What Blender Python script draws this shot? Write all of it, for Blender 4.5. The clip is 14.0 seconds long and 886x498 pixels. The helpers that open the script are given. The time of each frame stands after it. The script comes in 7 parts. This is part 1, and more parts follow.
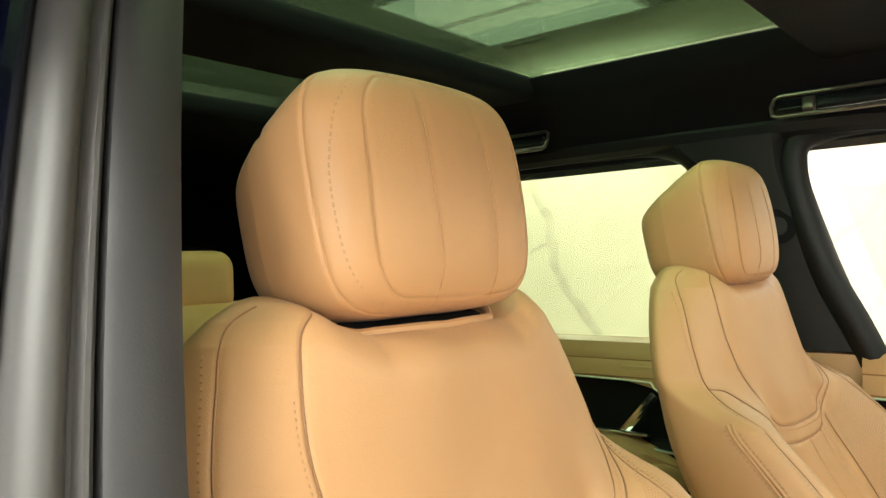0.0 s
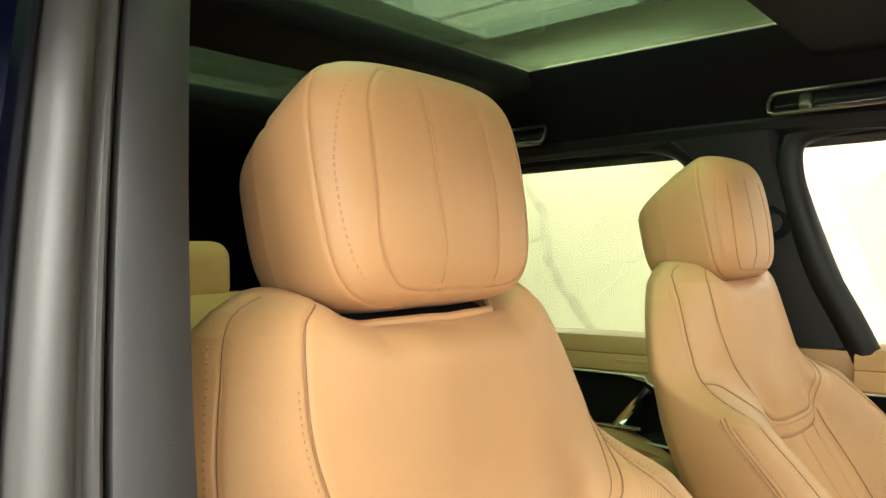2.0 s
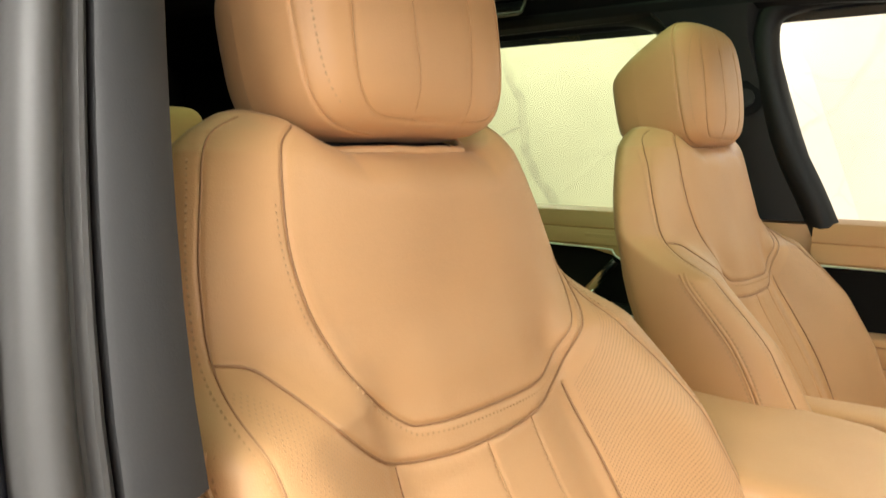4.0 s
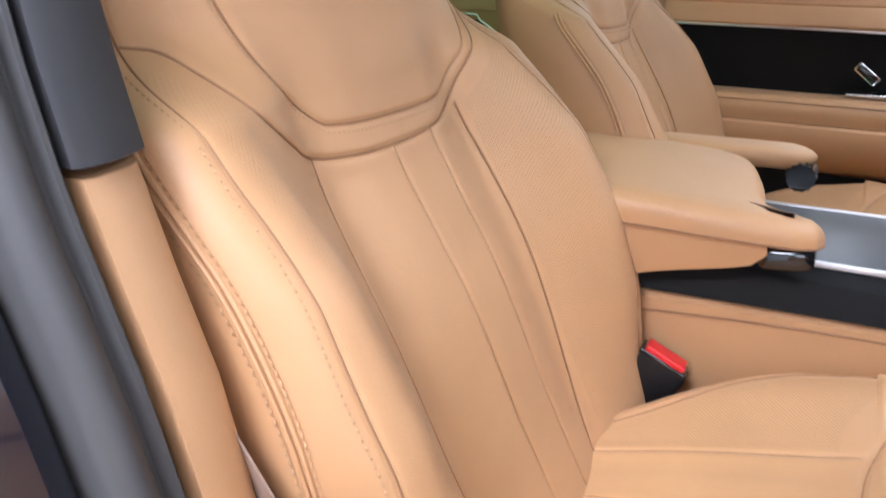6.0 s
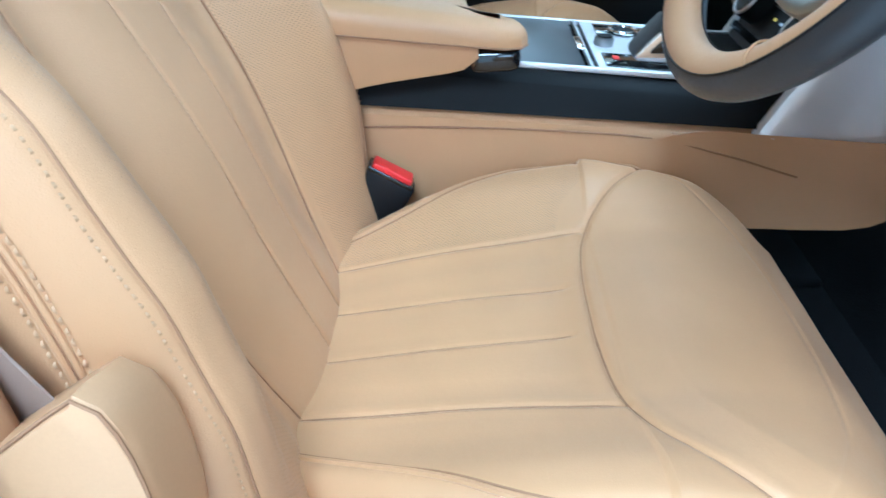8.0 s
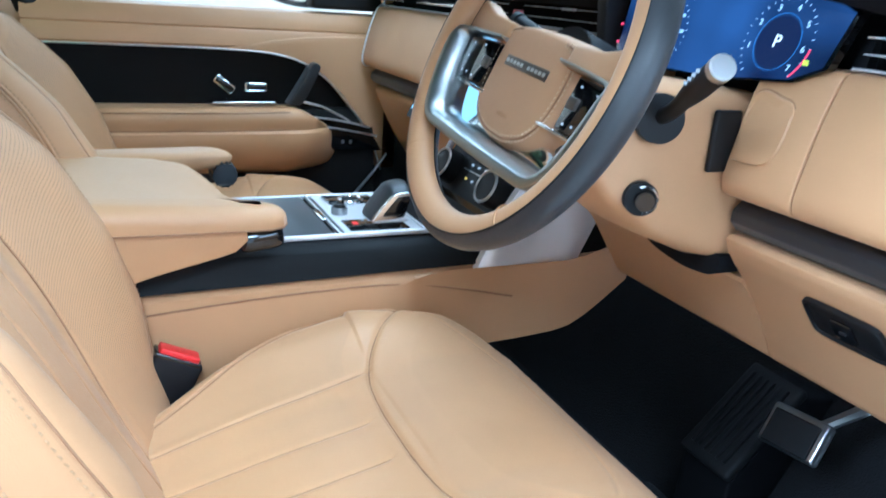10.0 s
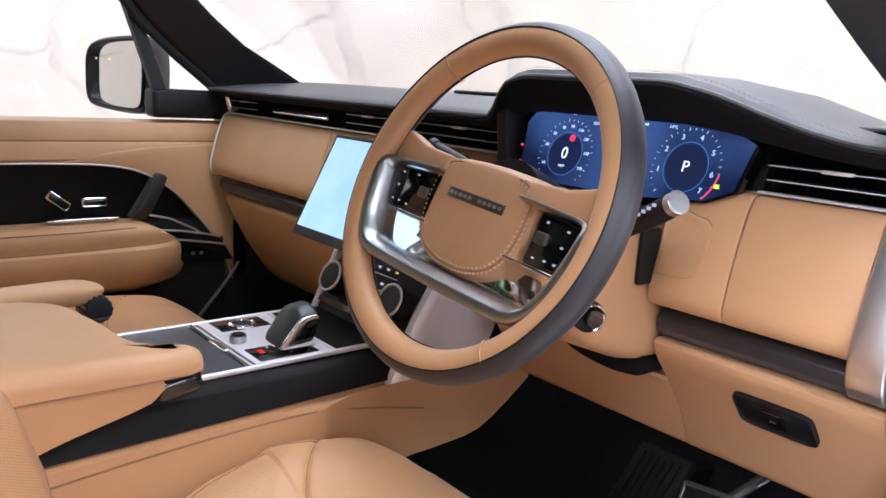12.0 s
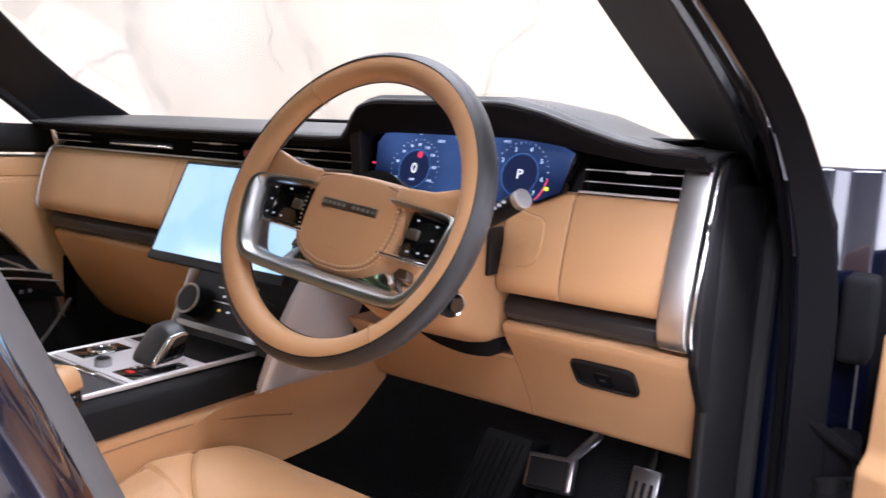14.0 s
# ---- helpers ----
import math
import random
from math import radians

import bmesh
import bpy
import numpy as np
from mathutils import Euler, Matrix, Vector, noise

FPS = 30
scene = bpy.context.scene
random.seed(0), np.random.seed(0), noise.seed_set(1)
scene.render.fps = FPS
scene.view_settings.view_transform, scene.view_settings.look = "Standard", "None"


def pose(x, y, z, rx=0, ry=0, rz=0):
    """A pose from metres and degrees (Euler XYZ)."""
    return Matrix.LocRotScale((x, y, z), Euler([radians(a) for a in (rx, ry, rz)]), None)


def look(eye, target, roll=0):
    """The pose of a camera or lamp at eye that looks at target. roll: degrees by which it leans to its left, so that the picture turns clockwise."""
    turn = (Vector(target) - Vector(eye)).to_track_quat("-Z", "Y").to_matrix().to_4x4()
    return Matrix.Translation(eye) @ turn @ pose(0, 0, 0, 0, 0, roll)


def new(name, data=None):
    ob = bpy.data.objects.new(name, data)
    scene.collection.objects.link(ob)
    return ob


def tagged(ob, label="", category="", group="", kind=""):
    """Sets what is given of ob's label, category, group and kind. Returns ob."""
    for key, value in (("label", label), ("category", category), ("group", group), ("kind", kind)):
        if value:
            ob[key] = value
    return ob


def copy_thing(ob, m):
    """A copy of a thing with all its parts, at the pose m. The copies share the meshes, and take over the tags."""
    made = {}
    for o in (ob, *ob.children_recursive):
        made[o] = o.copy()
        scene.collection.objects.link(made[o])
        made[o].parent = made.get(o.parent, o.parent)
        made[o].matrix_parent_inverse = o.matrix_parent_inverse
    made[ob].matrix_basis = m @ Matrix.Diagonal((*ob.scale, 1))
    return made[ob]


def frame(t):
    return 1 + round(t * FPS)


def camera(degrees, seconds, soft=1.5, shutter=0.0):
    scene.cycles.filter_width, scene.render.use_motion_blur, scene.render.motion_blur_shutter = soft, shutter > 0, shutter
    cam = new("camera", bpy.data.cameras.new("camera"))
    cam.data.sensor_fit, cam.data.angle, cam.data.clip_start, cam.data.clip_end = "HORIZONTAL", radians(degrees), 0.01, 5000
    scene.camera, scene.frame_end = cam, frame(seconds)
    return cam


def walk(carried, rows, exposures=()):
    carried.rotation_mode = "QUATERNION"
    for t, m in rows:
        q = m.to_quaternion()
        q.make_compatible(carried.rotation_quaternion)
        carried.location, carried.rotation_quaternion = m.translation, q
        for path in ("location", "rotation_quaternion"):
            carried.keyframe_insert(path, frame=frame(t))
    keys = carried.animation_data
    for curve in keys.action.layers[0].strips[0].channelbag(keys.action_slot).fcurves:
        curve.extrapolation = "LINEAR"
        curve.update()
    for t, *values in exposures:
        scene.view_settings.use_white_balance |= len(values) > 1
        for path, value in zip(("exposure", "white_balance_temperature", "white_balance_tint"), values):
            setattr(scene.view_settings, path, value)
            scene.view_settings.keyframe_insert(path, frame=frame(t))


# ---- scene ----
cam = camera(59.9, 14.0, shutter=0.4)
PATH = [
    (0, (0.857, 0.224, 1.337), (-0.695, -1.037, 1.369), -1.7),
    (0.5, (0.857, 0.224, 1.337), (-0.693, -1.039, 1.362), -1.5),
    (1, (0.856, 0.223, 1.336), (-0.698, -1.036, 1.36), -1.4),
    (1.5, (0.858, 0.22, 1.337), (-0.703, -1.031, 1.359), -1.3),
    (2, (0.865, 0.221, 1.337), (-0.699, -1.027, 1.35), -1.1),
    (2.2, (0.869, 0.22, 1.337), (-0.699, -1.022, 1.343), -1.1),
    (4.3, (0.89, 0.24, 1.271), (-0.706, -0.924, 0.956), -0.1),
    (4.5, (0.898, 0.24, 1.263), (-0.706, -0.895, 0.893), -0.1),
    (4.6, (0.9, 0.233, 1.266), (-0.711, -0.876, 0.847), 0.3),
    (5, (0.926, 0.238, 1.242), (-0.708, -0.805, 0.749), -0.0),
    (5.5, (0.948, 0.241, 1.238), (-0.71, -0.703, 0.637), -0.3),
    (6, (0.933, 0.218, 1.212), (-0.745, -0.579, 0.471), 0.5),
    (6.5, (0.929, 0.201, 1.189), (-0.762, -0.406, 0.311), 1.9),
    (7, (0.927, 0.196, 1.179), (-0.77, -0.22, 0.207), 3.0),
    (7.2, (0.925, 0.196, 1.169), (-0.778, -0.15, 0.178), 3.4),
    (9.3, (0.925, 0.095, 1.165), (-0.741, 0.749, 0.273), 6.2),
    (9.5, (0.947, 0.087, 1.179), (-0.745, 0.786, 0.373), 5.6),
    (10, (1.017, 0.049, 1.214), (-0.703, 0.85, 0.579), 4.2),
    (10.5, (1.025, 0.01, 1.24), (-0.667, 0.929, 0.698), 3.6),
    (11, (0.963, -0.04, 1.254), (-0.665, 1.016, 0.768), 3.0),
    (11.5, (0.929, -0.064, 1.255), (-0.622, 1.118, 0.811), 3.3),
    (12, (0.921, -0.084, 1.257), (-0.567, 1.188, 0.846), 3.6),
    (12.5, (0.92, -0.116, 1.258), (-0.516, 1.224, 0.879), 3.7),
    (13, (0.928, -0.152, 1.253), (-0.448, 1.257, 0.905), 3.6),
    (13.5, (0.937, -0.186, 1.249), (-0.348, 1.312, 0.929), 3.2),
    (14, (0.951, -0.208, 1.235), (-0.195, 1.405, 0.942), 2.7),
]
EXPOSURES = [
    (0.0, 0.78, 6650, 0), (2.2, 0.78, 6650, 0), (4.4, 0.46, 6600, 10), (4.8, 0.42, 5950, 21), (5.5, 0.33, 5900, 25), (6.0, 0.29, 5300, 15), (6.5, 0.28, 4800, 6), (7.2, 0.28, 4150, -6),
    (9.5, 0.44, 4100, -4), (10.0, 0.46, 4300, -2), (10.5, 0.42, 4500, 0), (11.0, 0.34, 4700, 3), (11.4, 0.20, 5350, 17), (12.5, 0.12, 5500, 20), (13.0, 0.08, 5400, 18), (14.0, 0.20, 5700, 21),
]
walk(cam, [(t, look(eye, target, roll)) for t, eye, target, roll in PATH], EXPOSURES)

# ---- world and light ----
world = bpy.data.worlds.new("showroom_air")
scene.world = world
world.use_nodes = True
world.node_tree.nodes["Background"].inputs[0].default_value = (1.0, 0.98, 0.95, 1)
world.node_tree.nodes["Background"].inputs[1].default_value = 0.25


def area_lamp(name, place, target, sx, sy, watts, colour=(1.0, 0.97, 0.93)):
    data = bpy.data.lights.new(name, "AREA")
    data.shape, data.size, data.size_y, data.energy, data.color = "RECTANGLE", sx, sy, watts, colour
    ob = new(name, data)
    ob.matrix_world = look(place, target)
    return ob


# unseen fill lamps, added to balance brightness on seats, dashboard and walls
area_lamp("ceiling_fill", (1.85, -0.15, 3.05), (1.1, -0.05, 0), 0.9, 2.6, 180)
area_lamp("ceiling_fill", (1.75, -2.35, 3.05), (0.9, -0.2, 0.6), 0.9, 1.5, 215)
area_lamp("ceiling_fill", (-0.8, 2.9, 3.05), (-0.8, 3.2, 0), 3.8, 1.2, 88)
area_lamp("ceiling_fill", (-3.6, 0.6, 3.05), (-4.0, 0.6, 0), 0.6, 3.6, 45)
area_lamp("ceiling_fill", (-3.65, -2.7, 3.05), (-3.65, -2.7, 0), 1.3, 1.5, 55)
area_lamp("ceiling_fill", (0.0, 0.1, 3.05), (0.0, 0.1, 0), 1.4, 3.0, 120)


# added fill lamp beyond the open driver door, in an unseen wall opening
area_lamp("side_fill", (4.30, 2.2, 1.80), (0.0, 0.2, 1.30), 3.8, 2.2, 125, (1.0, 0.98, 0.97))


# ---- materials ----
def nodes_of(name):
    m = bpy.data.materials.new(name)
    m.use_nodes = True
    return m, m.node_tree.nodes, m.node_tree.links, m.node_tree.nodes["Principled BSDF"]


def coat(name, colour, rough=0.5, metal=0.0, grain=400.0, bump=0.15, vary=0.06, patch=6.0, spec=0.5, clear=0.0, depth=0.0006):
    """A surface with fine grain relief and two scales of colour variation."""
    m, n, l, p = nodes_of(name)
    tc = n.new("ShaderNodeTexCoord")
    big, fine = n.new("ShaderNodeTexNoise"), n.new("ShaderNodeTexNoise")
    big.inputs["Scale"].default_value, big.inputs["Detail"].default_value = patch, 4
    fine.inputs["Scale"].default_value, fine.inputs["Detail"].default_value = grain, 2
    add = n.new("ShaderNodeMath")
    add.operation = "MULTIPLY_ADD"
    add.inputs[1].default_value = 0.35
    ramp = n.new("ShaderNodeValToRGB")
    lo = tuple(c * (1 - vary) for c in colour)
    hi = tuple(min(1.0, c * (1 + vary)) for c in colour)
    ramp.color_ramp.elements[0].color, ramp.color_ramp.elements[1].color = (*lo, 1), (*hi, 1)
    ramp.color_ramp.elements[0].position, ramp.color_ramp.elements[1].position = 0.4, 0.95
    rr = n.new("ShaderNodeMapRange")
    rr.inputs["To Min"].default_value, rr.inputs["To Max"].default_value = max(0.02, rough * 0.85), min(1, rough * 1.15)
    bp = n.new("ShaderNodeBump")
    bp.inputs["Strength"].default_value, bp.inputs["Distance"].default_value = bump, depth
    for t in (big, fine):
        l.new(tc.outputs["Object"], t.inputs["Vector"])
    l.new(fine.outputs["Fac"], add.inputs[0])
    l.new(big.outputs["Fac"], add.inputs[2])
    l.new(add.outputs[0], ramp.inputs["Fac"])
    l.new(ramp.outputs["Color"], p.inputs["Base Color"])
    l.new(big.outputs["Fac"], rr.inputs["Value"])
    l.new(rr.outputs[0], p.inputs["Roughness"])
    l.new(fine.outputs["Fac"], bp.inputs["Height"])
    l.new(bp.outputs["Normal"], p.inputs["Normal"])
    p.inputs["Metallic"].default_value = metal
    p.inputs["Specular IOR Level"].default_value = spec
    p.inputs["Coat Weight"].default_value = clear
    p.inputs["Coat Roughness"].default_value = 0.05
    return m


def leather(name, colour, perforated=False, spec=0.42, sheen=0.06):
    """Grained hide: pebble cells, pores and slow colour drift; perforated hide has rows of small holes where 'perf' is set."""
    m, n, l, p = nodes_of(name)
    tc = n.new("ShaderNodeTexCoord")
    cell, pore, big = n.new("ShaderNodeTexVoronoi"), n.new("ShaderNodeTexNoise"), n.new("ShaderNodeTexNoise")
    cell.feature = "DISTANCE_TO_EDGE"
    cell.inputs["Scale"].default_value = 620
    pore.inputs["Scale"].default_value, pore.inputs["Detail"].default_value = 240, 4
    big.inputs["Scale"].default_value, big.inputs["Detail"].default_value = 7, 3
    for t in (cell, pore, big):
        l.new(tc.outputs["Object"], t.inputs["Vector"])
    h = n.new("ShaderNodeMath")
    h.operation = "MULTIPLY_ADD"
    h.inputs[1].default_value = 0.9
    l.new(cell.outputs["Distance"], h.inputs[0])
    l.new(pore.outputs["Fac"], h.inputs[2])
    bp = n.new("ShaderNodeBump")
    bp.inputs["Strength"].default_value, bp.inputs["Distance"].default_value = 0.26, 0.0007
    l.new(h.outputs[0], bp.inputs["Height"])
    ramp = n.new("ShaderNodeValToRGB")
    ramp.color_ramp.elements[0].color = (*[c * 0.93 for c in colour], 1)
    ramp.color_ramp.elements[1].color = (*[min(1, c * 1.06) for c in colour], 1)
    ramp.color_ramp.elements[0].position, ramp.color_ramp.elements[1].position = 0.3, 0.7
    l.new(big.outputs["Fac"], ramp.inputs["Fac"])
    colour_out, normal_out = ramp.outputs["Color"], bp.outputs["Normal"]
    if perforated:
        at = n.new("ShaderNodeAttribute")
        at.attribute_name = "perf"
        uv = n.new("ShaderNodeAttribute")
        uv.attribute_name = "grid"
        sep = n.new("ShaderNodeSeparateXYZ")
        l.new(uv.outputs["Vector"], sep.inputs[0])
        waves = []
        for k in (0, 1):
            w = n.new("ShaderNodeMath")
            w.operation = "MULTIPLY"
            w.inputs[1].default_value = 2 * math.pi / 0.0040
            l.new(sep.outputs[k], w.inputs[0])
            c = n.new("ShaderNodeMath")
            c.operation = "COSINE"
            l.new(w.outputs[0], c.inputs[0])
            waves.append(c)
        prod = n.new("ShaderNodeMath")
        prod.operation = "MULTIPLY"
        l.new(waves[0].outputs[0], prod.inputs[0])
        l.new(waves[1].outputs[0], prod.inputs[1])
        hole = n.new("ShaderNodeMapRange")
        hole.interpolation_type = "SMOOTHSTEP"
        hole.inputs["From Min"].default_value, hole.inputs["From Max"].default_value = 0.45, 0.85
        l.new(prod.outputs[0], hole.inputs["Value"])
        amount = n.new("ShaderNodeMath")
        amount.operation = "MULTIPLY"
        l.new(hole.outputs[0], amount.inputs[0])
        l.new(at.outputs["Fac"], amount.inputs[1])
        mix = n.new("ShaderNodeMix")
        mix.data_type = "RGBA"
        l.new(amount.outputs[0], mix.inputs["Factor"])
        l.new(ramp.outputs["Color"], mix.inputs["A"])
        mix.inputs["B"].default_value = (*[c * 0.42 for c in colour], 1)
        bp2 = n.new("ShaderNodeBump")
        bp2.invert = True
        bp2.inputs["Strength"].default_value, bp2.inputs["Distance"].default_value = 0.5, 0.001
        l.new(amount.outputs[0], bp2.inputs["Height"])
        l.new(bp.outputs["Normal"], bp2.inputs["Normal"])
        colour_out, normal_out = mix.outputs["Result"], bp2.outputs["Normal"]
    l.new(colour_out, p.inputs["Base Color"])
    l.new(normal_out, p.inputs["Normal"])
    rr = n.new("ShaderNodeMapRange")
    rr.inputs["To Min"].default_value, rr.inputs["To Max"].default_value = 0.38, 0.52
    l.new(pore.outputs["Fac"], rr.inputs["Value"])
    l.new(rr.outputs[0], p.inputs["Roughness"])
    p.inputs["Specular IOR Level"].default_value = spec
    p.inputs["Sheen Weight"].default_value = sheen
    return m


def glass(name, tint, rough=0.0):
    m, n, l, p = nodes_of(name)
    n.remove(p)
    out = n["Material Output"]
    clear, shine, mix = n.new("ShaderNodeBsdfTransparent"), n.new("ShaderNodeBsdfGlossy"), n.new("ShaderNodeMixShader")
    lw, pw, fr = n.new("ShaderNodeLayerWeight"), n.new("ShaderNodeMath"), n.new("ShaderNodeMath")
    lw.inputs["Blend"].default_value = 0.5
    pw.operation, pw.inputs[1].default_value = "POWER", 5.0
    fr.operation, fr.inputs[1].default_value, fr.inputs[2].default_value = "MULTIPLY_ADD", 0.55, 0.03
    l.new(lw.outputs["Facing"], pw.inputs[0])
    l.new(pw.outputs[0], fr.inputs[0])
    clear.inputs["Color"].default_value = (*tint, 1)
    shine.inputs["Roughness"].default_value = rough
    l.new(fr.outputs[0], mix.inputs[0])
    l.new(clear.outputs[0], mix.inputs[1])
    l.new(shine.outputs[0], mix.inputs[2])
    l.new(mix.outputs[0], out.inputs["Surface"])
    return m


def glow(name, colour, strength):
    m, n, l, p = nodes_of(name)
    p.inputs["Base Color"].default_value = (*[c * 0.05 for c in colour], 1)
    p.inputs["Emission Color"].default_value, p.inputs["Emission Strength"].default_value = (*colour, 1), strength
    p.inputs["Roughness"].default_value = 0.2
    return m


def marble(name, base, vein):
    """Polished marble: cloudy ground, faint hairlines, and broad veins where the slab's 'vein' attribute runs."""
    m, n, l, p = nodes_of(name)
    tc, warp, dist = n.new("ShaderNodeTexCoord"), n.new("ShaderNodeTexNoise"), n.new("ShaderNodeMixRGB")
    warp.inputs["Scale"].default_value, warp.inputs["Detail"].default_value = 0.9, 8
    dist.blend_type = "ADD"
    dist.inputs[0].default_value = 0.9
    l.new(tc.outputs["Object"], warp.inputs["Vector"])
    l.new(tc.outputs["Object"], dist.inputs[1])
    l.new(warp.outputs["Color"], dist.inputs[2])
    hair, thin = n.new("ShaderNodeTexVoronoi"), n.new("ShaderNodeMapRange")
    hair.feature = "DISTANCE_TO_EDGE"
    hair.inputs["Scale"].default_value = 1.1
    l.new(dist.outputs[0], hair.inputs["Vector"])
    thin.inputs["From Max"].default_value = 0.012
    thin.inputs["To Min"].default_value, thin.inputs["To Max"].default_value = 0.16, 0.0
    l.new(hair.outputs["Distance"], thin.inputs["Value"])
    at, fleck, fr = n.new("ShaderNodeAttribute"), n.new("ShaderNodeTexNoise"), n.new("ShaderNodeMapRange")
    at.attribute_name = "vein"
    fleck.inputs["Scale"].default_value, fleck.inputs["Detail"].default_value = 9.0, 6
    l.new(tc.outputs["Object"], fleck.inputs["Vector"])
    fr.inputs["From Min"].default_value, fr.inputs["From Max"].default_value = 0.35, 0.62
    fr.inputs["To Min"].default_value = 0.35
    l.new(fleck.outputs["Fac"], fr.inputs["Value"])
    am, total = n.new("ShaderNodeMath"), n.new("ShaderNodeMath")
    am.operation, total.operation = "MULTIPLY", "MAXIMUM"
    l.new(at.outputs["Fac"], am.inputs[0])
    l.new(fr.outputs[0], am.inputs[1])
    l.new(am.outputs[0], total.inputs[0])
    l.new(thin.outputs[0], total.inputs[1])
    cloud, ground = n.new("ShaderNodeTexNoise"), n.new("ShaderNodeValToRGB")
    cloud.inputs["Scale"].default_value, cloud.inputs["Detail"].default_value = 1.4, 5
    l.new(tc.outputs["Object"], cloud.inputs["Vector"])
    ground.color_ramp.elements[0].color = (*[c * 0.93 for c in base], 1)
    ground.color_ramp.elements[1].color = (*[min(1, c * 1.05) for c in base], 1)
    ground.color_ramp.elements[0].position, ground.color_ramp.elements[1].position = 0.35, 0.65
    l.new(cloud.outputs["Fac"], ground.inputs["Fac"])
    mix = n.new("ShaderNodeMix")
    mix.data_type = "RGBA"
    l.new(total.outputs[0], mix.inputs["Factor"])
    l.new(ground.outputs["Color"], mix.inputs["A"])
    mix.inputs["B"].default_value = (*vein, 1)
    l.new(mix.outputs["Result"], p.inputs["Base Color"])
    p.inputs["Roughness"].default_value = 0.28
    return m


TAN = (0.50, 0.277, 0.126)
M_TAN = leather("tan_leather", TAN)
M_PERF = leather("tan_perforated_leather", TAN, True)
# pale thread darkened below the leather tone to include its needle-hole shade
M_STITCH = coat("tan_thread_hole_shade", (0.43, 0.255, 0.125), 0.7, grain=900)
M_THREAD = coat("pale_tan_thread", (0.62, 0.43, 0.26), 0.7, grain=900)
M_BAND = coat("grey_satin_band", (0.43, 0.44, 0.43), 0.33, metal=1.0, grain=1500, bump=0.06, vary=0.03)
M_SEAM = coat("tan_piping", (0.42, 0.23, 0.10), 0.6)
# M_JOIN: darkened leather tone for lines that paint shade into seams and creases
M_JOIN = coat("brown_seam_shade", (0.29, 0.15, 0.07), 0.7, grain=900)
M_SOFFIT = coat("grey_green_ceiling_paint", (0.34, 0.35, 0.32), 0.8, grain=60, bump=0.05)
M_TANHARD = coat("tan_moulding", (0.52, 0.30, 0.145), 0.5, grain=500, bump=0.1)
M_BLACK = coat("black_soft_plastic", (0.007, 0.007, 0.008), 0.5, grain=700, bump=0.2, spec=0.3)
M_BLACKLEATHER = leather("black_leather", (0.0125, 0.0120, 0.0130), spec=0.6, sheen=0.10)
M_GLOSS = coat("piano_black", (0.006, 0.006, 0.007), 0.08, bump=0.0, clear=0.6)
M_TRIM = coat("dark_trim_weave", (0.0075, 0.0068, 0.0066), 0.55, grain=900, bump=0.25, spec=0.11)
# headliner cloth; also blackens the hood underside and gaps where shade falls
M_LINING = coat("black_cloth_and_shade", (0.006, 0.006, 0.0075), 0.9, grain=1200, bump=0.3, spec=0.15)
M_PILLAR = coat("grey_black_pillar_plastic", (0.036, 0.035, 0.037), 0.55, grain=600, bump=0.2, spec=0.35)
# darker copy of the pillar plastic, for the shaded left pillars
M_PILLAR_SHADED = coat("shaded_pillar_plastic", (0.014, 0.014, 0.016), 0.5, grain=600, bump=0.2, spec=0.35)
M_SEAL = coat("grey_rubber_seal", (0.070, 0.067, 0.067), 0.5, grain=300, bump=0.15, spec=0.3)
M_PAINT = coat("dark_blue_paint", (0.002, 0.003, 0.012), 0.22, metal=0.0, bump=0.0, clear=1.0)
M_LINE = coat("pale_metal_line", (0.80, 0.79, 0.79), 0.35, metal=0.2, bump=0.0, vary=0.02)
M_CHROME = coat("bright_chrome", (0.86, 0.86, 0.87), 0.16, metal=1.0, bump=0.0, vary=0.02)
M_SATIN = coat("satin_aluminium", (0.74, 0.73, 0.72), 0.36, metal=1.0, grain=1500, bump=0.08, vary=0.03)
M_SILVER = coat("silver_satin_trim", (0.76, 0.74, 0.75), 0.36, metal=0.45, grain=1500, bump=0.06, vary=0.03)
M_BRONZE = coat("dark_bronze_satin", (0.16, 0.135, 0.115), 0.35, metal=0.8, bump=0.0)
M_TRAY = coat("grey_satin_tray", (0.085, 0.088, 0.094), 0.38, metal=0.4, grain=1500, bump=0.06)
M_STEEL = coat("brushed_steel", (0.45, 0.45, 0.46), 0.3, metal=1.0, grain=900, bump=0.05)
M_CARPET = coat("black_carpet", (0.006, 0.006, 0.008), 0.95, grain=420, bump=1.0, depth=0.006, vary=0.45, patch=14)
M_MAT = coat("black_pile_mat", (0.008, 0.0085, 0.011), 0.95, grain=380, bump=1.0, depth=0.006, vary=0.5, patch=16)
M_RUBBER = coat("black_rubber", (0.009, 0.009, 0.010), 0.7, spec=0.3)
M_RED = coat("red_plastic", (0.65, 0.02, 0.02), 0.35, bump=0.05)
M_BELT = coat("taupe_webbing", (0.30, 0.21, 0.155), 0.75, grain=1200, bump=0.5)
M_GLASS = glass("clear_glass", (0.97, 0.98, 0.97))
M_PRIVACY = glass("green_tinted_glass", (0.79, 0.855, 0.72))
M_ROOFGLASS = glass("dark_green_roof_glass", (0.33, 0.42, 0.31))
M_WALL = marble("white_marble", (0.69, 0.612, 0.505), (0.25, 0.235, 0.215))
M_FLOOR = marble("pale_floor_tile", (0.62, 0.60, 0.57), (0.45, 0.43, 0.40))
M_CEIL = coat("white_ceiling_paint", (0.75, 0.75, 0.73), 0.8, grain=60, bump=0.05)
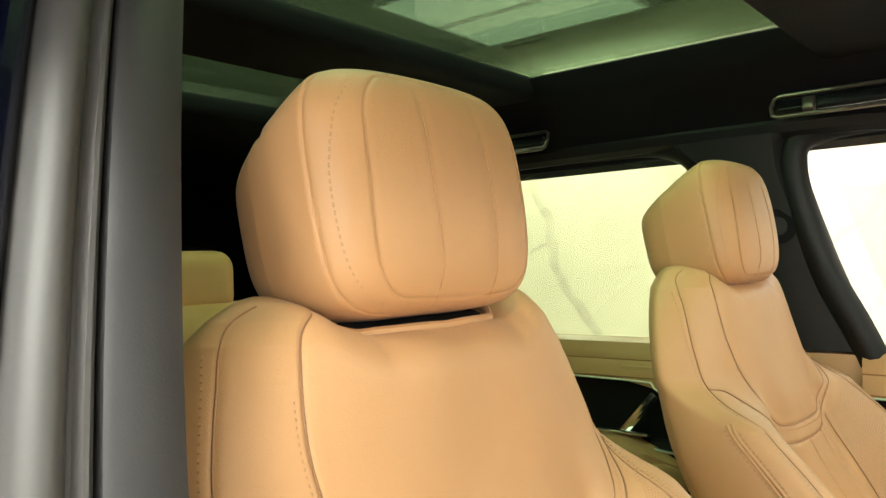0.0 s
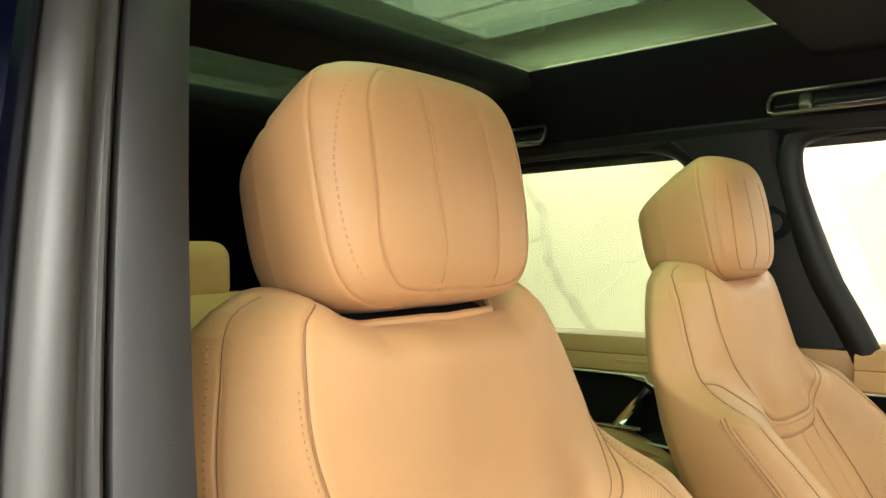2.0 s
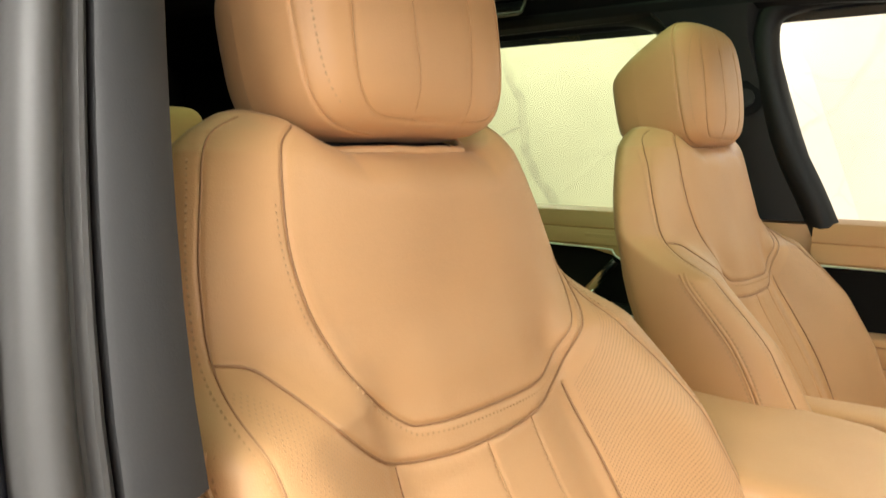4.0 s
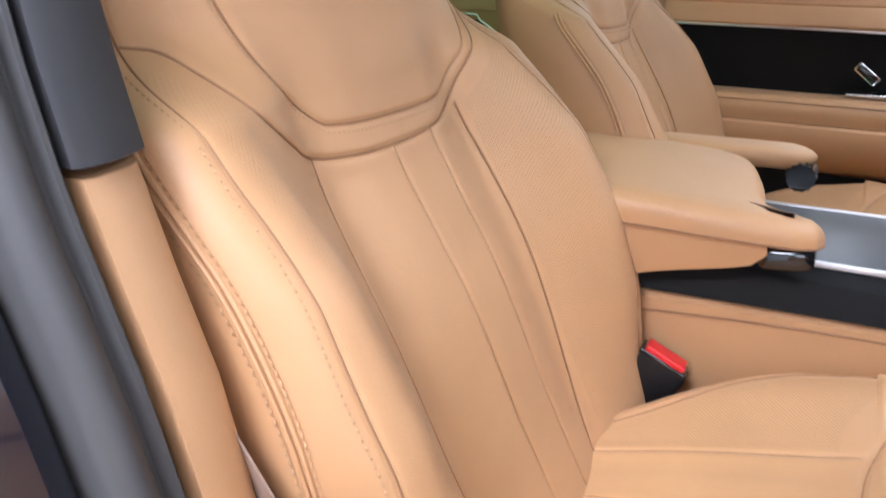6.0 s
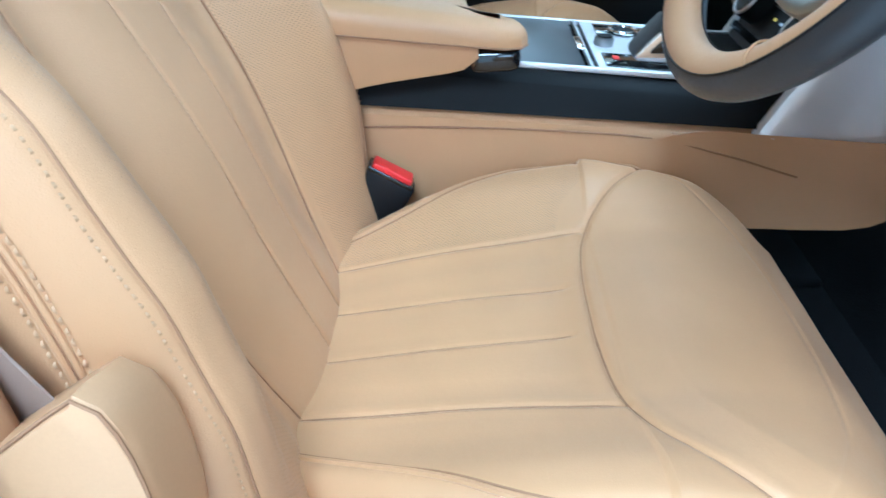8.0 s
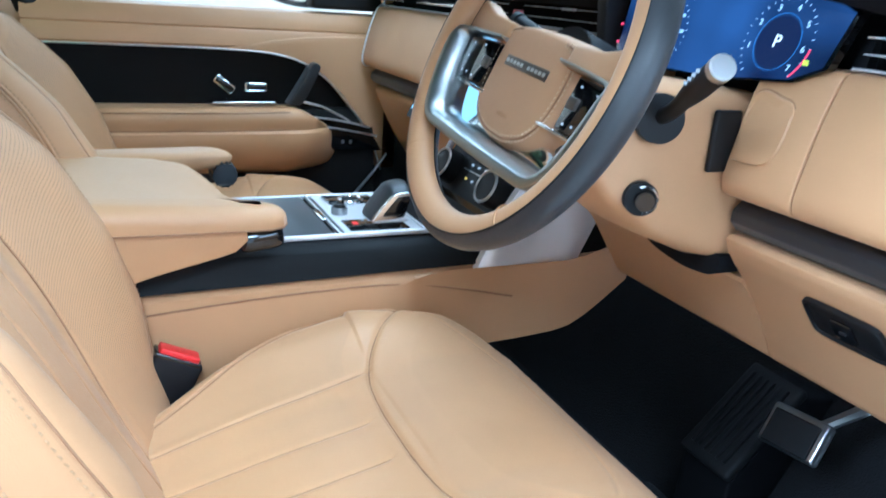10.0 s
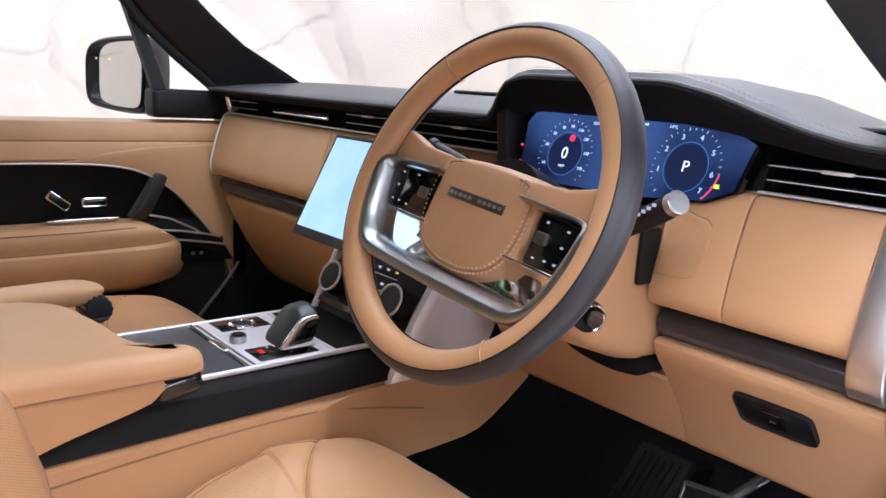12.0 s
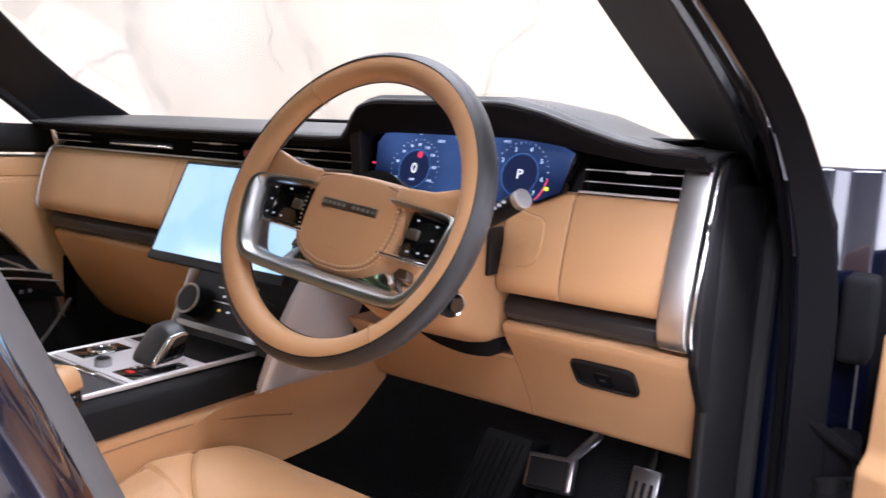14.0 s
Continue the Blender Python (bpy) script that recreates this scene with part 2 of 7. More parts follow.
M_PANEL = glow("panel_glow", (1.0, 0.97, 0.92), 0.9)
M_MIRROR = coat("mirror_silver", (0.9, 0.9, 0.9), 0.02, metal=1.0, bump=0.0, vary=0.0)
M_WHITE = glow("white_print", (1, 1, 1), 0.45)


# ---- mesh helpers ----
def mesh_of(name, verts, faces, mat, smooth=True):
    me = bpy.data.meshes.new(name)
    me.from_pydata([tuple(map(float, v)) for v in verts], [], [tuple(map(int, f)) for f in faces])
    me.materials.append(mat)
    if smooth:
        me.polygons.foreach_set("use_smooth", [True] * len(me.polygons))
    me.update()
    return me


def thing(name, label, category, place=(0, 0, 0), group="", kind=""):
    ob = new(name)
    ob.location = place
    ob.empty_display_size = 0.05
    return tagged(ob, label, category, group, kind)


def part(name, data, material=None, parent=None, label=""):
    """One mesh object from a bmesh or a mesh, in world coordinates, under a thing or a part."""
    if isinstance(data, bmesh.types.BMesh):
        me = bpy.data.meshes.new(name)
        data.normal_update()
        data.to_mesh(me)
        data.free()
        if material:
            me.materials.append(material)
        me.polygons.foreach_set("use_smooth", [True] * len(me.polygons))
        me.set_sharp_from_angle(angle=radians(35))
    else:
        me = data
    ob = new(name, me)
    if parent:
        ob.parent = parent
        ob.matrix_parent_inverse = Matrix.Identity(4)
        top = parent
        while top.parent:
            top = top.parent
        ob.matrix_basis = Matrix.Translation(-top.location) if parent is top else Matrix.Identity(4)
    return tagged(ob, label) if label else ob


def setting(name, data, material, label, category):
    ob = part(name, data, material)
    return tagged(ob, label, category, kind="structure")


def rbox(c, s, r=0.004, seg=3, rot=None):
    """A box with rounded edges: centre, size, edge radius."""
    bm = bmesh.new()
    bmesh.ops.create_cube(bm, size=1)
    bmesh.ops.scale(bm, vec=s, verts=bm.verts)
    if r > 0:
        bmesh.ops.bevel(bm, geom=bm.edges[:] + bm.verts[:], offset=min(r, min(s) * 0.49), segments=seg, profile=0.5, affect="EDGES")
    m = Matrix.Translation(c) @ (rot.to_4x4() if rot else Matrix.Identity(4))
    bmesh.ops.transform(bm, matrix=m, verts=bm.verts)
    return bm


def extrude(profile, a, b, axis="x", r=0.0, seg=3):
    """A prism: a closed 2D profile in the two other axes, from a to b along the axis."""
    bm = bmesh.new()
    put = {"x": lambda p, t: (t, p[0], p[1]), "y": lambda p, t: (p[0], t, p[1]), "z": lambda p, t: (p[0], p[1], t)}[axis]
    lo = [bm.verts.new(put(p, a)) for p in profile]
    hi = [bm.verts.new(put(p, b)) for p in profile]
    k = len(profile)
    bm.faces.new(lo)
    bm.faces.new(hi[::-1])
    for i in range(k):
        bm.faces.new((lo[i], lo[(i + 1) % k], hi[(i + 1) % k], hi[i]))
    bmesh.ops.recalc_face_normals(bm, faces=bm.faces)
    if r > 0:
        bmesh.ops.bevel(bm, geom=bm.edges[:], offset=r, segments=seg, profile=0.5, affect="EDGES", clamp_overlap=True)
    return bm


def tube(points, radius, seg=12, closed=False, flat=1.0):
    """A rod swept along points; radius may be a list."""
    pts = [Vector(p) for p in points]
    n = len(pts)
    rad = radius if isinstance(radius, (list, tuple)) else [radius] * n
    bm = bmesh.new()
    rings, up = [], None
    for i, p in enumerate(pts):
        d = (pts[(i + 1) % n] - pts[i - 1]) if closed or 0 < i < n - 1 else (pts[1] - pts[0] if i == 0 else pts[-1] - pts[-2])
        d.normalize()
        if up is None:
            up = Vector((0, 0, 1)) if abs(d.z) < 0.9 else Vector((0, 1, 0))
        side = d.cross(up).normalized()
        up = side.cross(d).normalized()
        rings.append([bm.verts.new(p + rad[i] * (math.cos(a) * side + flat * math.sin(a) * up)) for a in (2 * math.pi * k / seg for k in range(seg))])
    for i in range(n if closed else n - 1):
        a, b = rings[i], rings[(i + 1) % n]
        for k in range(seg):
            bm.faces.new((a[k], a[(k + 1) % seg], b[(k + 1) % seg], b[k]))
    if not closed:
        bm.faces.new(rings[0])
        bm.faces.new(rings[-1][::-1])
    bmesh.ops.recalc_face_normals(bm, faces=bm.faces)
    return bm


def disc(c, normal, r, h, seg=32, bevel=0.001):
    """A round puck with its axis along normal, its middle at c."""
    bm = bmesh.new()
    bmesh.ops.create_cone(bm, cap_ends=True, segments=seg, radius1=r, radius2=r, depth=h)
    if bevel:
        bmesh.ops.bevel(bm, geom=[e for e in bm.edges if abs(e.verts[0].co.z - e.verts[1].co.z) < 1e-6], offset=bevel, segments=2, affect="EDGES")
    q = Vector((0, 0, 1)).rotation_difference(Vector(normal)).to_matrix().to_4x4()
    bmesh.ops.transform(bm, matrix=Matrix.Translation(c) @ q, verts=bm.verts)
    return bm


def smooth_line(points, n):
    """Catmull-Rom through 2D or 3D points, evened out by length."""
    p = np.array(points, float)
    q = np.vstack([2 * p[0] - p[1], p, 2 * p[-1] - p[-2]])
    out = []
    for i in range(1, len(q) - 2):
        for t in np.linspace(0, 1, 16, endpoint=False):
            a, b, c, d = q[i - 1], q[i], q[i + 1], q[i + 2]
            out.append(0.5 * (2 * b + (c - a) * t + (2 * a - 5 * b + 4 * c - d) * t * t + (3 * b - a - 3 * c + d) * t ** 3))
    out.append(p[-1])
    out = np.array(out)
    s = np.r_[0, np.cumsum(np.linalg.norm(np.diff(out, axis=0), axis=1))]
    t = np.linspace(0, s[-1], n)
    return np.stack([np.interp(t, s, out[:, k]) for k in range(out.shape[1])], 1)


def ease(x, xs, ys, blur=0.02):
    """Interpolation with rounded corners."""
    g = np.linspace(min(xs), max(xs), 500)
    v = np.interp(g, xs, ys)
    k = max(3, int(blur * 500))
    w = np.hanning(2 * k + 1)
    v = np.convolve(np.pad(v, k, "edge"), w / w.sum(), "valid")
    return np.interp(x, g, v)


def near(px, py, line):
    """Distance of each (px, py) to a polyline, and the side it lies on."""
    best = np.full(px.shape, 9.0)
    for a, b in zip(line[:-1], line[1:]):
        d = b - a
        t = np.clip(((px - a[0]) * d[0] + (py - a[1]) * d[1]) / max(d @ d, 1e-12), 0, 1)
        best = np.minimum(best, np.hypot(px - a[0] - t * d[0], py - a[1] - t * d[1]))
    return best


def lattice(P, close_u=False, cap0=False, cap1=False):
    """Vertices and quads of a grid P[row, column, 3]."""
    nv, nu = P.shape[:2]
    idx = np.arange(nv * nu).reshape(nv, nu)
    if close_u:
        idx = np.c_[idx, idx[:, :1]]
    f = np.stack([idx[:-1, :-1], idx[:-1, 1:], idx[1:, 1:], idx[1:, :-1]], -1).reshape(-1, 4).tolist()
    if cap0:
        f.append(list(range(nu))[::-1])
    if cap1:
        f.append(list(range((nv - 1) * nu, nv * nu)))
    return P.reshape(-1, 3), f


def give(me, key, values, kind="FLOAT"):
    at = me.attributes.new(key, kind, "POINT")
    at.data.foreach_set("value" if kind == "FLOAT" else "vector", np.ascontiguousarray(values, dtype=np.float32).ravel())


def stitches(name, line, normal, parent, step=0.0065, length=0.0042, width=0.0011, mat=None):
    """Thread stitches laid along a 3D line as one part."""
    line = np.array(line, float)
    s = np.r_[0, np.cumsum(np.linalg.norm(np.diff(line, axis=0), axis=1))]
    v, f = [], []
    nrm = np.array(normal, float)
    for t in np.arange(step / 2, s[-1] - length, step):
        a = np.array([np.interp(t, s, line[:, k]) for k in range(3)])
        b = np.array([np.interp(t + length, s, line[:, k]) for k in range(3)])
        nn = nrm if nrm.ndim == 1 else np.array([np.interp(t, s, nrm[:, k]) for k in range(3)])
        d = (b - a) / max(np.linalg.norm(b - a), 1e-9)
        sd = np.cross(d, nn)
        sd /= max(np.linalg.norm(sd), 1e-9)
        k = len(v)
        for e, top in ((a, 0), (a * 0.75 + b * 0.25, 1), (a * 0.25 + b * 0.75, 1), (b, 0)):
            for sg in (-1, 1):
                v.append(e + sd * sg * width * (0.5 if not top else 1) + nn * (0.0009 if top else -0.0004))
        for j in range(3):
            f.append((k + 2 * j, k + 2 * j + 1, k + 2 * j + 3, k + 2 * j + 2))
    return part(name, mesh_of(name, v, f, mat or M_STITCH), None, parent, "thread stitches")


# ---- showroom ----
def slab(x0, x1, y0, y1, z0, z1):
    return rbox(((x0 + x1) / 2, (y0 + y1) / 2, (z0 + z1) / 2), (x1 - x0, y1 - y0, z1 - z0), 0)


setting("floor", slab(-5, 6, -7, 7, -0.1, 0), M_FLOOR, "pale polished stone showroom floor", "floor")
setting("ceiling", slab(-5, 6, -7, 7, 3.2, 3.3), M_SOFFIT, "grey painted showroom ceiling", "ceiling")
# the marble runs from the west wall round a curved corner to the north wall; veins are laid along it by run and height
VEINS = []


def vein(line, band, dark=1.0):
    VEINS.append((smooth_line(line, 40), band, dark))


vein([(-3.50, 2.6), (-3.29, 2.04), (-3.13, 1.68), (-3.10, 1.46), (-3.02, 1.23), (-2.90, 1.02), (-2.73, 0.73), (-2.6, 0.3)], 0.035)
vein([(-3.10, 1.46), (-3.21, 1.40), (-3.36, 1.36), (-3.7, 1.39)], 0.0, 0.9)
vein([(-2.30, 2.4), (-2.14, 2.04), (-2.04, 1.92), (-1.91, 1.85), (-1.6, 1.6)], 0.04, 0.7)
vein([(-3.3, 1.98), (-2.8, 2.03), (-2.14, 2.06)], 0.0, 0.35)
vein([(-2.55, 1.20), (-2.40, 1.26), (-2.21, 1.28), (-1.9, 1.36)], 0.0, 0.45)
vein([(-1.20, 1.20), (-0.89, 1.46), (-0.75, 1.60), (-0.64, 1.71), (-0.56, 1.86), (-0.50, 2.2)], 0.02, 0.5)
vein([(-0.64, 1.71), (-0.89, 1.76), (-1.15, 1.74)], 0.0, 0.4)
vein([(-0.64, 1.71), (-0.47, 1.67), (-0.41, 1.58)], 0.0, 0.4)
vein([(0.60, 1.44), (0.94, 1.34), (1.05, 1.31), (1.20, 1.36)], 0.02, 0.6)
vein([(1.38, 2.3), (1.29, 1.72), (1.24, 1.52), (1.21, 1.37), (1.29, 1.19), (1.45, 1.03), (1.7, 0.8)], 0.025, 0.6)
vein([(2.55, 1.40), (2.66, 1.48), (2.84, 1.62), (3.09, 1.71)], 0.015, 0.8)
vein([(3.02, 2.6), (3.08, 2.07), (3.13, 1.62), (3.28, 1.31), (3.5, 0.9)], 0.055, 0.7)
vein([(4.02, 2.5), (4.03, 2.05), (4.09, 1.75), (4.18, 1.62)], 0.0, 0.8)
vein([(4.10, 2.5), (4.15, 2.05), (4.26, 1.86), (4.40, 1.66), (4.5, 1.3)], 0.05, 0.6)
vein([(6.2, 2.5), (6.02, 2.04), (5.83, 1.82), (5.70, 1.56), (5.66, 1.2)], 0.012, 0.7)
vein([(7.4, 1.84), (7.57, 1.81), (7.75, 1.79), (8.13, 1.71), (8.6, 1.75)], 0.02, 0.5)


def marble_wall(name, place, run0, run1, label):
    """One stretch of the marble facing as a fine sheet that carries its veins."""
    S, H = np.meshgrid(np.linspace(run0, run1, int((run1 - run0) / 0.018)), np.linspace(0, 3.2, 178))
    u = S + 0.020 * np.sin(9 * H + 3 * S) + 0.012 * np.sin(23 * H - 7 * S + 1) + 0.007 * np.sin(51 * H + 31 * S)
    v = H + 0.018 * np.sin(11 * S + 2 * H) + 0.010 * np.sin(27 * S + 9 * H + 2)
    total = np.zeros_like(S)
    for line, band, dark in VEINS:
        if line[:, 0].max() < run0 - 0.3 or line[:, 0].min() > run1 + 0.3:
            continue
        d = near(u, v, line)
        total = np.maximum(total, dark * 0.8 * np.exp(-(d / 0.011) ** 2))
        if band:
            wide = near(u, v, line + [band * 0.9, 0.0])
            total = np.maximum(total, dark * (0.42 * np.exp(-(wide / band) ** 4) + 0.25 * np.exp(-(near(u, v, line + [band * 1.9, 0.0]) / 0.010) ** 2)))
    X, Y = place(S)
    vs, fs = lattice(np.stack([X, Y, H], -1))
    me = mesh_of(name, vs, fs, M_WALL)
    give(me, "vein", total)
    ob = setting(name, me, None, label, "wall")
    return ob


marble_wall("wall_west", lambda s: (0 * s - 4.6, s), -7.0, 1.4, "white marble wall with grey veins")
marble_wall("wall_corner", lambda s: (-1.6 - 3.0 * np.cos((s - 1.4) / 3.0), 1.4 + 3.0 * np.sin((s - 1.4) / 3.0)), 1.4, 6.112, "white marble wall curving round the corner")
marble_wall("wall_north", lambda s: (s - 7.712, 0 * s + 4.4), 6.112, 12.112, "white marble wall with grey veins")
setting("wall_core_west", slab(-4.8, -4.604, -7, 7, 0, 3.2), M_CEIL, "plain core behind the marble facing", "wall")
setting("wall_core_north", slab(-4.6, 4.4, 4.404, 4.6, 0, 3.2), M_CEIL, "plain core behind the marble facing", "wall")
# east wall, out of view, with an opening made for the side fill lamp
east = slab(4.4, 4.6, -7, 0.2, 0, 3.2)
for q in ((4.4, 4.6, 4.1, 7, 0, 3.2), (4.4, 4.6, 0.2, 4.1, 0, 0.6), (4.4, 4.6, 0.2, 4.1, 3.0, 3.2)):
    tmp = bpy.data.meshes.new("slab")
    more = slab(*q)
    more.to_mesh(tmp)
    more.free()
    east.from_mesh(tmp)
setting("wall_east", east, M_CEIL, "white painted wall with an unseen opening for the fill lamp", "wall")
setting("wall_south", slab(-4.6, 4.4, -6.7, -6.5, 0, 3.2), M_CEIL, "white painted wall", "wall")
# added glowing panels; three at the back imitate pale wall behind the roof glass
for cx, cy, sx, sy in ((1.85, -0.15, 0.9, 2.6), (1.75, -2.35, 0.9, 1.5), (-0.8, 2.9, 3.8, 1.2), (-3.6, 0.6, 0.6, 3.6), (-4.02, -2.75, 0.62, 1.35), (-3.32, -2.95, 0.62, 0.95), (-3.6, -5.0, 1.3, 0.5), (0.0, 0.1, 1.4, 3.0)):
    panel = thing("added_panel", "flat white glowing panel added under the ceiling", "light", (cx, cy, 3.15), "ceiling lights")
    part("frame", rbox((cx, cy, 3.155), (sx + 0.06, sy + 0.06, 0.09), 0.005), M_CEIL, panel)
    part("diffuser", rbox((cx, cy, 3.115), (sx, sy, 0.02), 0.004), M_PANEL, panel, "glowing white diffuser")

# ---- front seats ----
XS = 0.37
BACK_Z = [0.66, 0.70, 0.77, 0.92, 1.075, 1.2, 1.32, 1.6]
BACK_Y = [0.105, 0.085, 0.05, -0.03, -0.105, -0.137, -0.16, -0.20]


def back_plane(z):
    zz = np.clip(z, 0.66, 1.6)
    return (np.interp(zz - 0.03, BACK_Z, BACK_Y) + np.interp(zz, BACK_Z, BACK_Y) + np.interp(zz + 0.03, BACK_Z, BACK_Y)) / 3


def mirrored(line):
    l = np.array(line, float)
    return np.vstack([l, (l * [-1, 1])[::-1][1:]])


def groove(d, depth, width):
    return -0.75 * depth * np.exp(-(d / (0.8 * width)) ** 2) + 0.10 * depth * np.exp(-((np.abs(d) - 3.2 * width) / (1.8 * width)) ** 2)


YOKE_IN = smooth_line([(0.124, 1.306), (0.140, 1.298), (0.151, 1.286), (0.159, 1.259), (0.164, 1.222), (0.162, 1.190), (0.155, 1.162), (0.139, 1.127), (0.103, 1.092), (0.078, 1.084), (0.0, 1.080), (-0.070, 1.079), (-0.104, 1.083), (-0.134, 1.102), (-0.172, 1.132), (-0.200, 1.160), (-0.206, 1.20), (-0.197, 1.24), (-0.180, 1.272), (-0.160, 1.294)], 150)
YOKE_OUT = smooth_line([(0.227, 1.153), (0.209, 1.149), (0.196, 1.134), (0.178, 1.109), (0.150, 1.084), (0.121, 1.068), (0.08, 1.061), (0.0, 1.058), (-0.06, 1.060), (-0.112, 1.071), (-0.144, 1.097), (-0.186, 1.128), (-0.208, 1.147), (-0.226, 1.153)], 110)
CREST = smooth_line([(0.150, 1.312), (0.166, 1.305), (0.179, 1.297), (0.192, 1.282), (0.205, 1.252), (0.216, 1.217), (0.222, 1.186), (0.226, 1.160), (0.231, 1.144), (0.239, 1.122), (0.2455, 1.092), (0.248, 1.06), (0.253, 1.02), (0.257, 0.974), (0.258, 0.92), (0.258, 0.85), (0.255, 0.78), (0.250, 0.70)], 100)
CREST_IN = smooth_line([(-0.150, 1.312), (-0.166, 1.305), (-0.179, 1.297), (-0.192, 1.282), (-0.205, 1.252), (-0.214, 1.217), (-0.217, 1.186), (-0.216, 1.160), (-0.212, 1.136), (-0.216, 1.110), (-0.232, 1.062), (-0.238, 0.99), (-0.239, 0.906), (-0.229, 0.833), (-0.222, 0.76), (-0.218, 0.70)], 100)
CENTRES = {1: smooth_line([(0.024, 1.056), (0.022, 0.98), (0.018, 0.90), (0.014, 0.72)], 20), -1: smooth_line([(-0.045, 1.058), (-0.046, 0.98), (-0.048, 0.90), (-0.050, 0.72)], 20)}
SIDE = smooth_line([(0.122, 1.066), (0.130, 1.0), (0.132, 0.90), (0.124, 0.81), (0.105, 0.72)], 30)
W_Z = [0.66, 0.75, 0.85, 1.0, 1.08, 1.13, 1.165, 1.19, 1.23, 1.26, 1.285, 1.300, 1.312, 1.319, 1.323]
W_X = [0.265, 0.275, 0.282, 0.280, 0.276, 0.269, 0.262, 0.255, 0.239, 0.222, 0.203, 0.183, 0.161, 0.133, 0.10]
H_Z = [0.66, 0.774, 0.86, 0.94, 1.03, 1.07, 1.13, 1.17, 1.4]
H_D = [0.02, 0.045, 0.078, 0.092, 0.084, 0.062, 0.02, 0.0, 0.0]


def seat_skin(rows, half):
    """Backrest skin: flat centre between bolsters below, a convex tapering shoulder panel above with a scoop for the headrest."""
    zb, zt = 0.67, 1.323
    u = np.linspace(0, 1, rows)
    P = np.zeros((rows, 4 * half - 2, 3))
    for j, z in enumerate(zb + (zt - zb) * (1 - (1 - u) ** 1.35)):
        h = float(ease(z, H_Z, H_D, 0.03))
        w = float(np.interp(z, W_Z, W_X)) if z > 1.24 else float(ease(z, W_Z, W_X, 0.03))
        k = min(1.0, h / 0.035)
        k = k * k * (3 - 2 * k)
        b = 0.011 * math.exp(-((z - 0.93) / 0.09) ** 2)
        low = np.array([(0, 0.012 + b), (0.06, 0.010 + b), (0.115, 0.002 + b), (0.15, 0.01 + 0.12 * h + 0.6 * b), (0.19, 0.006 + 0.58 * h), (0.216, 0.003 + 0.90 * h), (0.240, h), (w - 0.014, 0.84 * h - 0.003),
                        (w, 0.45 * h - 0.018), (w + 0.001, -0.055), (w - 0.012, -0.083), (w - 0.045, -0.100), (0.1, -0.106), (0, -0.108)])
        high = np.array([(0, 0.006), (0.24 * w, 0.005), (0.45 * w, 0.0), (0.60 * w, -0.006), (0.72 * w, -0.015), (0.82 * w, -0.028), (0.90 * w, -0.043), (0.96 * w, -0.059), (w, -0.075),
                         (0.98 * w, -0.086), (0.92 * w, -0.096), (0.78 * w, -0.104), (0.4 * w, -0.108), (0, -0.108)])
        sec = smooth_line(low * k + high * (1 - k), 2 * half)
        x = np.r_[sec[:, 0], -sec[-2:0:-1, 0]]
        d = np.r_[sec[:, 1], sec[-2:0:-1, 1]]
        q = np.clip((z - (zt - 0.05)) / 0.05, 0, 1)
        d = d - np.clip((d + 0.055) / 0.055, -1, 1) * 0.034 * (1 - math.sqrt(max(0.0, 1 - q * q)))
        scoop = ease(np.abs(x), [0, 0.085, 0.11, 0.13, 0.145, 0.3], [0.038, 0.034, 0.021, 0.004, 0.0, 0.0], 0.03) * (1 + 0.25 * np.clip((-d - 0.02) / 0.03, 0, 1))
        zz = z - scoop * np.clip((z - 1.20) / 0.12, 0, 1)
        P[j] = np.stack([x, back_plane(zz) + d, zz], 1)
    return P


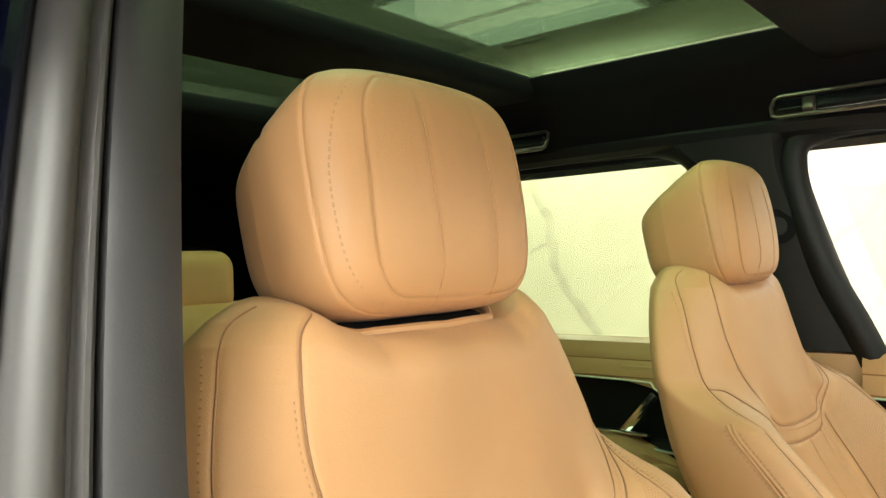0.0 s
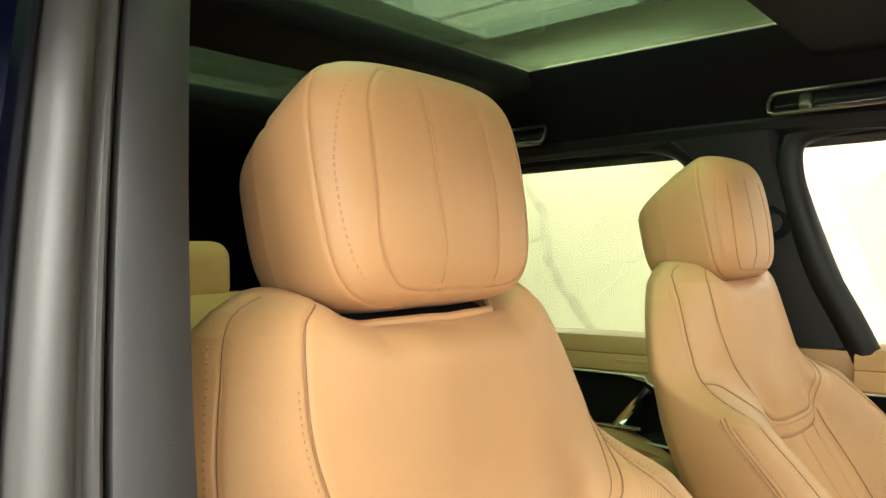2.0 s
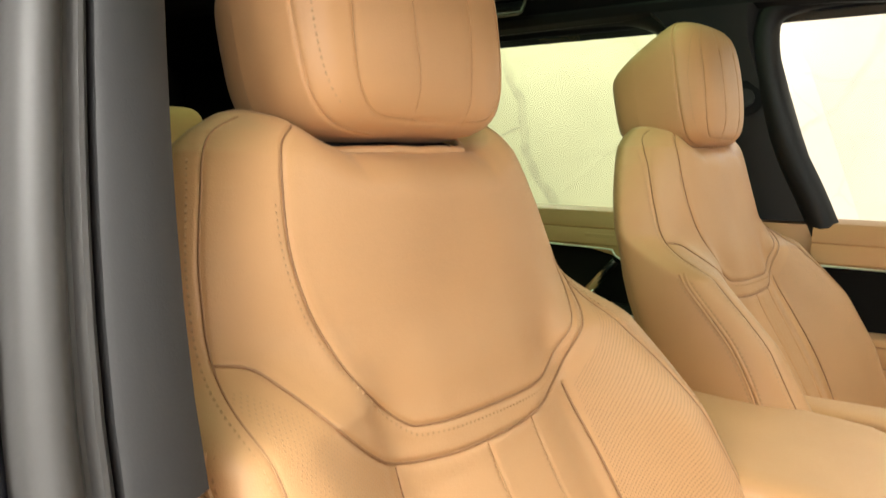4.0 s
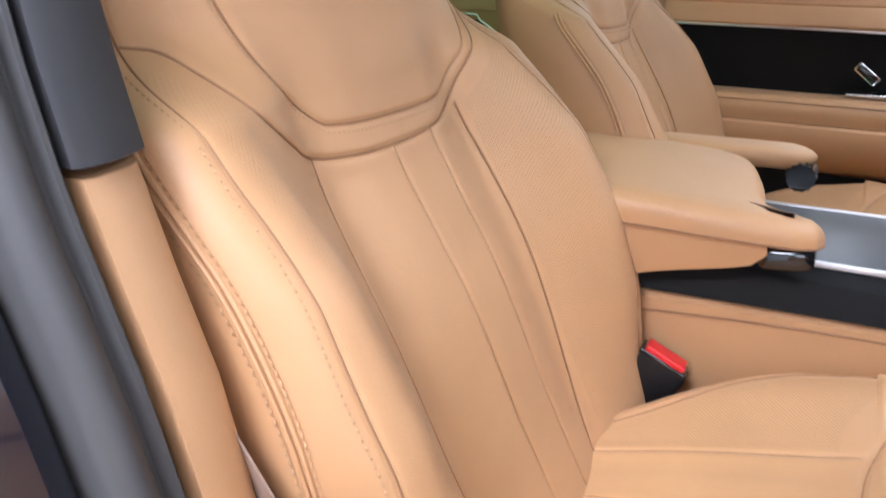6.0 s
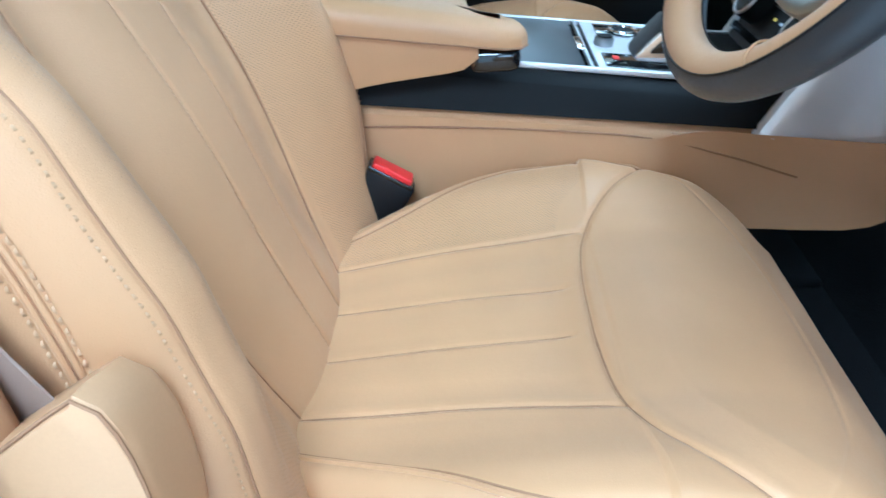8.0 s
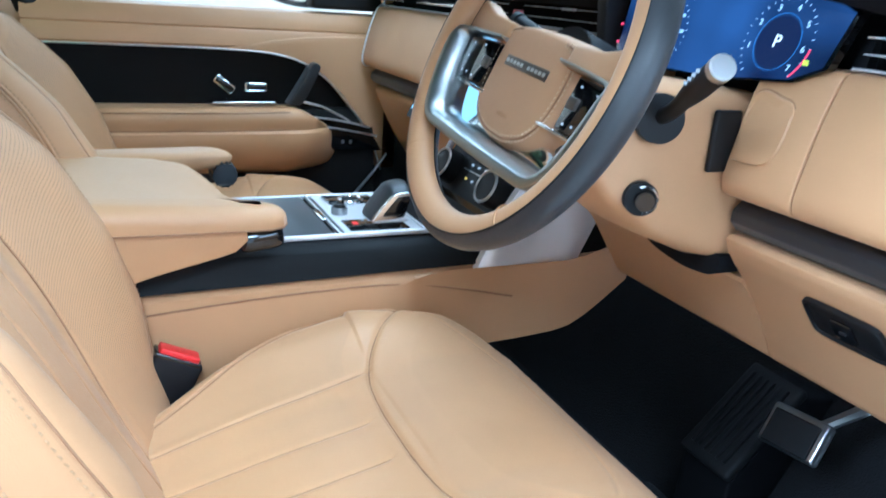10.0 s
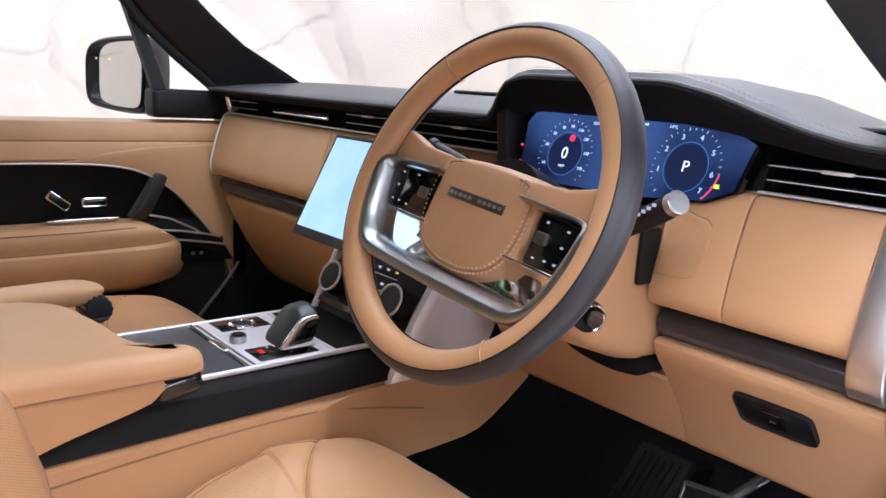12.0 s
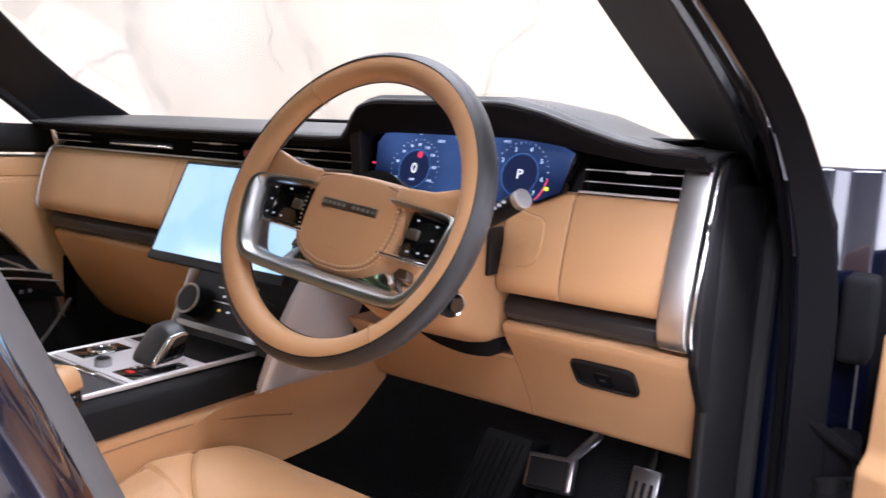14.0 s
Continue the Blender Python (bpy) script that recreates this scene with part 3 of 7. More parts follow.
def seat_back(parent):
    P = seat_skin(420, 190)
    base = P.copy()
    x, z = base[..., 0], base[..., 2]
    depth = base[..., 1] - back_plane(z)
    widest = np.argmax(x[:, : x.shape[1] // 2], axis=1)
    cols = np.arange(x.shape[1])
    forward = (cols[None] <= widest[:, None]) | (cols[None] >= x.shape[1] - widest[:, None])
    off = np.zeros_like(x)
    for line, deep, width in ((YOKE_IN, 0.0026, 0.0024), (YOKE_OUT, 0.0030, 0.0024), (CREST, 0.0022, 0.0022), (CREST_IN, 0.0022, 0.0022), (CENTRES[1], 0.0018, 0.0024),
                              (CENTRES[-1], 0.0018, 0.0024), (SIDE, 0.0022, 0.0026), (SIDE * [-1, 1], 0.0034, 0.0026)):
        off += groove(near(x, z, line), deep, width)
    # the hide is drawn in faint waves
    off += 0.0004 * np.sin(31 * x + 5 * z) * np.sin(23 * z + 1.1) + 0.00015 * np.sin(67 * x - 41 * z + 0.7)
    P[..., 1] += np.where(forward, off, 0)
    cap = [P]
    last = P[-1]
    for k in range(1, 5):
        r = last.copy()
        r[:, 1] = last[:, 1] * (1 - k / 4.5) + (back_plane(last[:, 2]) - 0.055) * k / 4.5
        r[:, 2] += 0.004 * math.sin(k / 4.5 * math.pi / 2)
        cap.append(r[None])
    full = np.concatenate(cap)
    full[..., 0] += XS
    vs, fs = lattice(full, True, True, True)
    me = mesh_of("backrest", vs, fs, M_PERF)
    ax, zz = np.abs(full[..., 0] - XS), full[..., 2]
    low = zz < np.interp(ax, [0, 0.09, 0.125, 0.15, 0.18, 0.2, 0.225], [1.052, 1.054, 1.062, 1.078, 1.10, 1.125, 1.14])
    give(me, "perf", (low & (ax < 0.232) & (ax > 0.134)) * np.where(full[..., 0] > XS, 0.3, 1.0))
    give(me, "grid", np.stack([full[..., 0], full[..., 2] * 1.08, full[..., 1]], -1), "FLOAT_VECTOR")
    body = part("backrest", me, None, parent, "tan leather backrest with perforated inserts")
    flat, rank = base.reshape(-1, 3), np.where(forward, 0, 9).ravel()

    def lift(line, rise=0.0):
        """The line's places on the ungrooved skin."""
        out = []
        for a, b in line:
            e = (flat[:, 0] - a) ** 2 + (flat[:, 2] - b) ** 2 + rank
            k = np.argpartition(e, 6)[:6]
            wt = 1 / (e[k] + 1e-7)
            out.append((a + XS, (flat[k, 1] * wt).sum() / wt.sum() + rise, b))
        o = np.array(out)
        for _ in range(2):
            o[1:-1, 1] = (o[:-2, 1] + o[1:-1, 1] + o[2:, 1]) / 3
        return o

    def join(line, n, r=0.0009, sink=0.0009, mat=None):
        part("seam", tube(lift(smooth_line(line, n), -sink), r, 6), mat or M_JOIN, body, "brown line shading the seam")

    join(YOKE_IN, 220, 0.0008)
    join(YOKE_OUT, 150, 0.0010)
    row = P[-5]
    lip = row[forward[-5] & (np.abs(row[:, 0]) < 0.142)]
    lip = lip[np.argsort(lip[:, 0])]
    part("slot_lip", tube(lip[::3] + [XS, 0.001, 0.001], 0.0042, 8), M_TAN, body, "tan piped lip before the headrest well")
    stitches("stitching", lift(smooth_line(YOKE_IN[38:118] + [0.0, -0.0062], 200)), (0, 0.97, 0.2), body, 0.0052, 0.0034, 0.0008)
    stitches("stitching", lift(smooth_line(YOKE_IN[14:40] + [0.0062, 0.0], 90)), (0, 0.97, 0.2), body, 0.0052, 0.0034, 0.0007)
    for s in (1, -1):
        crest = CREST if s > 0 else CREST_IN
        join(crest[1:], 170, 0.0008)
        join(CENTRES[s], 60, 0.0007, mat=M_SEAM)
        join(SIDE * [s, 1], 80, 0.0011 if s < 0 else 0.0006)
        stitches("stitching", lift(smooth_line(crest[8:] + [0.0066 * s, 0.0], 170), 0.0003), np.array((0.6 * s, 0.8, 0.1)), body, 0.0056, 0.0036, 0.0008)
        stitches("stitching", lift(smooth_line(CENTRES[s] + [0.0045, 0.0], 60), 0.0001), (0, 1, 0.1), body, 0.0048, 0.0030, 0.0006)
        # twin raised seam with stitches down the outer side of each bolster
        twin = smooth_line([(-0.116, 1.118), (-0.104, 1.100), (-0.074, 1.066), (-0.042, 1.026), (-0.012, 0.968), (0.010, 0.902), (0.026, 0.84), (0.036, 0.76), (0.040, 0.70)], 90)
        side = np.where((x * s > 0.2), 0, 9).ravel()
        for shift, what in ((-0.0060, 0), (-0.0022, 1), (0.0022, 1), (0.0060, 0)):
            line = []
            for a, b in twin:
                e = (flat[:, 1] - a - shift) ** 2 + (flat[:, 2] - b - 0.35 * shift) ** 2 + side
                k = np.argpartition(e, 6)[:6]
                wt = 1 / (e[k] + 1e-7)
                line.append(((flat[k, 0] * wt).sum() / wt.sum() + XS + 0.0006 * s, a + shift, b + 0.35 * shift))
            line = np.array(line)
            for _ in range(3):
                line[1:-1, 0] = (line[:-2, 0] + line[1:-1, 0] + line[2:, 0]) / 3
            if what:
                part("piping", tube(line, 0.0019, 8), M_TAN, body, "raised tan seam")
            else:
                stitches("stitching", line, (s, 0.15, 0), body, 0.0062, 0.0044, 0.0009)
        line = np.array(line) - [-0.0012 * s, 0.0060, 0.0021]
        part("seam", tube(line, 0.0009, 6), M_JOIN, body, "brown line shading the seam")
    return body


def seat_cushion(parent):
    """Cushion with a cross seam before the thigh roll and three pulled channels in the insert."""
    nx, ny = 260, 260
    u = np.linspace(-1, 1, nx)
    vv = np.linspace(0, 1, ny)
    U, V = np.meshgrid(u, vv)
    y = 0.0 + V * 0.535
    half = ease(y, [0, 0.05, 0.1, 0.16, 0.25, 0.35, 0.43, 0.48, 0.515, 0.535], [0.165, 0.175, 0.195, 0.224, 0.255, 0.267, 0.260, 0.243, 0.216, 0.185])
    x = U * half
    base = ease(y, [0, 0.07, 0.2, 0.32, 0.40, 0.46, 0.51, 0.535], [0.708, 0.722, 0.755, 0.779, 0.788, 0.783, 0.764, 0.740], 0.06)
    ax = np.abs(x)
    bol = ease(ax, [0, 0.12, 0.16, 0.20, 0.23, 0.27], [0, 0, 0.010, 0.025, 0.028, 0.024], 0.06) * ease(y, [0, 0.1, 0.2, 0.33, 0.45, 0.52], [0.4, 0.85, 1.1, 1, 0.45, 0], 0.08)
    edge = np.clip((np.abs(U) - 0.86) / 0.14, 0, 1)
    z = base + bol - 0.05 * (1 - np.sqrt(np.clip(1 - edge ** 2, 0, 1)))
    thigh = mirrored(smooth_line([(0.266, 0.425), (0.238, 0.398), (0.199, 0.364), (0.165, 0.341), (0.137, 0.328), (0.100, 0.318), (0.05, 0.313), (0.0, 0.312)], 60))
    side = smooth_line([(0.128, 0.324), (0.120, 0.25), (0.114, 0.15), (0.107, 0.073), (0.103, 0.0)], 40)
    off = np.zeros_like(x)
    for line, depth, width in ((thigh, 0.0050, 0.0028), (side, 0.0036, 0.0026), (side * [-1, 1], 0.0036, 0.0026)):
        off += groove(near(x, y, np.array(line)), depth, width)
    for c in (-0.035, 0.035):
        off += groove(near(x, y, np.array([(c, 0.075), (c, 0.296)])), 0.0020, 0.0026)
    off += groove(near(x, y, np.array([(-0.107, 0.072), (0.107, 0.072)])), 0.0034, 0.0026)
    front_line = mirrored(smooth_line([(0.245, 0.405), (0.225, 0.428), (0.196, 0.450), (0.143, 0.480), (0.069, 0.494), (0, 0.497)], 40))
    off += groove(near(x, y, front_line), 0.0014, 0.002)
    edge_x = np.interp(y, [0, 0.073, 0.15, 0.25, 0.324], [0.103, 0.107, 0.114, 0.120, 0.128])
    inset = np.clip((edge_x - ax) / 0.034, 0, 1) * np.clip((0.316 - y) / 0.034, 0, 1)
    off -= 0.003 * inset * inset * (3 - 2 * inset)
    off += 0.0007 * inset * (np.cos(np.clip(np.abs(np.abs(x) - 0.075), 0, 0.043) / 0.043 * math.pi) + np.cos(np.clip(ax, 0, 0.035) / 0.035 * math.pi))
    off += 0.006 * np.clip(near(x, y, thigh) / 0.05, 0, 1) * (y > 0.327)
    off += 0.0005 * np.sin(29 * x + 1.3) * np.sin(21 * y + 0.4) + 0.0001 * np.sin(61 * x - 37 * y)
    z = z + off
    top = np.stack([x + XS, y, z], -1)
    # skirt down to the seat pan
    idx = np.arange(nx * ny).reshape(ny, nx)
    vs, fs = lattice(top)
    ring = np.r_[idx[0], idx[1:, -1], idx[-1, -2::-1], idx[-2:0:-1, 0]]
    prev, allv = ring, [vs]
    count = len(vs)
    for inset, drop in ((0.004, 0.03), (-0.004, 0.09), (0.02, 0.12)):
        p = vs[ring].copy()
        c = np.array([XS, 0.26])
        p[:, :2] = c + (p[:, :2] - c) * (1 - inset / 0.25)
        p[:, 2] = p[:, 2] - drop
        allv.append(p)
        cur = np.arange(count, count + len(ring))
        for k in range(len(ring)):
            k2 = (k + 1) % len(ring)
            fs.append((prev[k], cur[k], cur[k2], prev[k2]))
        prev, count = cur, count + len(ring)
    me = mesh_of("cushion", np.vstack(allv), fs, M_PERF)
    perf = np.zeros(count)
    flat = ((y < np.interp(ax, [0, 0.12, 0.165, 0.2, 0.235], [0.29, 0.295, 0.300, 0.325, 0.365])) & (ax < 0.225) & (ax > edge_x + 0.006) & (x < 0)).astype(float)
    perf[: nx * ny] = flat.ravel()
    give(me, "perf", perf)
    give(me, "grid", np.vstack(allv), "FLOAT_VECTOR")
    pad = part("cushion", me, None, parent, "tan leather seat cushion with pulled channels")

    def rest(line, n, r=0.0012, name="seam", mat=M_JOIN, rise=0.0, label="brown line shading the seam"):
        q = smooth_line(line, n)
        pts = []
        for a, b in q:
            k = np.argmin((x - a) ** 2 + (y - b) ** 2)
            pts.append((a + XS, b, z.ravel()[k] + rise))
        o = np.array(pts)
        for _ in range(2):
            o[1:-1, 2] = (o[:-2, 2] + o[1:-1, 2] + o[2:, 2]) / 3
        part(name, tube(o, r, 6), mat, pad, label)

    rest(thigh[4:-4], 120)
    for s in (1, -1):
        rest(side * [s, 1], 60)
        # piped outer edge of the side roll
        welt = smooth_line([(0.150, 0.070), (0.178, 0.130), (0.206, 0.188), (0.234, 0.253), (0.2485, 0.331), (0.2465, 0.376), (0.236, 0.398)], 60)
        rest(welt * [s, 1], 90, 0.0024, "piping", M_TAN, 0.0004, "tan piped edge")
        rest((welt - [0.0042, 0.0]) * [s, 1], 90, 0.0009, rise=0.0002)
        rest([(0.035 * s, 0.078), (0.035 * s, 0.2), (0.035 * s, 0.294)], 40, 0.0007)
    rest([(-0.107, 0.072), (0, 0.072), (0.107, 0.072)], 40)
    return pad


def headrest(parent):
    """Wrap-round pad: a flat front panel with two seams, stitched edge and deep sides."""
    nu, nv = 460, 230
    th = np.linspace(-math.pi, math.pi, nu, endpoint=False)
    ph = np.linspace(-math.pi / 2 + 0.02, math.pi / 2 - 0.02, nv)
    T, F = np.meshgrid(th, ph)

    def pw(a, e):
        return np.sign(a) * np.abs(a) ** e

    cz, e1, e2 = 1.384, 0.36, 0.40
    hx, hy, hz = 0.127, 0.072, 0.096
    X = hx * pw(np.cos(F), e1) * pw(np.sin(T), e2)
    Y = hy * pw(np.cos(F), e1) * pw(np.cos(T), e2)
    Z = hz * pw(np.sin(F), 0.42)
    # crown of the front, slope of the back, narrower below
    Y = Y + (0.012 * (1 - (X / hx) ** 2) + 0.006 * (1 - (Z / hz) ** 2)) * np.clip(Y / 0.03, 0, 1)
    X = X * (1 - 0.05 * np.clip(-Z / hz, 0, 1)) * (1 - 0.10 * np.clip(-Y / hy, 0, 1))
    Z = Z - 0.066 * np.clip((0.045 - Y) / (hy + 0.045), 0, 1) ** 1.15 * np.clip(Z / hz, 0, 1) + 0.016 * np.clip(-Y / hy, 0, 1) * np.clip(-Z / hz, 0, 1)
    front = Y > -0.02
    off = np.zeros_like(X)
    frame_line = smooth_line([(0.0, 0.084), (0.055, 0.082), (0.072, 0.079), (0.090, 0.054), (0.095, 0.0), (0.094, -0.052), (0.083, -0.076), (0.064, -0.085), (0, -0.088)], 60)
    for s in (1, -1):
        off += np.where(front, groove(near(X, Z, frame_line * [s, 1]), 0.0012, 0.0018), 0)
        off += np.where(front, groove(near(X, Z, np.array([(0.034 * s, -0.089), (0.037 * s, 0.0), (0.034 * s, 0.084)])), 0.0013, 0.0020), 0)
    ring = np.abs(Y - 0.048)
    off2 = groove(ring, 0.0026, 0.0014) * (np.abs(X) > 0.06)
    ring2 = np.abs(Y + 0.012)
    off2 += groove(ring2, 0.0035, 0.0015)
    n = np.stack([X / hx, Y / hy, Z / hz], -1)
    n /= np.linalg.norm(n, axis=-1, keepdims=True)
    P = np.stack([X, Y + off, Z], -1) + n * off2[..., None]
    lean = radians(9)
    Yr = P[..., 1] * math.cos(lean) - P[..., 2] * math.sin(lean)
    Zr = P[..., 2] * math.cos(lean) + P[..., 1] * math.sin(lean)
    W = np.stack([P[..., 0] + XS + 0.005, Yr - 0.232, Zr + cz], -1)
    vs, fs = lattice(W, True, True, True)
    me = mesh_of("headrest", vs, [f[::-1] for f in fs], M_TAN)
    pad = part("headrest", me, None, parent, "tan leather headrest with stitched edges")
    def follow(line, n):
        pts = []
        for a, b in smooth_line(line, n):
            e = ((X - a) ** 2 + (Z - b) ** 2 + np.where(front, 0, 9)).ravel()
            k = np.argpartition(e, 5)[:5]
            wt = 1 / (e[k] + 1e-7)
            pts.append((W.reshape(-1, 3)[k] * wt[:, None]).sum(0) / wt.sum() + [0, 0.0008, 0])
        o = np.array(pts)
        for _ in range(6):
            o[1:-1] = (o[:-2] + o[1:-1] + o[2:]) / 3
        part("seam", tube(o, 0.0005, 6), M_SEAM, pad, "tan seam line")

    for s in (1, -1):
        follow(frame_line[4:-2] * [s, 1], 90)
        follow([(0.034 * s, -0.087), (0.037 * s, 0.0), (0.034 * s, 0.082)], 60)
        # one stitched row on the edge of the wrap
        for depth, reach, least in ((0.0625, 0.088, 0.05),):
            pts = []
            for q in np.linspace(-reach, reach, 70):
                k = np.argmin((Z - q) ** 2 + (Y - depth - 0.010 * max(0.0, q / reach)) ** 2 + np.where(X * s > least, 0, 9))
                pts.append(W.reshape(-1, 3)[k])
            o = np.array(pts)
            for _ in range(8):
                o[1:-1] = (o[:-2] + o[1:-1] + o[2:]) / 3
            stitches("stitching", o, (0.7 * s, 0.7, 0), pad, 0.0056, 0.0038, 0.0008, M_STITCH)
        part("headrest_post", tube([(XS + 0.06 * s, -0.235, 1.20), (XS + 0.06 * s, -0.245, 1.34)], 0.006), M_CHROME, parent, "bright metal post")
    return pad


def front_seat(label):
    seat = thing("front_seat", label, "car seat", (XS, 0.1, 0.45), "front seats")
    seat_back(seat)
    seat_cushion(seat)
    headrest(seat)
    part("seat_base", rbox((XS, 0.22, 0.56), (0.44, 0.46, 0.18), 0.03), M_BLACK, seat, "black plastic seat base")
    part("back_shell", extrude([(-0.262, 1.14), (-0.235, 1.17), (0.0, 0.72), (-0.06, 0.66)], XS - 0.15, XS + 0.15, "x", 0.01), M_BLACK, seat, "black backrest shell")
    # added black block, stands for the dark gap under the headrest
    part("headrest_gap_block", rbox((XS + 0.004, -0.236, 1.262), (0.196, 0.095, 0.062), 0.018, 4), M_LINING, seat, "black block for the dark gap under the headrest")
    for s in (1, -1):
        part("side_shield", rbox((XS + 0.262 * s, 0.18, 0.63), (0.03, 0.5, 0.11), 0.012), M_BLACK, seat)
        part("seat_rail", rbox((XS + 0.17 * s, 0.2, 0.46), (0.04, 0.6, 0.03), 0.004), M_STEEL, seat)
    return seat


driver = front_seat("tan leather front seat behind the steering wheel")
passenger = copy_thing(driver, pose(XS - 0.746, 0.105, 0.455))
tagged(passenger, "tan leather passenger seat across the centre console")
for ob in passenger.children:
    if ob.name.startswith("headrest") and len(ob.data.vertices) > 5000:
        ob.matrix_basis = Matrix.Translation((0, 0, -0.012)) @ ob.matrix_basis


# ---- car shell ----
def loft(rings, cap=True):
    """A closed skin through rings of equal count."""
    bm = bmesh.new()
    vr = [[bm.verts.new(p) for p in r] for r in rings]
    k = len(rings[0])
    for a, b in zip(vr[:-1], vr[1:]):
        for i in range(k):
            bm.faces.new((a[i], a[(i + 1) % k], b[(i + 1) % k], b[i]))
    if cap:
        bm.faces.new(vr[0][::-1])
        bm.faces.new(vr[-1])
    bmesh.ops.recalc_face_normals(bm, faces=bm.faces)
    return bm


def sheet(rows, thick=0.004):
    """A thin skin through rows of points, thickened downwards along its normals."""
    P = np.array(rows, float)
    vs, fs = lattice(P)
    bm = bmesh.new()
    bv = [bm.verts.new(v) for v in vs]
    for f in fs:
        bm.faces.new([bv[i] for i in f])
    bmesh.ops.recalc_face_normals(bm, faces=bm.faces)
    bmesh.ops.solidify(bm, geom=bm.faces[:], thickness=thick)
    return bm


def rounded(ring, n=40):
    """A closed ring of points drawn as a smooth curve."""
    return [tuple(q) for q in smooth_line(list(ring) + [ring[0]], n + 1)[:-1]]


# cabin floor, firewall and lower body
setting("cabin_floor", slab(-0.74, 0.74, -1.5, 1.05, 0.38, 0.445), M_CARPET, "black carpet over the car floor", "floor")
setting("firewall", extrude([(0.86, 0.44), (1.02, 0.70), (1.06, 1.16), (1.12, 1.16), (1.12, 0.44)], -0.76, 0.76), M_CARPET, "black carpeted bulkhead", "wall")
setting("sill_left", rbox((-0.80, -0.2, 0.47), (0.16, 2.6, 0.18), 0.02), M_PAINT, "dark blue painted sill", "trim")
setting("sill_right", rbox((0.80, -0.2, 0.44), (0.14, 2.6, 0.14), 0.02), M_PAINT, "dark blue painted sill", "trim")
setting("under_body", slab(-0.85, 0.85, -2.2, 2.4, 0.0, 0.38), M_BLACK, "black underside of the car", "car body")
setting("tailgate_wall", slab(-0.76, 0.76, -2.2, -2.1, 0.4, 1.7), M_LINING, "dark rear end of the cabin", "wall")
setting("rear_side_right", slab(0.72, 0.86, -2.1, -0.22, 0.4, 1.56), M_LINING, "dark trimmed rear side of the cabin", "wall")
setting("rear_quarter_left", slab(-0.86, -0.74, -2.1, -1.25, 0.4, 1.56), M_LINING, "dark trimmed rear quarter", "wall")

# headliner: two curved flanks, cross bars and header round the roof glass
GLASS_X, ROOF_Z = 0.495, 1.69


def flank(s):
    rows = []
    for y in np.linspace(-2.1, 0.36, 26):
        drop = 0.05 * max(0, (y - 0.05) / 0.31) ** 2
        rows.append([(s * (GLASS_X + a), y, ROOF_Z - b - drop) for a, b in ((0.030, -0.03), (0.044, 0.0), (0.058, 0.012), (0.078, 0.023), (0.10, 0.035), (0.147, 0.065), (0.186, 0.105), (0.211, 0.14), (0.245, 0.15))])
    return sheet(rows, 0.012)


setting("headliner_left", flank(-1), M_LINING, "black cloth headliner flank", "ceiling")
setting("headliner_right", flank(1), M_LINING, "black cloth headliner flank", "ceiling")
setting("headliner_bar", rbox((0, -0.752, ROOF_Z + 0.01), (2 * GLASS_X + 0.18, 0.222, 0.05), 0.02, 4), M_LINING, "black cross bar between the roof panes", "ceiling")
setting("headliner_rear", rbox((0, -1.715, ROOF_Z + 0.004), (2 * GLASS_X + 0.18, 0.99, 0.05), 0.02), M_LINING, "black rear headliner", "ceiling")
setting("headliner_header", rbox((0, 0.14, ROOF_Z - 0.006), (1.16, 0.48, 0.05), 0.02), M_LINING, "black headliner over the windscreen", "ceiling")
for k, (y0, y1) in enumerate(((-0.66, 0.16), (-1.40, -0.85))):
    w = setting(f"window_{k + 1}", rbox((0, (y0 + y1) / 2, ROOF_Z + 0.035), (2 * GLASS_X + 0.16, y1 - y0, 0.006), 0), M_ROOFGLASS, "dark green tinted glass roof pane", "window")

# windscreen and side glass
# right pillar: trim from the glass edge to the opening, then seal, painted flange and outer black edge
STATIONS = (
    ((0.590, 0.33, 1.475), (0.688, 0.30, 1.452), (0.703, 0.28, 1.442), (0.726, 0.265, 1.432), (0.758, 0.26, 1.43)),
    ((0.605, 0.45, 1.405), (0.698, 0.41, 1.387), (0.716, 0.39, 1.378), (0.740, 0.36, 1.366), (0.774, 0.345, 1.372)),
    ((0.612, 0.54, 1.360), (0.706, 0.50, 1.343), (0.728, 0.48, 1.334), (0.754, 0.45, 1.322), (0.788, 0.44, 1.330)),
    ((0.619, 0.63, 1.316), (0.710, 0.595, 1.305), (0.737, 0.565, 1.292), (0.764, 0.53, 1.284), (0.797, 0.52, 1.292)),
    ((0.628, 0.72, 1.272), (0.713, 0.668, 1.268), (0.742, 0.615, 1.266), (0.771, 0.58, 1.250), (0.803, 0.565, 1.266)),
    ((0.640, 0.81, 1.226), (0.715, 0.740, 1.228), (0.746, 0.668, 1.232), (0.776, 0.63, 1.205), (0.810, 0.63, 1.222)),
    ((0.660, 0.90, 1.16), (0.718, 0.82, 1.15), (0.748, 0.78, 1.14), (0.780, 0.70, 1.12), (0.819, 0.71, 1.16)),
    ((0.690, 0.96, 1.06), (0.720, 0.86, 1.05), (0.748, 0.82, 1.04), (0.782, 0.73, 1.02), (0.826, 0.74, 1.05)),
    ((0.690, 0.96, 0.85), (0.720, 0.86, 0.85), (0.748, 0.82, 0.85), (0.784, 0.735, 0.85), (0.828, 0.745, 0.85)),
    ((0.690, 0.96, 0.50), (0.720, 0.86, 0.50), (0.748, 0.80, 0.50), (0.786, 0.715, 0.50), (0.830, 0.725, 0.50)),
)
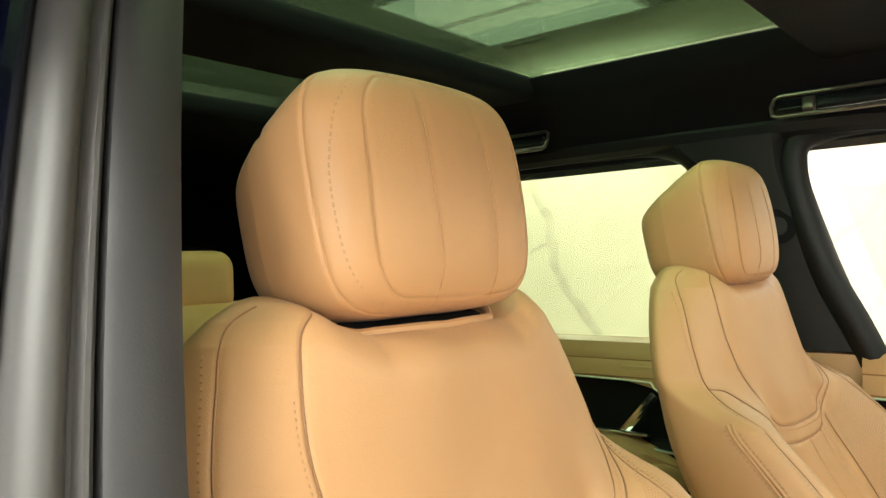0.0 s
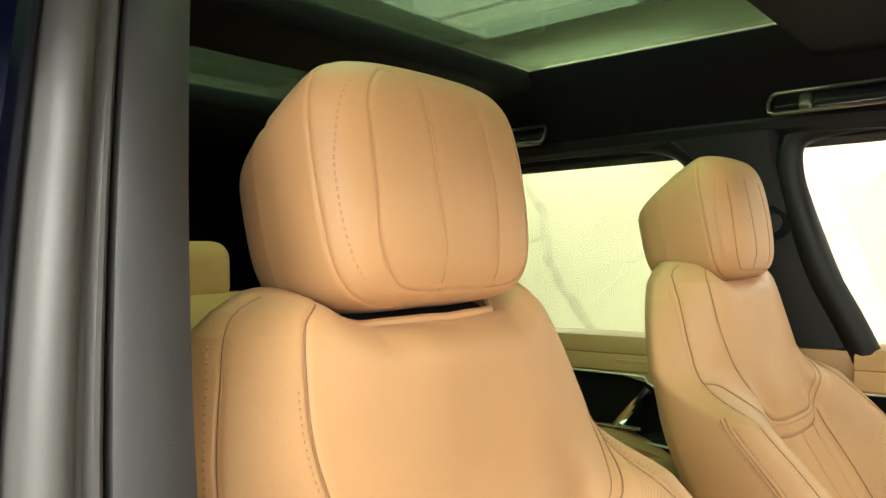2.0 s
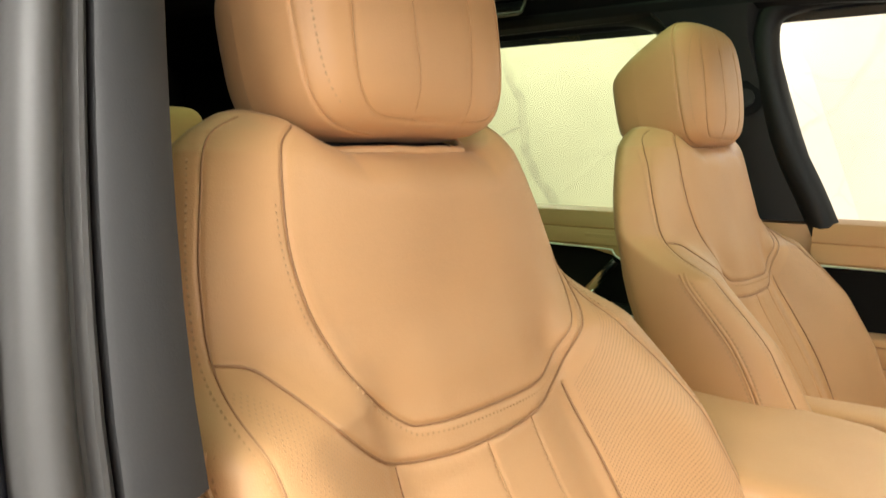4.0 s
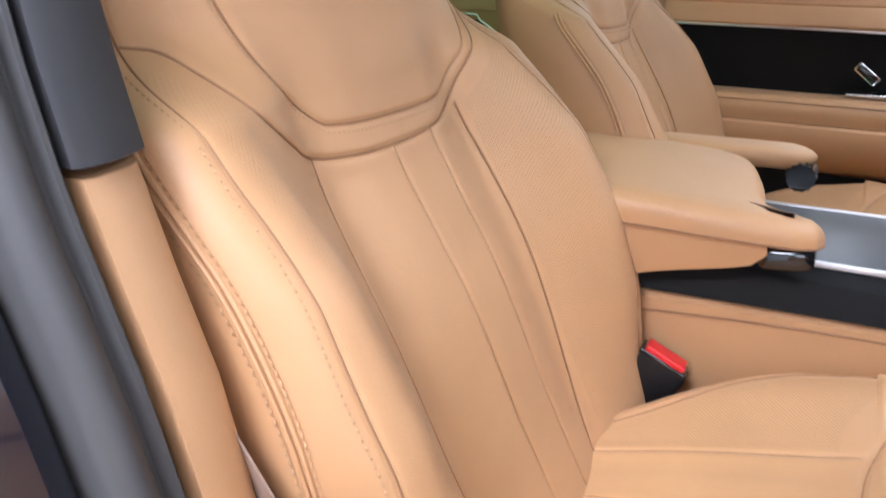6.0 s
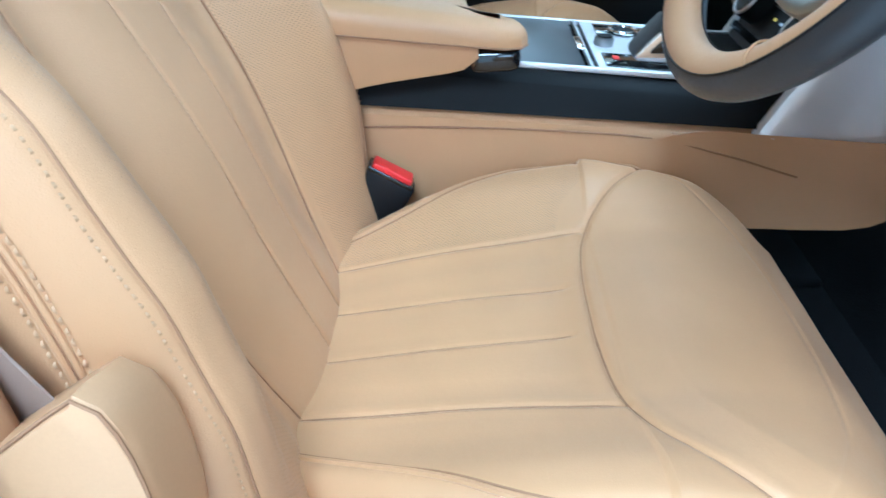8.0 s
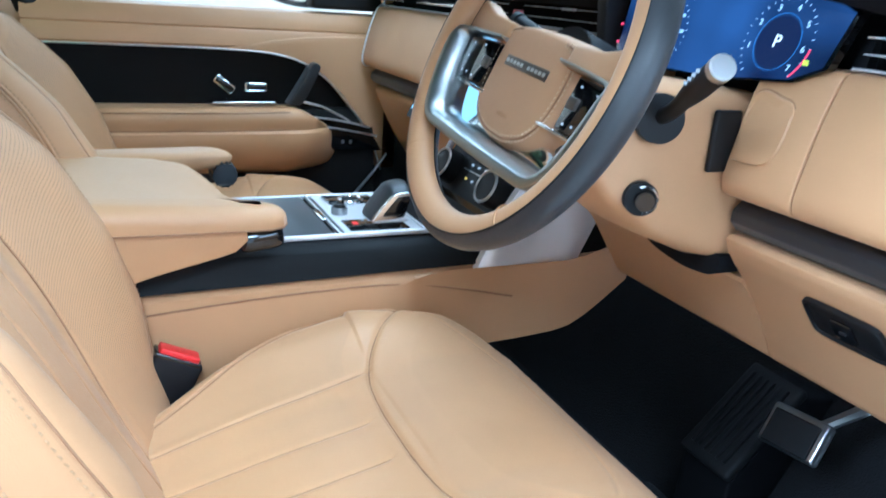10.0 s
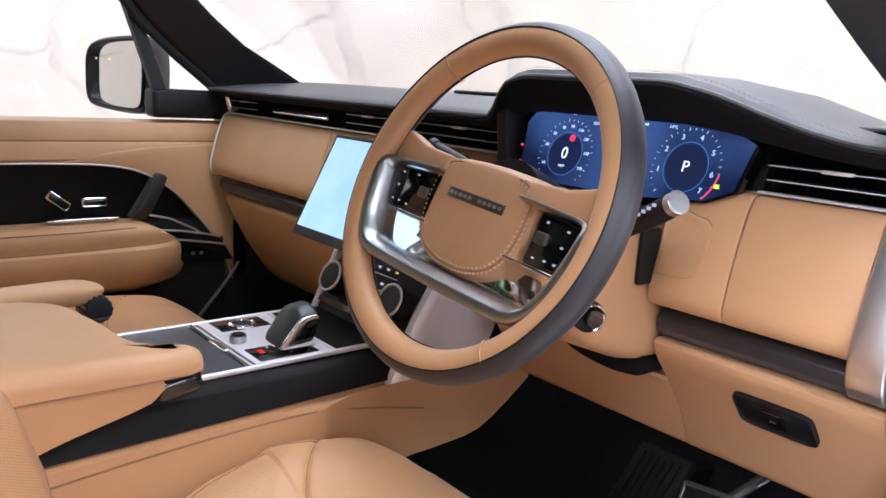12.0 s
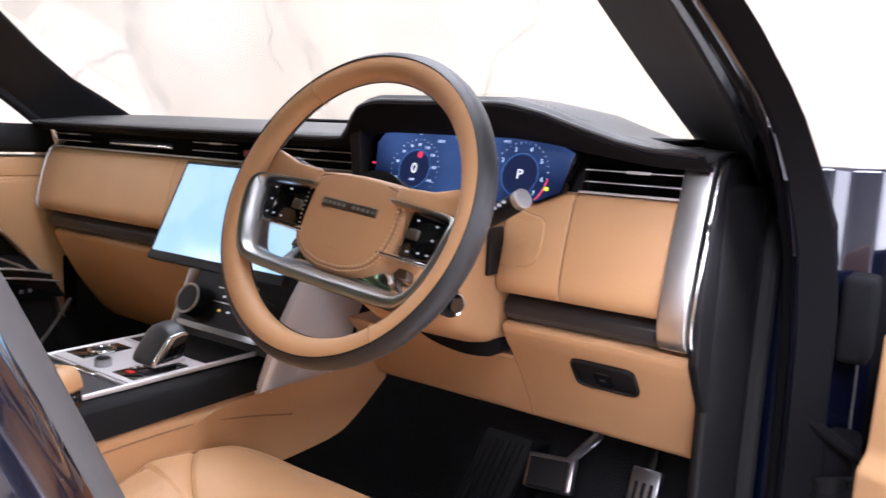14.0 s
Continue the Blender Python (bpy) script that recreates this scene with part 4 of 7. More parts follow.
LEFT_TRIM = (((0.600, 0.40, 1.545), (0.700, 0.29, 1.545)), ((0.615, 0.50, 1.468), (0.712, 0.385, 1.455)), ((0.62, 0.554, 1.42), (0.715, 0.429, 1.408)), ((0.62, 0.613, 1.366), (0.715, 0.482, 1.349)),
             ((0.622, 0.682, 1.315), (0.715, 0.539, 1.298)), ((0.63, 0.757, 1.279), (0.715, 0.595, 1.255)), ((0.645, 0.829, 1.245), (0.715, 0.655, 1.208)), ((0.665, 0.90, 1.19), (0.716, 0.74, 1.15)))
rows = []
for a, b in LEFT_TRIM:
    A, B, out, up = Vector(a) + Vector((0, -0.035, 0)), Vector(b) + Vector((0, 0.012, 0)), Vector((0.02, -0.05, 0.01)).normalized(), Vector((0.02, 0.02, 0.0))
    ring = (A, A.lerp(B, 0.15) + 0.008 * out, A.lerp(B, 0.45) + 0.022 * out, A.lerp(B, 0.72) + 0.022 * out, A.lerp(B, 0.92) + 0.010 * out, B, B + up * 0.3, A + up * 0.3)
    rows.append([(-x, y, z) for x, y, z in rounded(ring, 36)])
setting("pillar_front_left", loft(rows), M_PILLAR_SHADED, "windscreen pillar trim in the shaded pillar plastic", "pillar")
setting("door_frame_left", tube(smooth_line([(-0.722, b[1] + 0.004, b[2] - 0.004) for a, b in LEFT_TRIM], 24), 0.011, 10), M_BLACK, "black door frame beside the windscreen pillar", "trim")
for s, n in ((1, "right"),):
    trim, seal, skin, edge = [], [], [], []
    for st in STATIONS:
        A, B, C, D, E = [Vector(q) for q in st]
        out, up, back = Vector((0.02, -0.05, 0.01)).normalized(), Vector((0.02, 0.05, 0.03)), Vector((-0.016, 0.026, 0.0))
        rings = ((trim, (A, A.lerp(B, 0.15) + 0.006 * out, A.lerp(B, 0.45) + 0.016 * out, A.lerp(B, 0.72) + 0.018 * out, A.lerp(B, 0.92) + 0.010 * out, B, B + up, A + up)),
                 (seal, (B + 0.002 * out, B.lerp(C, 0.2) + 0.010 * out, B.lerp(C, 0.5) + 0.004 * out, B.lerp(C, 0.8) + 0.010 * out, C, C + up * 0.8, B + up * 0.8)),
                 (skin, (C - 0.004 * out, C.lerp(D, 0.5) - 0.006 * out, C.lerp(D, 0.82) - 0.004 * out, D + 0.003 * out, D.lerp(E, 0.10) - 0.002 * out, D.lerp(E, 0.16) + back, C + back)),
                 (edge, (D.lerp(E, 0.14) - 0.004 * out, D.lerp(E, 0.5) - 0.003 * out, D.lerp(E, 0.9) - 0.002 * out, E - 0.003 * out, E.lerp(D, 0.08) + back, D + back)))
        for store, pts in rings:
            store.append([(s * x, y, z) for x, y, z in rounded(pts, 36)])
    setting(f"pillar_front_{n}", loft(trim), M_PILLAR, "charcoal plastic windscreen pillar trim", "pillar")
    setting(f"door_seal_front_{n}", loft(seal), M_RUBBER, "black rubber door seal", "trim")
    setting(f"pillar_outer_{n}", loft(skin), M_PAINT, "dark blue glossy body pillar", "car body")
    setting(f"pillar_edge_{n}", loft(edge), M_LINING, "matt black outer edge of the windscreen pillar", "trim")
setting("windscreen", sheet([[(x * w, y + 0.05 * (1 - x * x), z) for x in np.linspace(-1, 1, 9)] for w, y, z in ((0.745, 0.97, 1.235), (0.69, 0.60, 1.42), (0.62, 0.28, 1.585))], 0.004), M_GLASS, "clear curved windscreen", "window")
setting("window_front_left", sheet([[(-0.775, 0.62, 1.14), (-0.775, 0.0, 1.14)], [(-0.72, 0.40, 1.44), (-0.73, -0.10, 1.44)], [(-0.69, 0.25, 1.56), (-0.70, -0.17, 1.56)]], 0.004), M_GLASS, "clear front door window", "window")
setting("window_rear_left", sheet([[(-0.775, -0.30, 1.13), (-0.775, -1.25, 1.13)], [(-0.70, -0.36, 1.56), (-0.70, -1.25, 1.56)]], 0.004), M_PRIVACY, "green tinted rear door window", "window")

# centre pillars
def centre_pillar(s, n):
    """Leaning pillar: inner trim, rubber seal and painted outer skin; dark above the belt line, tan below."""
    def ring(pts, z):
        u = z - 1.13
        lean = 0.5 * (u + math.sqrt(u * u + 0.008)) - 0.02
        dx, dy = 0.006 - 0.235 * lean - 0.10 * lean * lean, 0.017 - 0.40 * max(z - 1.13, -0.14) - 0.2 * min(0, z - 0.99)
        return [(s * (x + dx), y + dy, z) for x, y in pts]
    up, down = np.linspace(1.115, 1.60, 12), np.linspace(0.52, 1.109, 12)
    trim = [(0.649, -0.112), (0.653, -0.104), (0.668, -0.098), (0.690, -0.096), (0.698, -0.100), (0.700, -0.112), (0.70, -0.26), (0.68, -0.28), (0.660, -0.25), (0.652, -0.16)]
    tan = [(0.654, -0.114), (0.658, -0.107), (0.670, -0.102), (0.688, -0.101), (0.694, -0.105), (0.696, -0.116), (0.696, -0.255), (0.68, -0.272), (0.664, -0.245), (0.658, -0.16)]
    seal = [(0.699, -0.116), (0.702, -0.106), (0.708, -0.100), (0.714, -0.107), (0.719, -0.100), (0.727, -0.096), (0.735, -0.101), (0.739, -0.113), (0.738, -0.15), (0.702, -0.15)]
    skin = [(0.738, -0.128), (0.750, -0.116), (0.765, -0.118), (0.790, -0.140), (0.815, -0.20), (0.825, -0.30), (0.76, -0.32), (0.738, -0.16)]
    setting(f"pillar_centre_{n}", loft([rounded(ring(trim, z)) for z in up]), M_PILLAR, "charcoal plastic centre pillar trim", "pillar")
    setting(f"pillar_lower_{n}", loft([rounded(ring(tan, z)) for z in down]), M_TANHARD, "tan lower centre pillar trim", "pillar")
    full = np.r_[np.linspace(0.45, 1.095, 10), up]
    setting(f"door_seal_{n}", loft([rounded(ring(seal, z), 60) for z in full]), M_SEAL, "grey rubber door seal with ridges", "trim")
    setting(f"pillar_skin_{n}", loft([rounded(ring(skin, z)) for z in full]), M_PAINT, "dark blue glossy pillar skin", "car body")


centre_pillar(1, "right")


def left_pillar():
    rows = []
    for z, y0, y1, x in ((1.148, -0.235, -0.078, 0.715), (1.20, -0.245, -0.098, 0.712), (1.25, -0.255, -0.118, 0.708), (1.32, -0.275, -0.142, 0.700), (1.40, -0.30, -0.166, 0.690), (1.50, -0.34, -0.192, 0.672), (1.56, -0.40, -0.19, 0.655)):
        rows.append([(-x - 0.02, y1, z), (-x, y1 - 0.012, z), (-x + 0.004, (y0 + y1) / 2, z), (-x, y0 + 0.012, z), (-x - 0.02, y0, z), (-x - 0.09, y0 - 0.02, z), (-x - 0.09, y1 + 0.02, z)])
    setting("pillar_centre_left", loft(rows), M_PILLAR_SHADED, "charcoal plastic centre pillar trim", "pillar")
    low = [[(a, b, z) for a, b in ((-0.72, -0.07), (-0.712, -0.09), (-0.712, -0.22), (-0.72, -0.235), (-0.8, -0.235), (-0.8, -0.07))] for z in (0.5, 0.9, 1.143)]
    setting("pillar_lower_left", loft(low), M_TANHARD, "tan lower centre pillar trim", "pillar")
    frame = smooth_line([(-0.705, 0.16, 1.565), (-0.70, -0.02, 1.572), (-0.70, -0.120, 1.566), (-0.702, -0.168, 1.545), (-0.704, -0.180, 1.50), (-0.708, -0.168, 1.42), (-0.715, -0.132, 1.30), (-0.722, -0.085, 1.20), (-0.728, -0.055, 1.13)], 40)
    setting("trim_window_left", tube(frame, 0.024, 12, False, 1.2), M_BLACK, "black window frame trim", "trim")
    frame = smooth_line([(-0.70, -0.62, 1.575), (-0.70, -0.46, 1.572), (-0.70, -0.395, 1.555), (-0.70, -0.355, 1.52), (-0.704, -0.325, 1.44), (-0.712, -0.285, 1.30), (-0.725, -0.25, 1.13)], 40)
    setting("trim_window_rear", tube(frame, 0.024, 12, False, 1.2), M_BLACK, "black window frame trim", "trim")


left_pillar()
setting("trim_roof_rail_left", tube([(-0.70, 0.40, 1.465), (-0.695, 0.20, 1.555), (-0.69, -0.05, 1.575), (-0.69, -0.40, 1.58), (-0.69, -1.3, 1.57)], 0.028, 10), M_BLACK, "black window frame under the roof", "trim")
setting("trim_roof_rail_right", tube([(0.66, 0.20, 1.56), (0.66, -0.05, 1.60), (0.66, -0.40, 1.60)], 0.03, 10), M_BLACK, "black door frame under the roof", "trim")


# roof grab handles
def grab_handle(y0, y1):
    g = thing("grab_handle", "dark satin grab handle recessed in the headliner", "handle", (-0.615, (y0 + y1) / 2, 1.60), "grab handles")
    ym, half = (y0 + y1) / 2, (y1 - y0) / 2
    tilt = Matrix.Rotation(radians(-28), 3, "Y")
    outline = [(-half, 0.0), (-half * 0.97, 0.018), (-half * 0.9, 0.023), (half * 0.9, 0.023), (half * 0.97, 0.018), (half, 0), (half * 0.97, -0.018), (half * 0.9, -0.023), (-half * 0.9, -0.023), (-half * 0.97, -0.018)]
    part("bezel", tube([tuple(tilt @ Vector((0, a, b)) + Vector((-0.600, ym, 1.597))) for a, b in outline], 0.0036, 8, True), M_BRONZE, g, "bronze satin bezel")
    part("recess", rbox((-0.612, ym, 1.602), (0.012, 2 * half * 0.95, 0.040), 0.006, 3, tilt), M_GLOSS, g)
    part("grip", rbox((-0.602, ym + 0.028, 1.595), (0.014, 2 * half * 0.66, 0.022), 0.006, 3, tilt), M_BLACK, g)
    part("coat_hook", rbox((-0.600, ym - half * 0.55, 1.595), (0.014, 0.022, 0.028), 0.005, 3, tilt), M_BRONZE, g)
    return g


grab_handle(-0.185, 0.10)
grab_handle(-0.86, -0.655)
bolt_cover = thing("belt_loop", "black seat belt guide ring on the pillar trim", "belt guide", (-0.70, -0.19, 1.40))
part("ring", disc((-0.690, -0.205, 1.385), (1, 0.2, 0), 0.034, 0.010), M_LINING, bolt_cover)
part("boss", disc((-0.684, -0.205, 1.385), (1, 0.2, 0), 0.018, 0.008), M_BLACK, bolt_cover)


# ---- doors ----
def left_door(name, y0, y1, label, front):
    """Door card: tan capping, dark inlay with bright edge, tan arm rest and black lower part."""
    d = thing(name, label, "car door", (-0.76, (y0 + y1) / 2, 0.5))
    L = y1 - y0
    cap = [(-0.80, 1.150), (-0.735, 1.152), (-0.712, 1.147), (-0.700, 1.132), (-0.698, 1.112), (-0.700, 1.109), (-0.696, 1.104), (-0.692, 1.075), (-0.697, 1.068), (-0.80, 1.06)]
    part("capping", extrude(cap, y0, y1, "y"), M_TAN, d, "tan leather door capping")
    part("inlay", extrude([(-0.80, 1.075), (-0.712, 1.069), (-0.716, 0.94), (-0.80, 0.93)], y0, y1 - (0.06 if front else 0), "y"), M_TRIM, d, "dark woven inlay panel")
    if front:
        edge = [(-0.694, y0, 1.0685), (-0.694, 0.20, 1.068), (-0.694, 0.33, 1.066), (-0.692, 0.41, 1.060), (-0.690, 0.47, 1.044), (-0.686, 0.53, 1.005), (-0.684, 0.58, 0.950), (-0.682, 0.63, 0.880), (-0.682, 0.66, 0.800)]
        outline = [tuple(p) for p in smooth_line([(0.30, 1.067), (0.41, 1.060), (0.47, 1.044), (0.53, 1.005), (0.58, 0.950), (0.63, 0.880), (0.66, 0.80)], 20)]
        poly = outline + [(0.70, 0.80), (0.70, 1.10), (0.60, 1.104), (0.48, 1.098), (0.40, 1.088), (0.33, 1.074)]
        part("front_panel", extrude(poly, -0.80, -0.692, "x", 0.004), M_TANHARD, d, "tan door panel sweeping down to the dash")
    else:
        outline = [(y1 - 0.30, 1.067), (y1 - 0.22, 1.05), (y1 - 0.14, 0.99), (y1 - 0.08, 0.90), (y1 - 0.05, 0.80)]
        edge = [(-0.694, y0, 1.0685)] + [(-0.694, a, b) for a, b in outline]
        part("front_panel", extrude([(y1 - 0.30, 1.10)] + outline + [(y1, 0.80), (y1, 1.10)], -0.80, -0.694, "x", 0.004), M_TANHARD, d)
    part("bright_edge", tube(smooth_line(edge, 50), 0.0022, 8), M_SATIN, d, "thin bright trim line")
    rest0, rest1 = y0, (0.555 if front else y1 - 0.14)
    rings = []
    sec = smooth_line([(-0.72, 0.948), (-0.650, 0.950), (-0.630, 0.943), (-0.622, 0.925), (-0.625, 0.908), (-0.614, 0.899), (-0.612, 0.870), (-0.622, 0.838), (-0.65, 0.810), (-0.72, 0.797)], 30)
    for q in np.r_[np.linspace(0, 0.80, 12), np.linspace(0.82, 1.0, 14)]:
        k = max(0.0, (q - 0.80) / 0.20)
        pull, top = 1 - 0.72 * k ** 2.2, 0.953 - 0.075 * k ** 1.5
        rings.append([(-0.72 + (a + 0.72) * pull, rest0 + q * (rest1 - rest0), min(b, top + 0.12 * (b - top)) + 0.018 * k * max(0.0, (0.90 - b) / 0.1)) for a, b in sec])
    rest = part("arm_rest", loft(rings), M_TAN, d, "tan padded door arm rest")
    for a, z0 in ((-0.6275, 0.9415), (-0.6215, 0.9055)):
        y2 = rest0 + 0.80 * (rest1 - rest0)
        # dark line paints the shade of the arm rest crease
        part("crease", tube([(a, rest0 + 0.01, z0), (a, y2 - 0.10, z0), (a - 0.003, y2, z0 + 0.002)], 0.0012, 6), M_JOIN, rest, "brown line shading the crease")
    part("lower_panel", extrude([(-0.80, 0.96), (-0.70, 0.94), (-0.672, 0.80), (-0.690, 0.50), (-0.80, 0.48)], y0, y1 - 0.015, "y"), M_BLACK, d, "black lower door panel with pocket")
    part("outer_skin", rbox((-0.84, (y0 + y1) / 2, 0.82), (0.07, L, 0.62), 0.02), M_PAINT, d, "dark blue painted outer skin")
    ys = 0.342 if front else y1 - 0.30
    part("shelf_trim", rbox((-0.686, ys, 0.957), (0.035, 0.135, 0.007), 0.002), M_CHROME, d, "bright metal shelf strip")
    if front:
        for yc, zc, turn in ((0.305, 0.992, -38), (0.372, 0.987, 0)):
            rot = Matrix.Rotation(radians(turn), 3, "X")
            sw = part("switch", rbox((-0.707, yc, zc), (0.012, 0.050, 0.021), 0.005, 3, rot), M_CHROME, d, "chrome framed seat memory switch")
            part("rocker", rbox((-0.7005, yc, zc), (0.012, 0.0420, 0.0135), 0.004, 3, rot), M_GLOSS, sw)
            part("mark", rbox((-0.697, yc, zc), (0.001, 0.003, 0.004), 0.0), M_WHITE, sw)
        slab_side = rounded([(0.434, 0.955, 0), (0.452, 0.953, 0), (0.466, 0.957, 0), (0.488, 0.995, 0), (0.506, 1.034, 0), (0.502, 1.043, 0), (0.488, 1.043, 0), (0.462, 1.000, 0)], 36)
        part("pull_handle", extrude([(a, b) for a, b, _ in slab_side], -0.705, -0.664, "x", 0.004), M_BLACKLEATHER, d, "black leather pull handle")
        for a, b, zz in (((-0.672, 0.455, 0.964), (-0.668, 0.600, 0.900), 0.012), ((-0.660, 0.475, 0.930), (-0.660, 0.62, 0.905), 0.004), ((-0.660, 0.49, 0.910), (-0.660, 0.64, 0.885), 0.002)):
            a, b = Vector(a), Vector(b)
            part("bright_line", tube([a, a.lerp(b, 0.4) + Vector((0, 0, zz)), a.lerp(b, 0.75) + Vector((0, 0, zz * 0.8)), b], 0.0025, 8), M_SATIN, d)
        part("edge_line", tube([(-0.676, 0.672, 0.840), (-0.672, 0.632, 0.79), (-0.672, 0.555, 0.70)], 0.004, 8), M_STEEL, d)
        part("control_panel", extrude([(0.47, 0.935), (0.62, 0.905), (0.655, 0.85), (0.54, 0.852)], -0.72, -0.664, "x", 0.003), M_GLOSS, d, "gloss black panel with two buttons")
        for yy in (0.560, 0.578):
            part("button", rbox((-0.663, yy, 0.872), (0.003, 0.007, 0.008), 0.001), M_STEEL, d)
    else:
        for k, zc in enumerate((0.93, 0.90, 0.87, 0.85)):
            part("bright_line", tube([(-0.690, y1 - 0.45, zc + 0.012), (-0.680, y1 - 0.10, zc - 0.012)], 0.003, 8), M_SATIN, d)
        part("pull_handle", tube([(-0.69, y1 - 0.22, 1.04), (-0.672, y1 - 0.25, 1.00), (-0.69, y1 - 0.30, 0.95)], 0.011, 10), M_CHROME, d)
    return d


left_door("passenger_door", -0.072, 0.655, "closed passenger door with tan and black card", True)
left_door("rear_door", -1.25, -0.245, "closed rear door with tan and black card", False)

# sail panel, mirror
sail = thing("mirror_sail", "black triangular trim at the foot of the windscreen pillar", "trim", (-0.73, 0.57, 1.16))
part("base", rbox((-0.737, 0.60, 1.188), (0.06, 0.21, 0.060), 0.01), M_BLACK, sail)
part("post", loft([[(-0.72 + a - dz * 0.12, 0.515 - dz * 0.30 + b, 1.20 + dz) for a, b in ((-0.012, -0.012), (0.008, -0.012), (0.008, 0.014), (-0.012, 0.014))] for dz in (0, 0.1, 0.24)]), M_BLACK, sail)


def door_mirror():
    m = thing("door_mirror", "black framed door mirror with a clear glass", "mirror", (-1.02, 0.52, 1.2))
    turn = Matrix.Rotation(radians(23), 4, "Z")
    at = Matrix.Translation((-1.022, 0.522, 1.240))
    out = smooth_line([(-0.104, -0.03), (-0.098, 0.045), (-0.06, 0.072), (0.02, 0.083), (0.085, 0.082), (0.102, 0.05), (0.10, -0.04), (0.085, -0.078), (0.02, -0.083), (-0.07, -0.074), (-0.098, -0.06), (-0.104, -0.03)], 48)[:-1]

    def ring(k, y):
        return [tuple(at @ turn @ Vector((a * k, y, b * k))) for a, b in out]
    part("housing", loft([ring(0.91, 0.016), ring(0.935, -0.002), ring(1.0, -0.006), ring(1.07, 0.0), ring(1.08, 0.02), ring(0.95, 0.07), ring(0.6, 0.105)]), M_BLACK, m, "black housing")
    swing = Matrix.Rotation(radians(16), 4, "Z")
    part("mirror_glass", loft([[tuple(at @ swing @ Vector((a * 0.915, y, b * 0.915))) for a, b in out] for y in (0.000, 0.004)]), M_MIRROR, m, "silvered mirror glass")
    part("arm", tube([(-0.76, 0.62, 1.185), (-0.86, 0.60, 1.18), (-0.95, 0.58, 1.19)], 0.028, 10), M_BLACK, m)
    part("warning_mark", rbox(tuple(at @ turn @ Vector((-0.058, -0.010, 0.034))), (0.006, 0.001, 0.004), 0), glow("amber_mark", (1.0, 0.75, 0.05), 1.5), m)
    return m


door_mirror()


# open driver door with its hinge pillar
def driver_door():
    d = thing("driver_door", "opened driver door with tan card and dark frame", "car door", (0.93, 0.86, 0.5))
    turn = Matrix.Translation((0.900, 0.72, 0)) @ Matrix.Rotation(radians(66), 4, "Z")

    def at(bm):
        bmesh.ops.transform(bm, matrix=turn, verts=bm.verts)
        return bm
    part("capping", at(extrude([(0.02, 1.150), (-0.055, 1.152), (-0.075, 1.14), (-0.080, 1.075), (0.02, 1.06)], -1.05, -0.14, "y", 0.006)), M_TAN, d, "tan leather capping")
    part("card", at(extrude([(0.02, 1.06), (-0.065, 1.062), (-0.07, 0.94), (-0.085, 0.92), (-0.085, 0.80), (-0.06, 0.78), (-0.05, 0.5), (0.02, 0.5)], -1.05, -0.004, "y", 0.006)), M_TANHARD, d, "tan door card")
    part("outer_skin", at(rbox((0.045, -0.53, 0.79), (0.05, 1.04, 0.62), 0.02)), M_PAINT, d, "dark blue painted outer skin")
    part("edge_plate", at(rbox((0.015, -0.010, 0.785), (0.06, 0.03, 0.59), 0.01)), M_BLACK, d, "black front edge")
    return d


driver_door()
setting("hinge_pillar", extrude([(0.70, 0.82), (0.735, 0.795), (0.752, 0.770), (0.775, 0.765), (0.800, 0.775), (0.812, 0.80), (0.845, 0.815), (0.86, 0.85), (0.86, 1.05), (0.70, 1.05)], 0.45, 1.22, "z", 0.006), M_PAINT, "dark blue painted hinge pillar", "car body")
setting("fender_inner", extrude([(0.80, 0.86), (0.93, 0.80), (0.97, 0.84), (0.97, 1.2), (0.80, 1.2)], 0.45, 1.125, "z", 0.006), M_LINING, "black inner wing edge behind the door hinge", "car body")
setting("hinge_seal", tube(smooth_line([(0.738, 0.80, 1.19), (0.740, 0.775, 1.12), (0.740, 0.765, 1.0), (0.740, 0.760, 0.85), (0.738, 0.758, 0.5)], 30), 0.013, 10), M_RUBBER, "black rubber door seal", "trim")
setting("kick_trim_left", slab(-0.80, -0.690, 0.665, 1.06, 0.935, 1.165), M_TANHARD, "tan side trim beside the passenger dashboard", "trim")
setting("kick_carpet_left", slab(-0.80, -0.692, 0.665, 1.06, 0.44, 0.934), M_CARPET, "black carpeted side of the passenger foot well", "trim")
setting("kick_trim", extrude([(0.70, 0.66), (0.714, 0.655), (0.722, 0.700), (0.732, 0.755), (0.725, 0.79), (0.70, 0.78)], 0.50, 1.195, "z", 0.006), M_BLACK, "black end trim beside the dashboard", "trim")


def hinge():
    h = thing("hinge_assembly", "black door hinge with check strap and cable boot", "hinge", (0.93, 0.80, 0.95))
    part("upper_plate", rbox((0.842, 0.775, 1.05), (0.035, 0.06, 0.10), 0.008), M_LINING, h)
    part("lower_plate", rbox((0.842, 0.775, 0.84), (0.035, 0.06, 0.14), 0.008), M_LINING, h)
    part("strap", tube([(0.785, 0.755, 0.935), (0.82, 0.745, 0.92), (0.88, 0.71, 0.90)], 0.007, 8), M_LINING, h)
    part("bolt", disc((0.785, 0.752, 0.935), (-0.3, -1, 0), 0.010, 0.012, 12), M_STEEL, h)
    boot = part("cable_boot", tube([(0.838, 0.76, 0.86), (0.842, 0.75, 0.80), (0.85, 0.74, 0.74)], 0.022, 12), M_RUBBER, h)
    for k in range(6):
        part("rib", disc((0.838 + 0.002 * k, 0.76 - 0.004 * k, 0.86 - 0.02 * k), (0.3, -0.2, -0.9), 0.026, 0.006, 16), M_RUBBER, boot)
    return h


hinge()

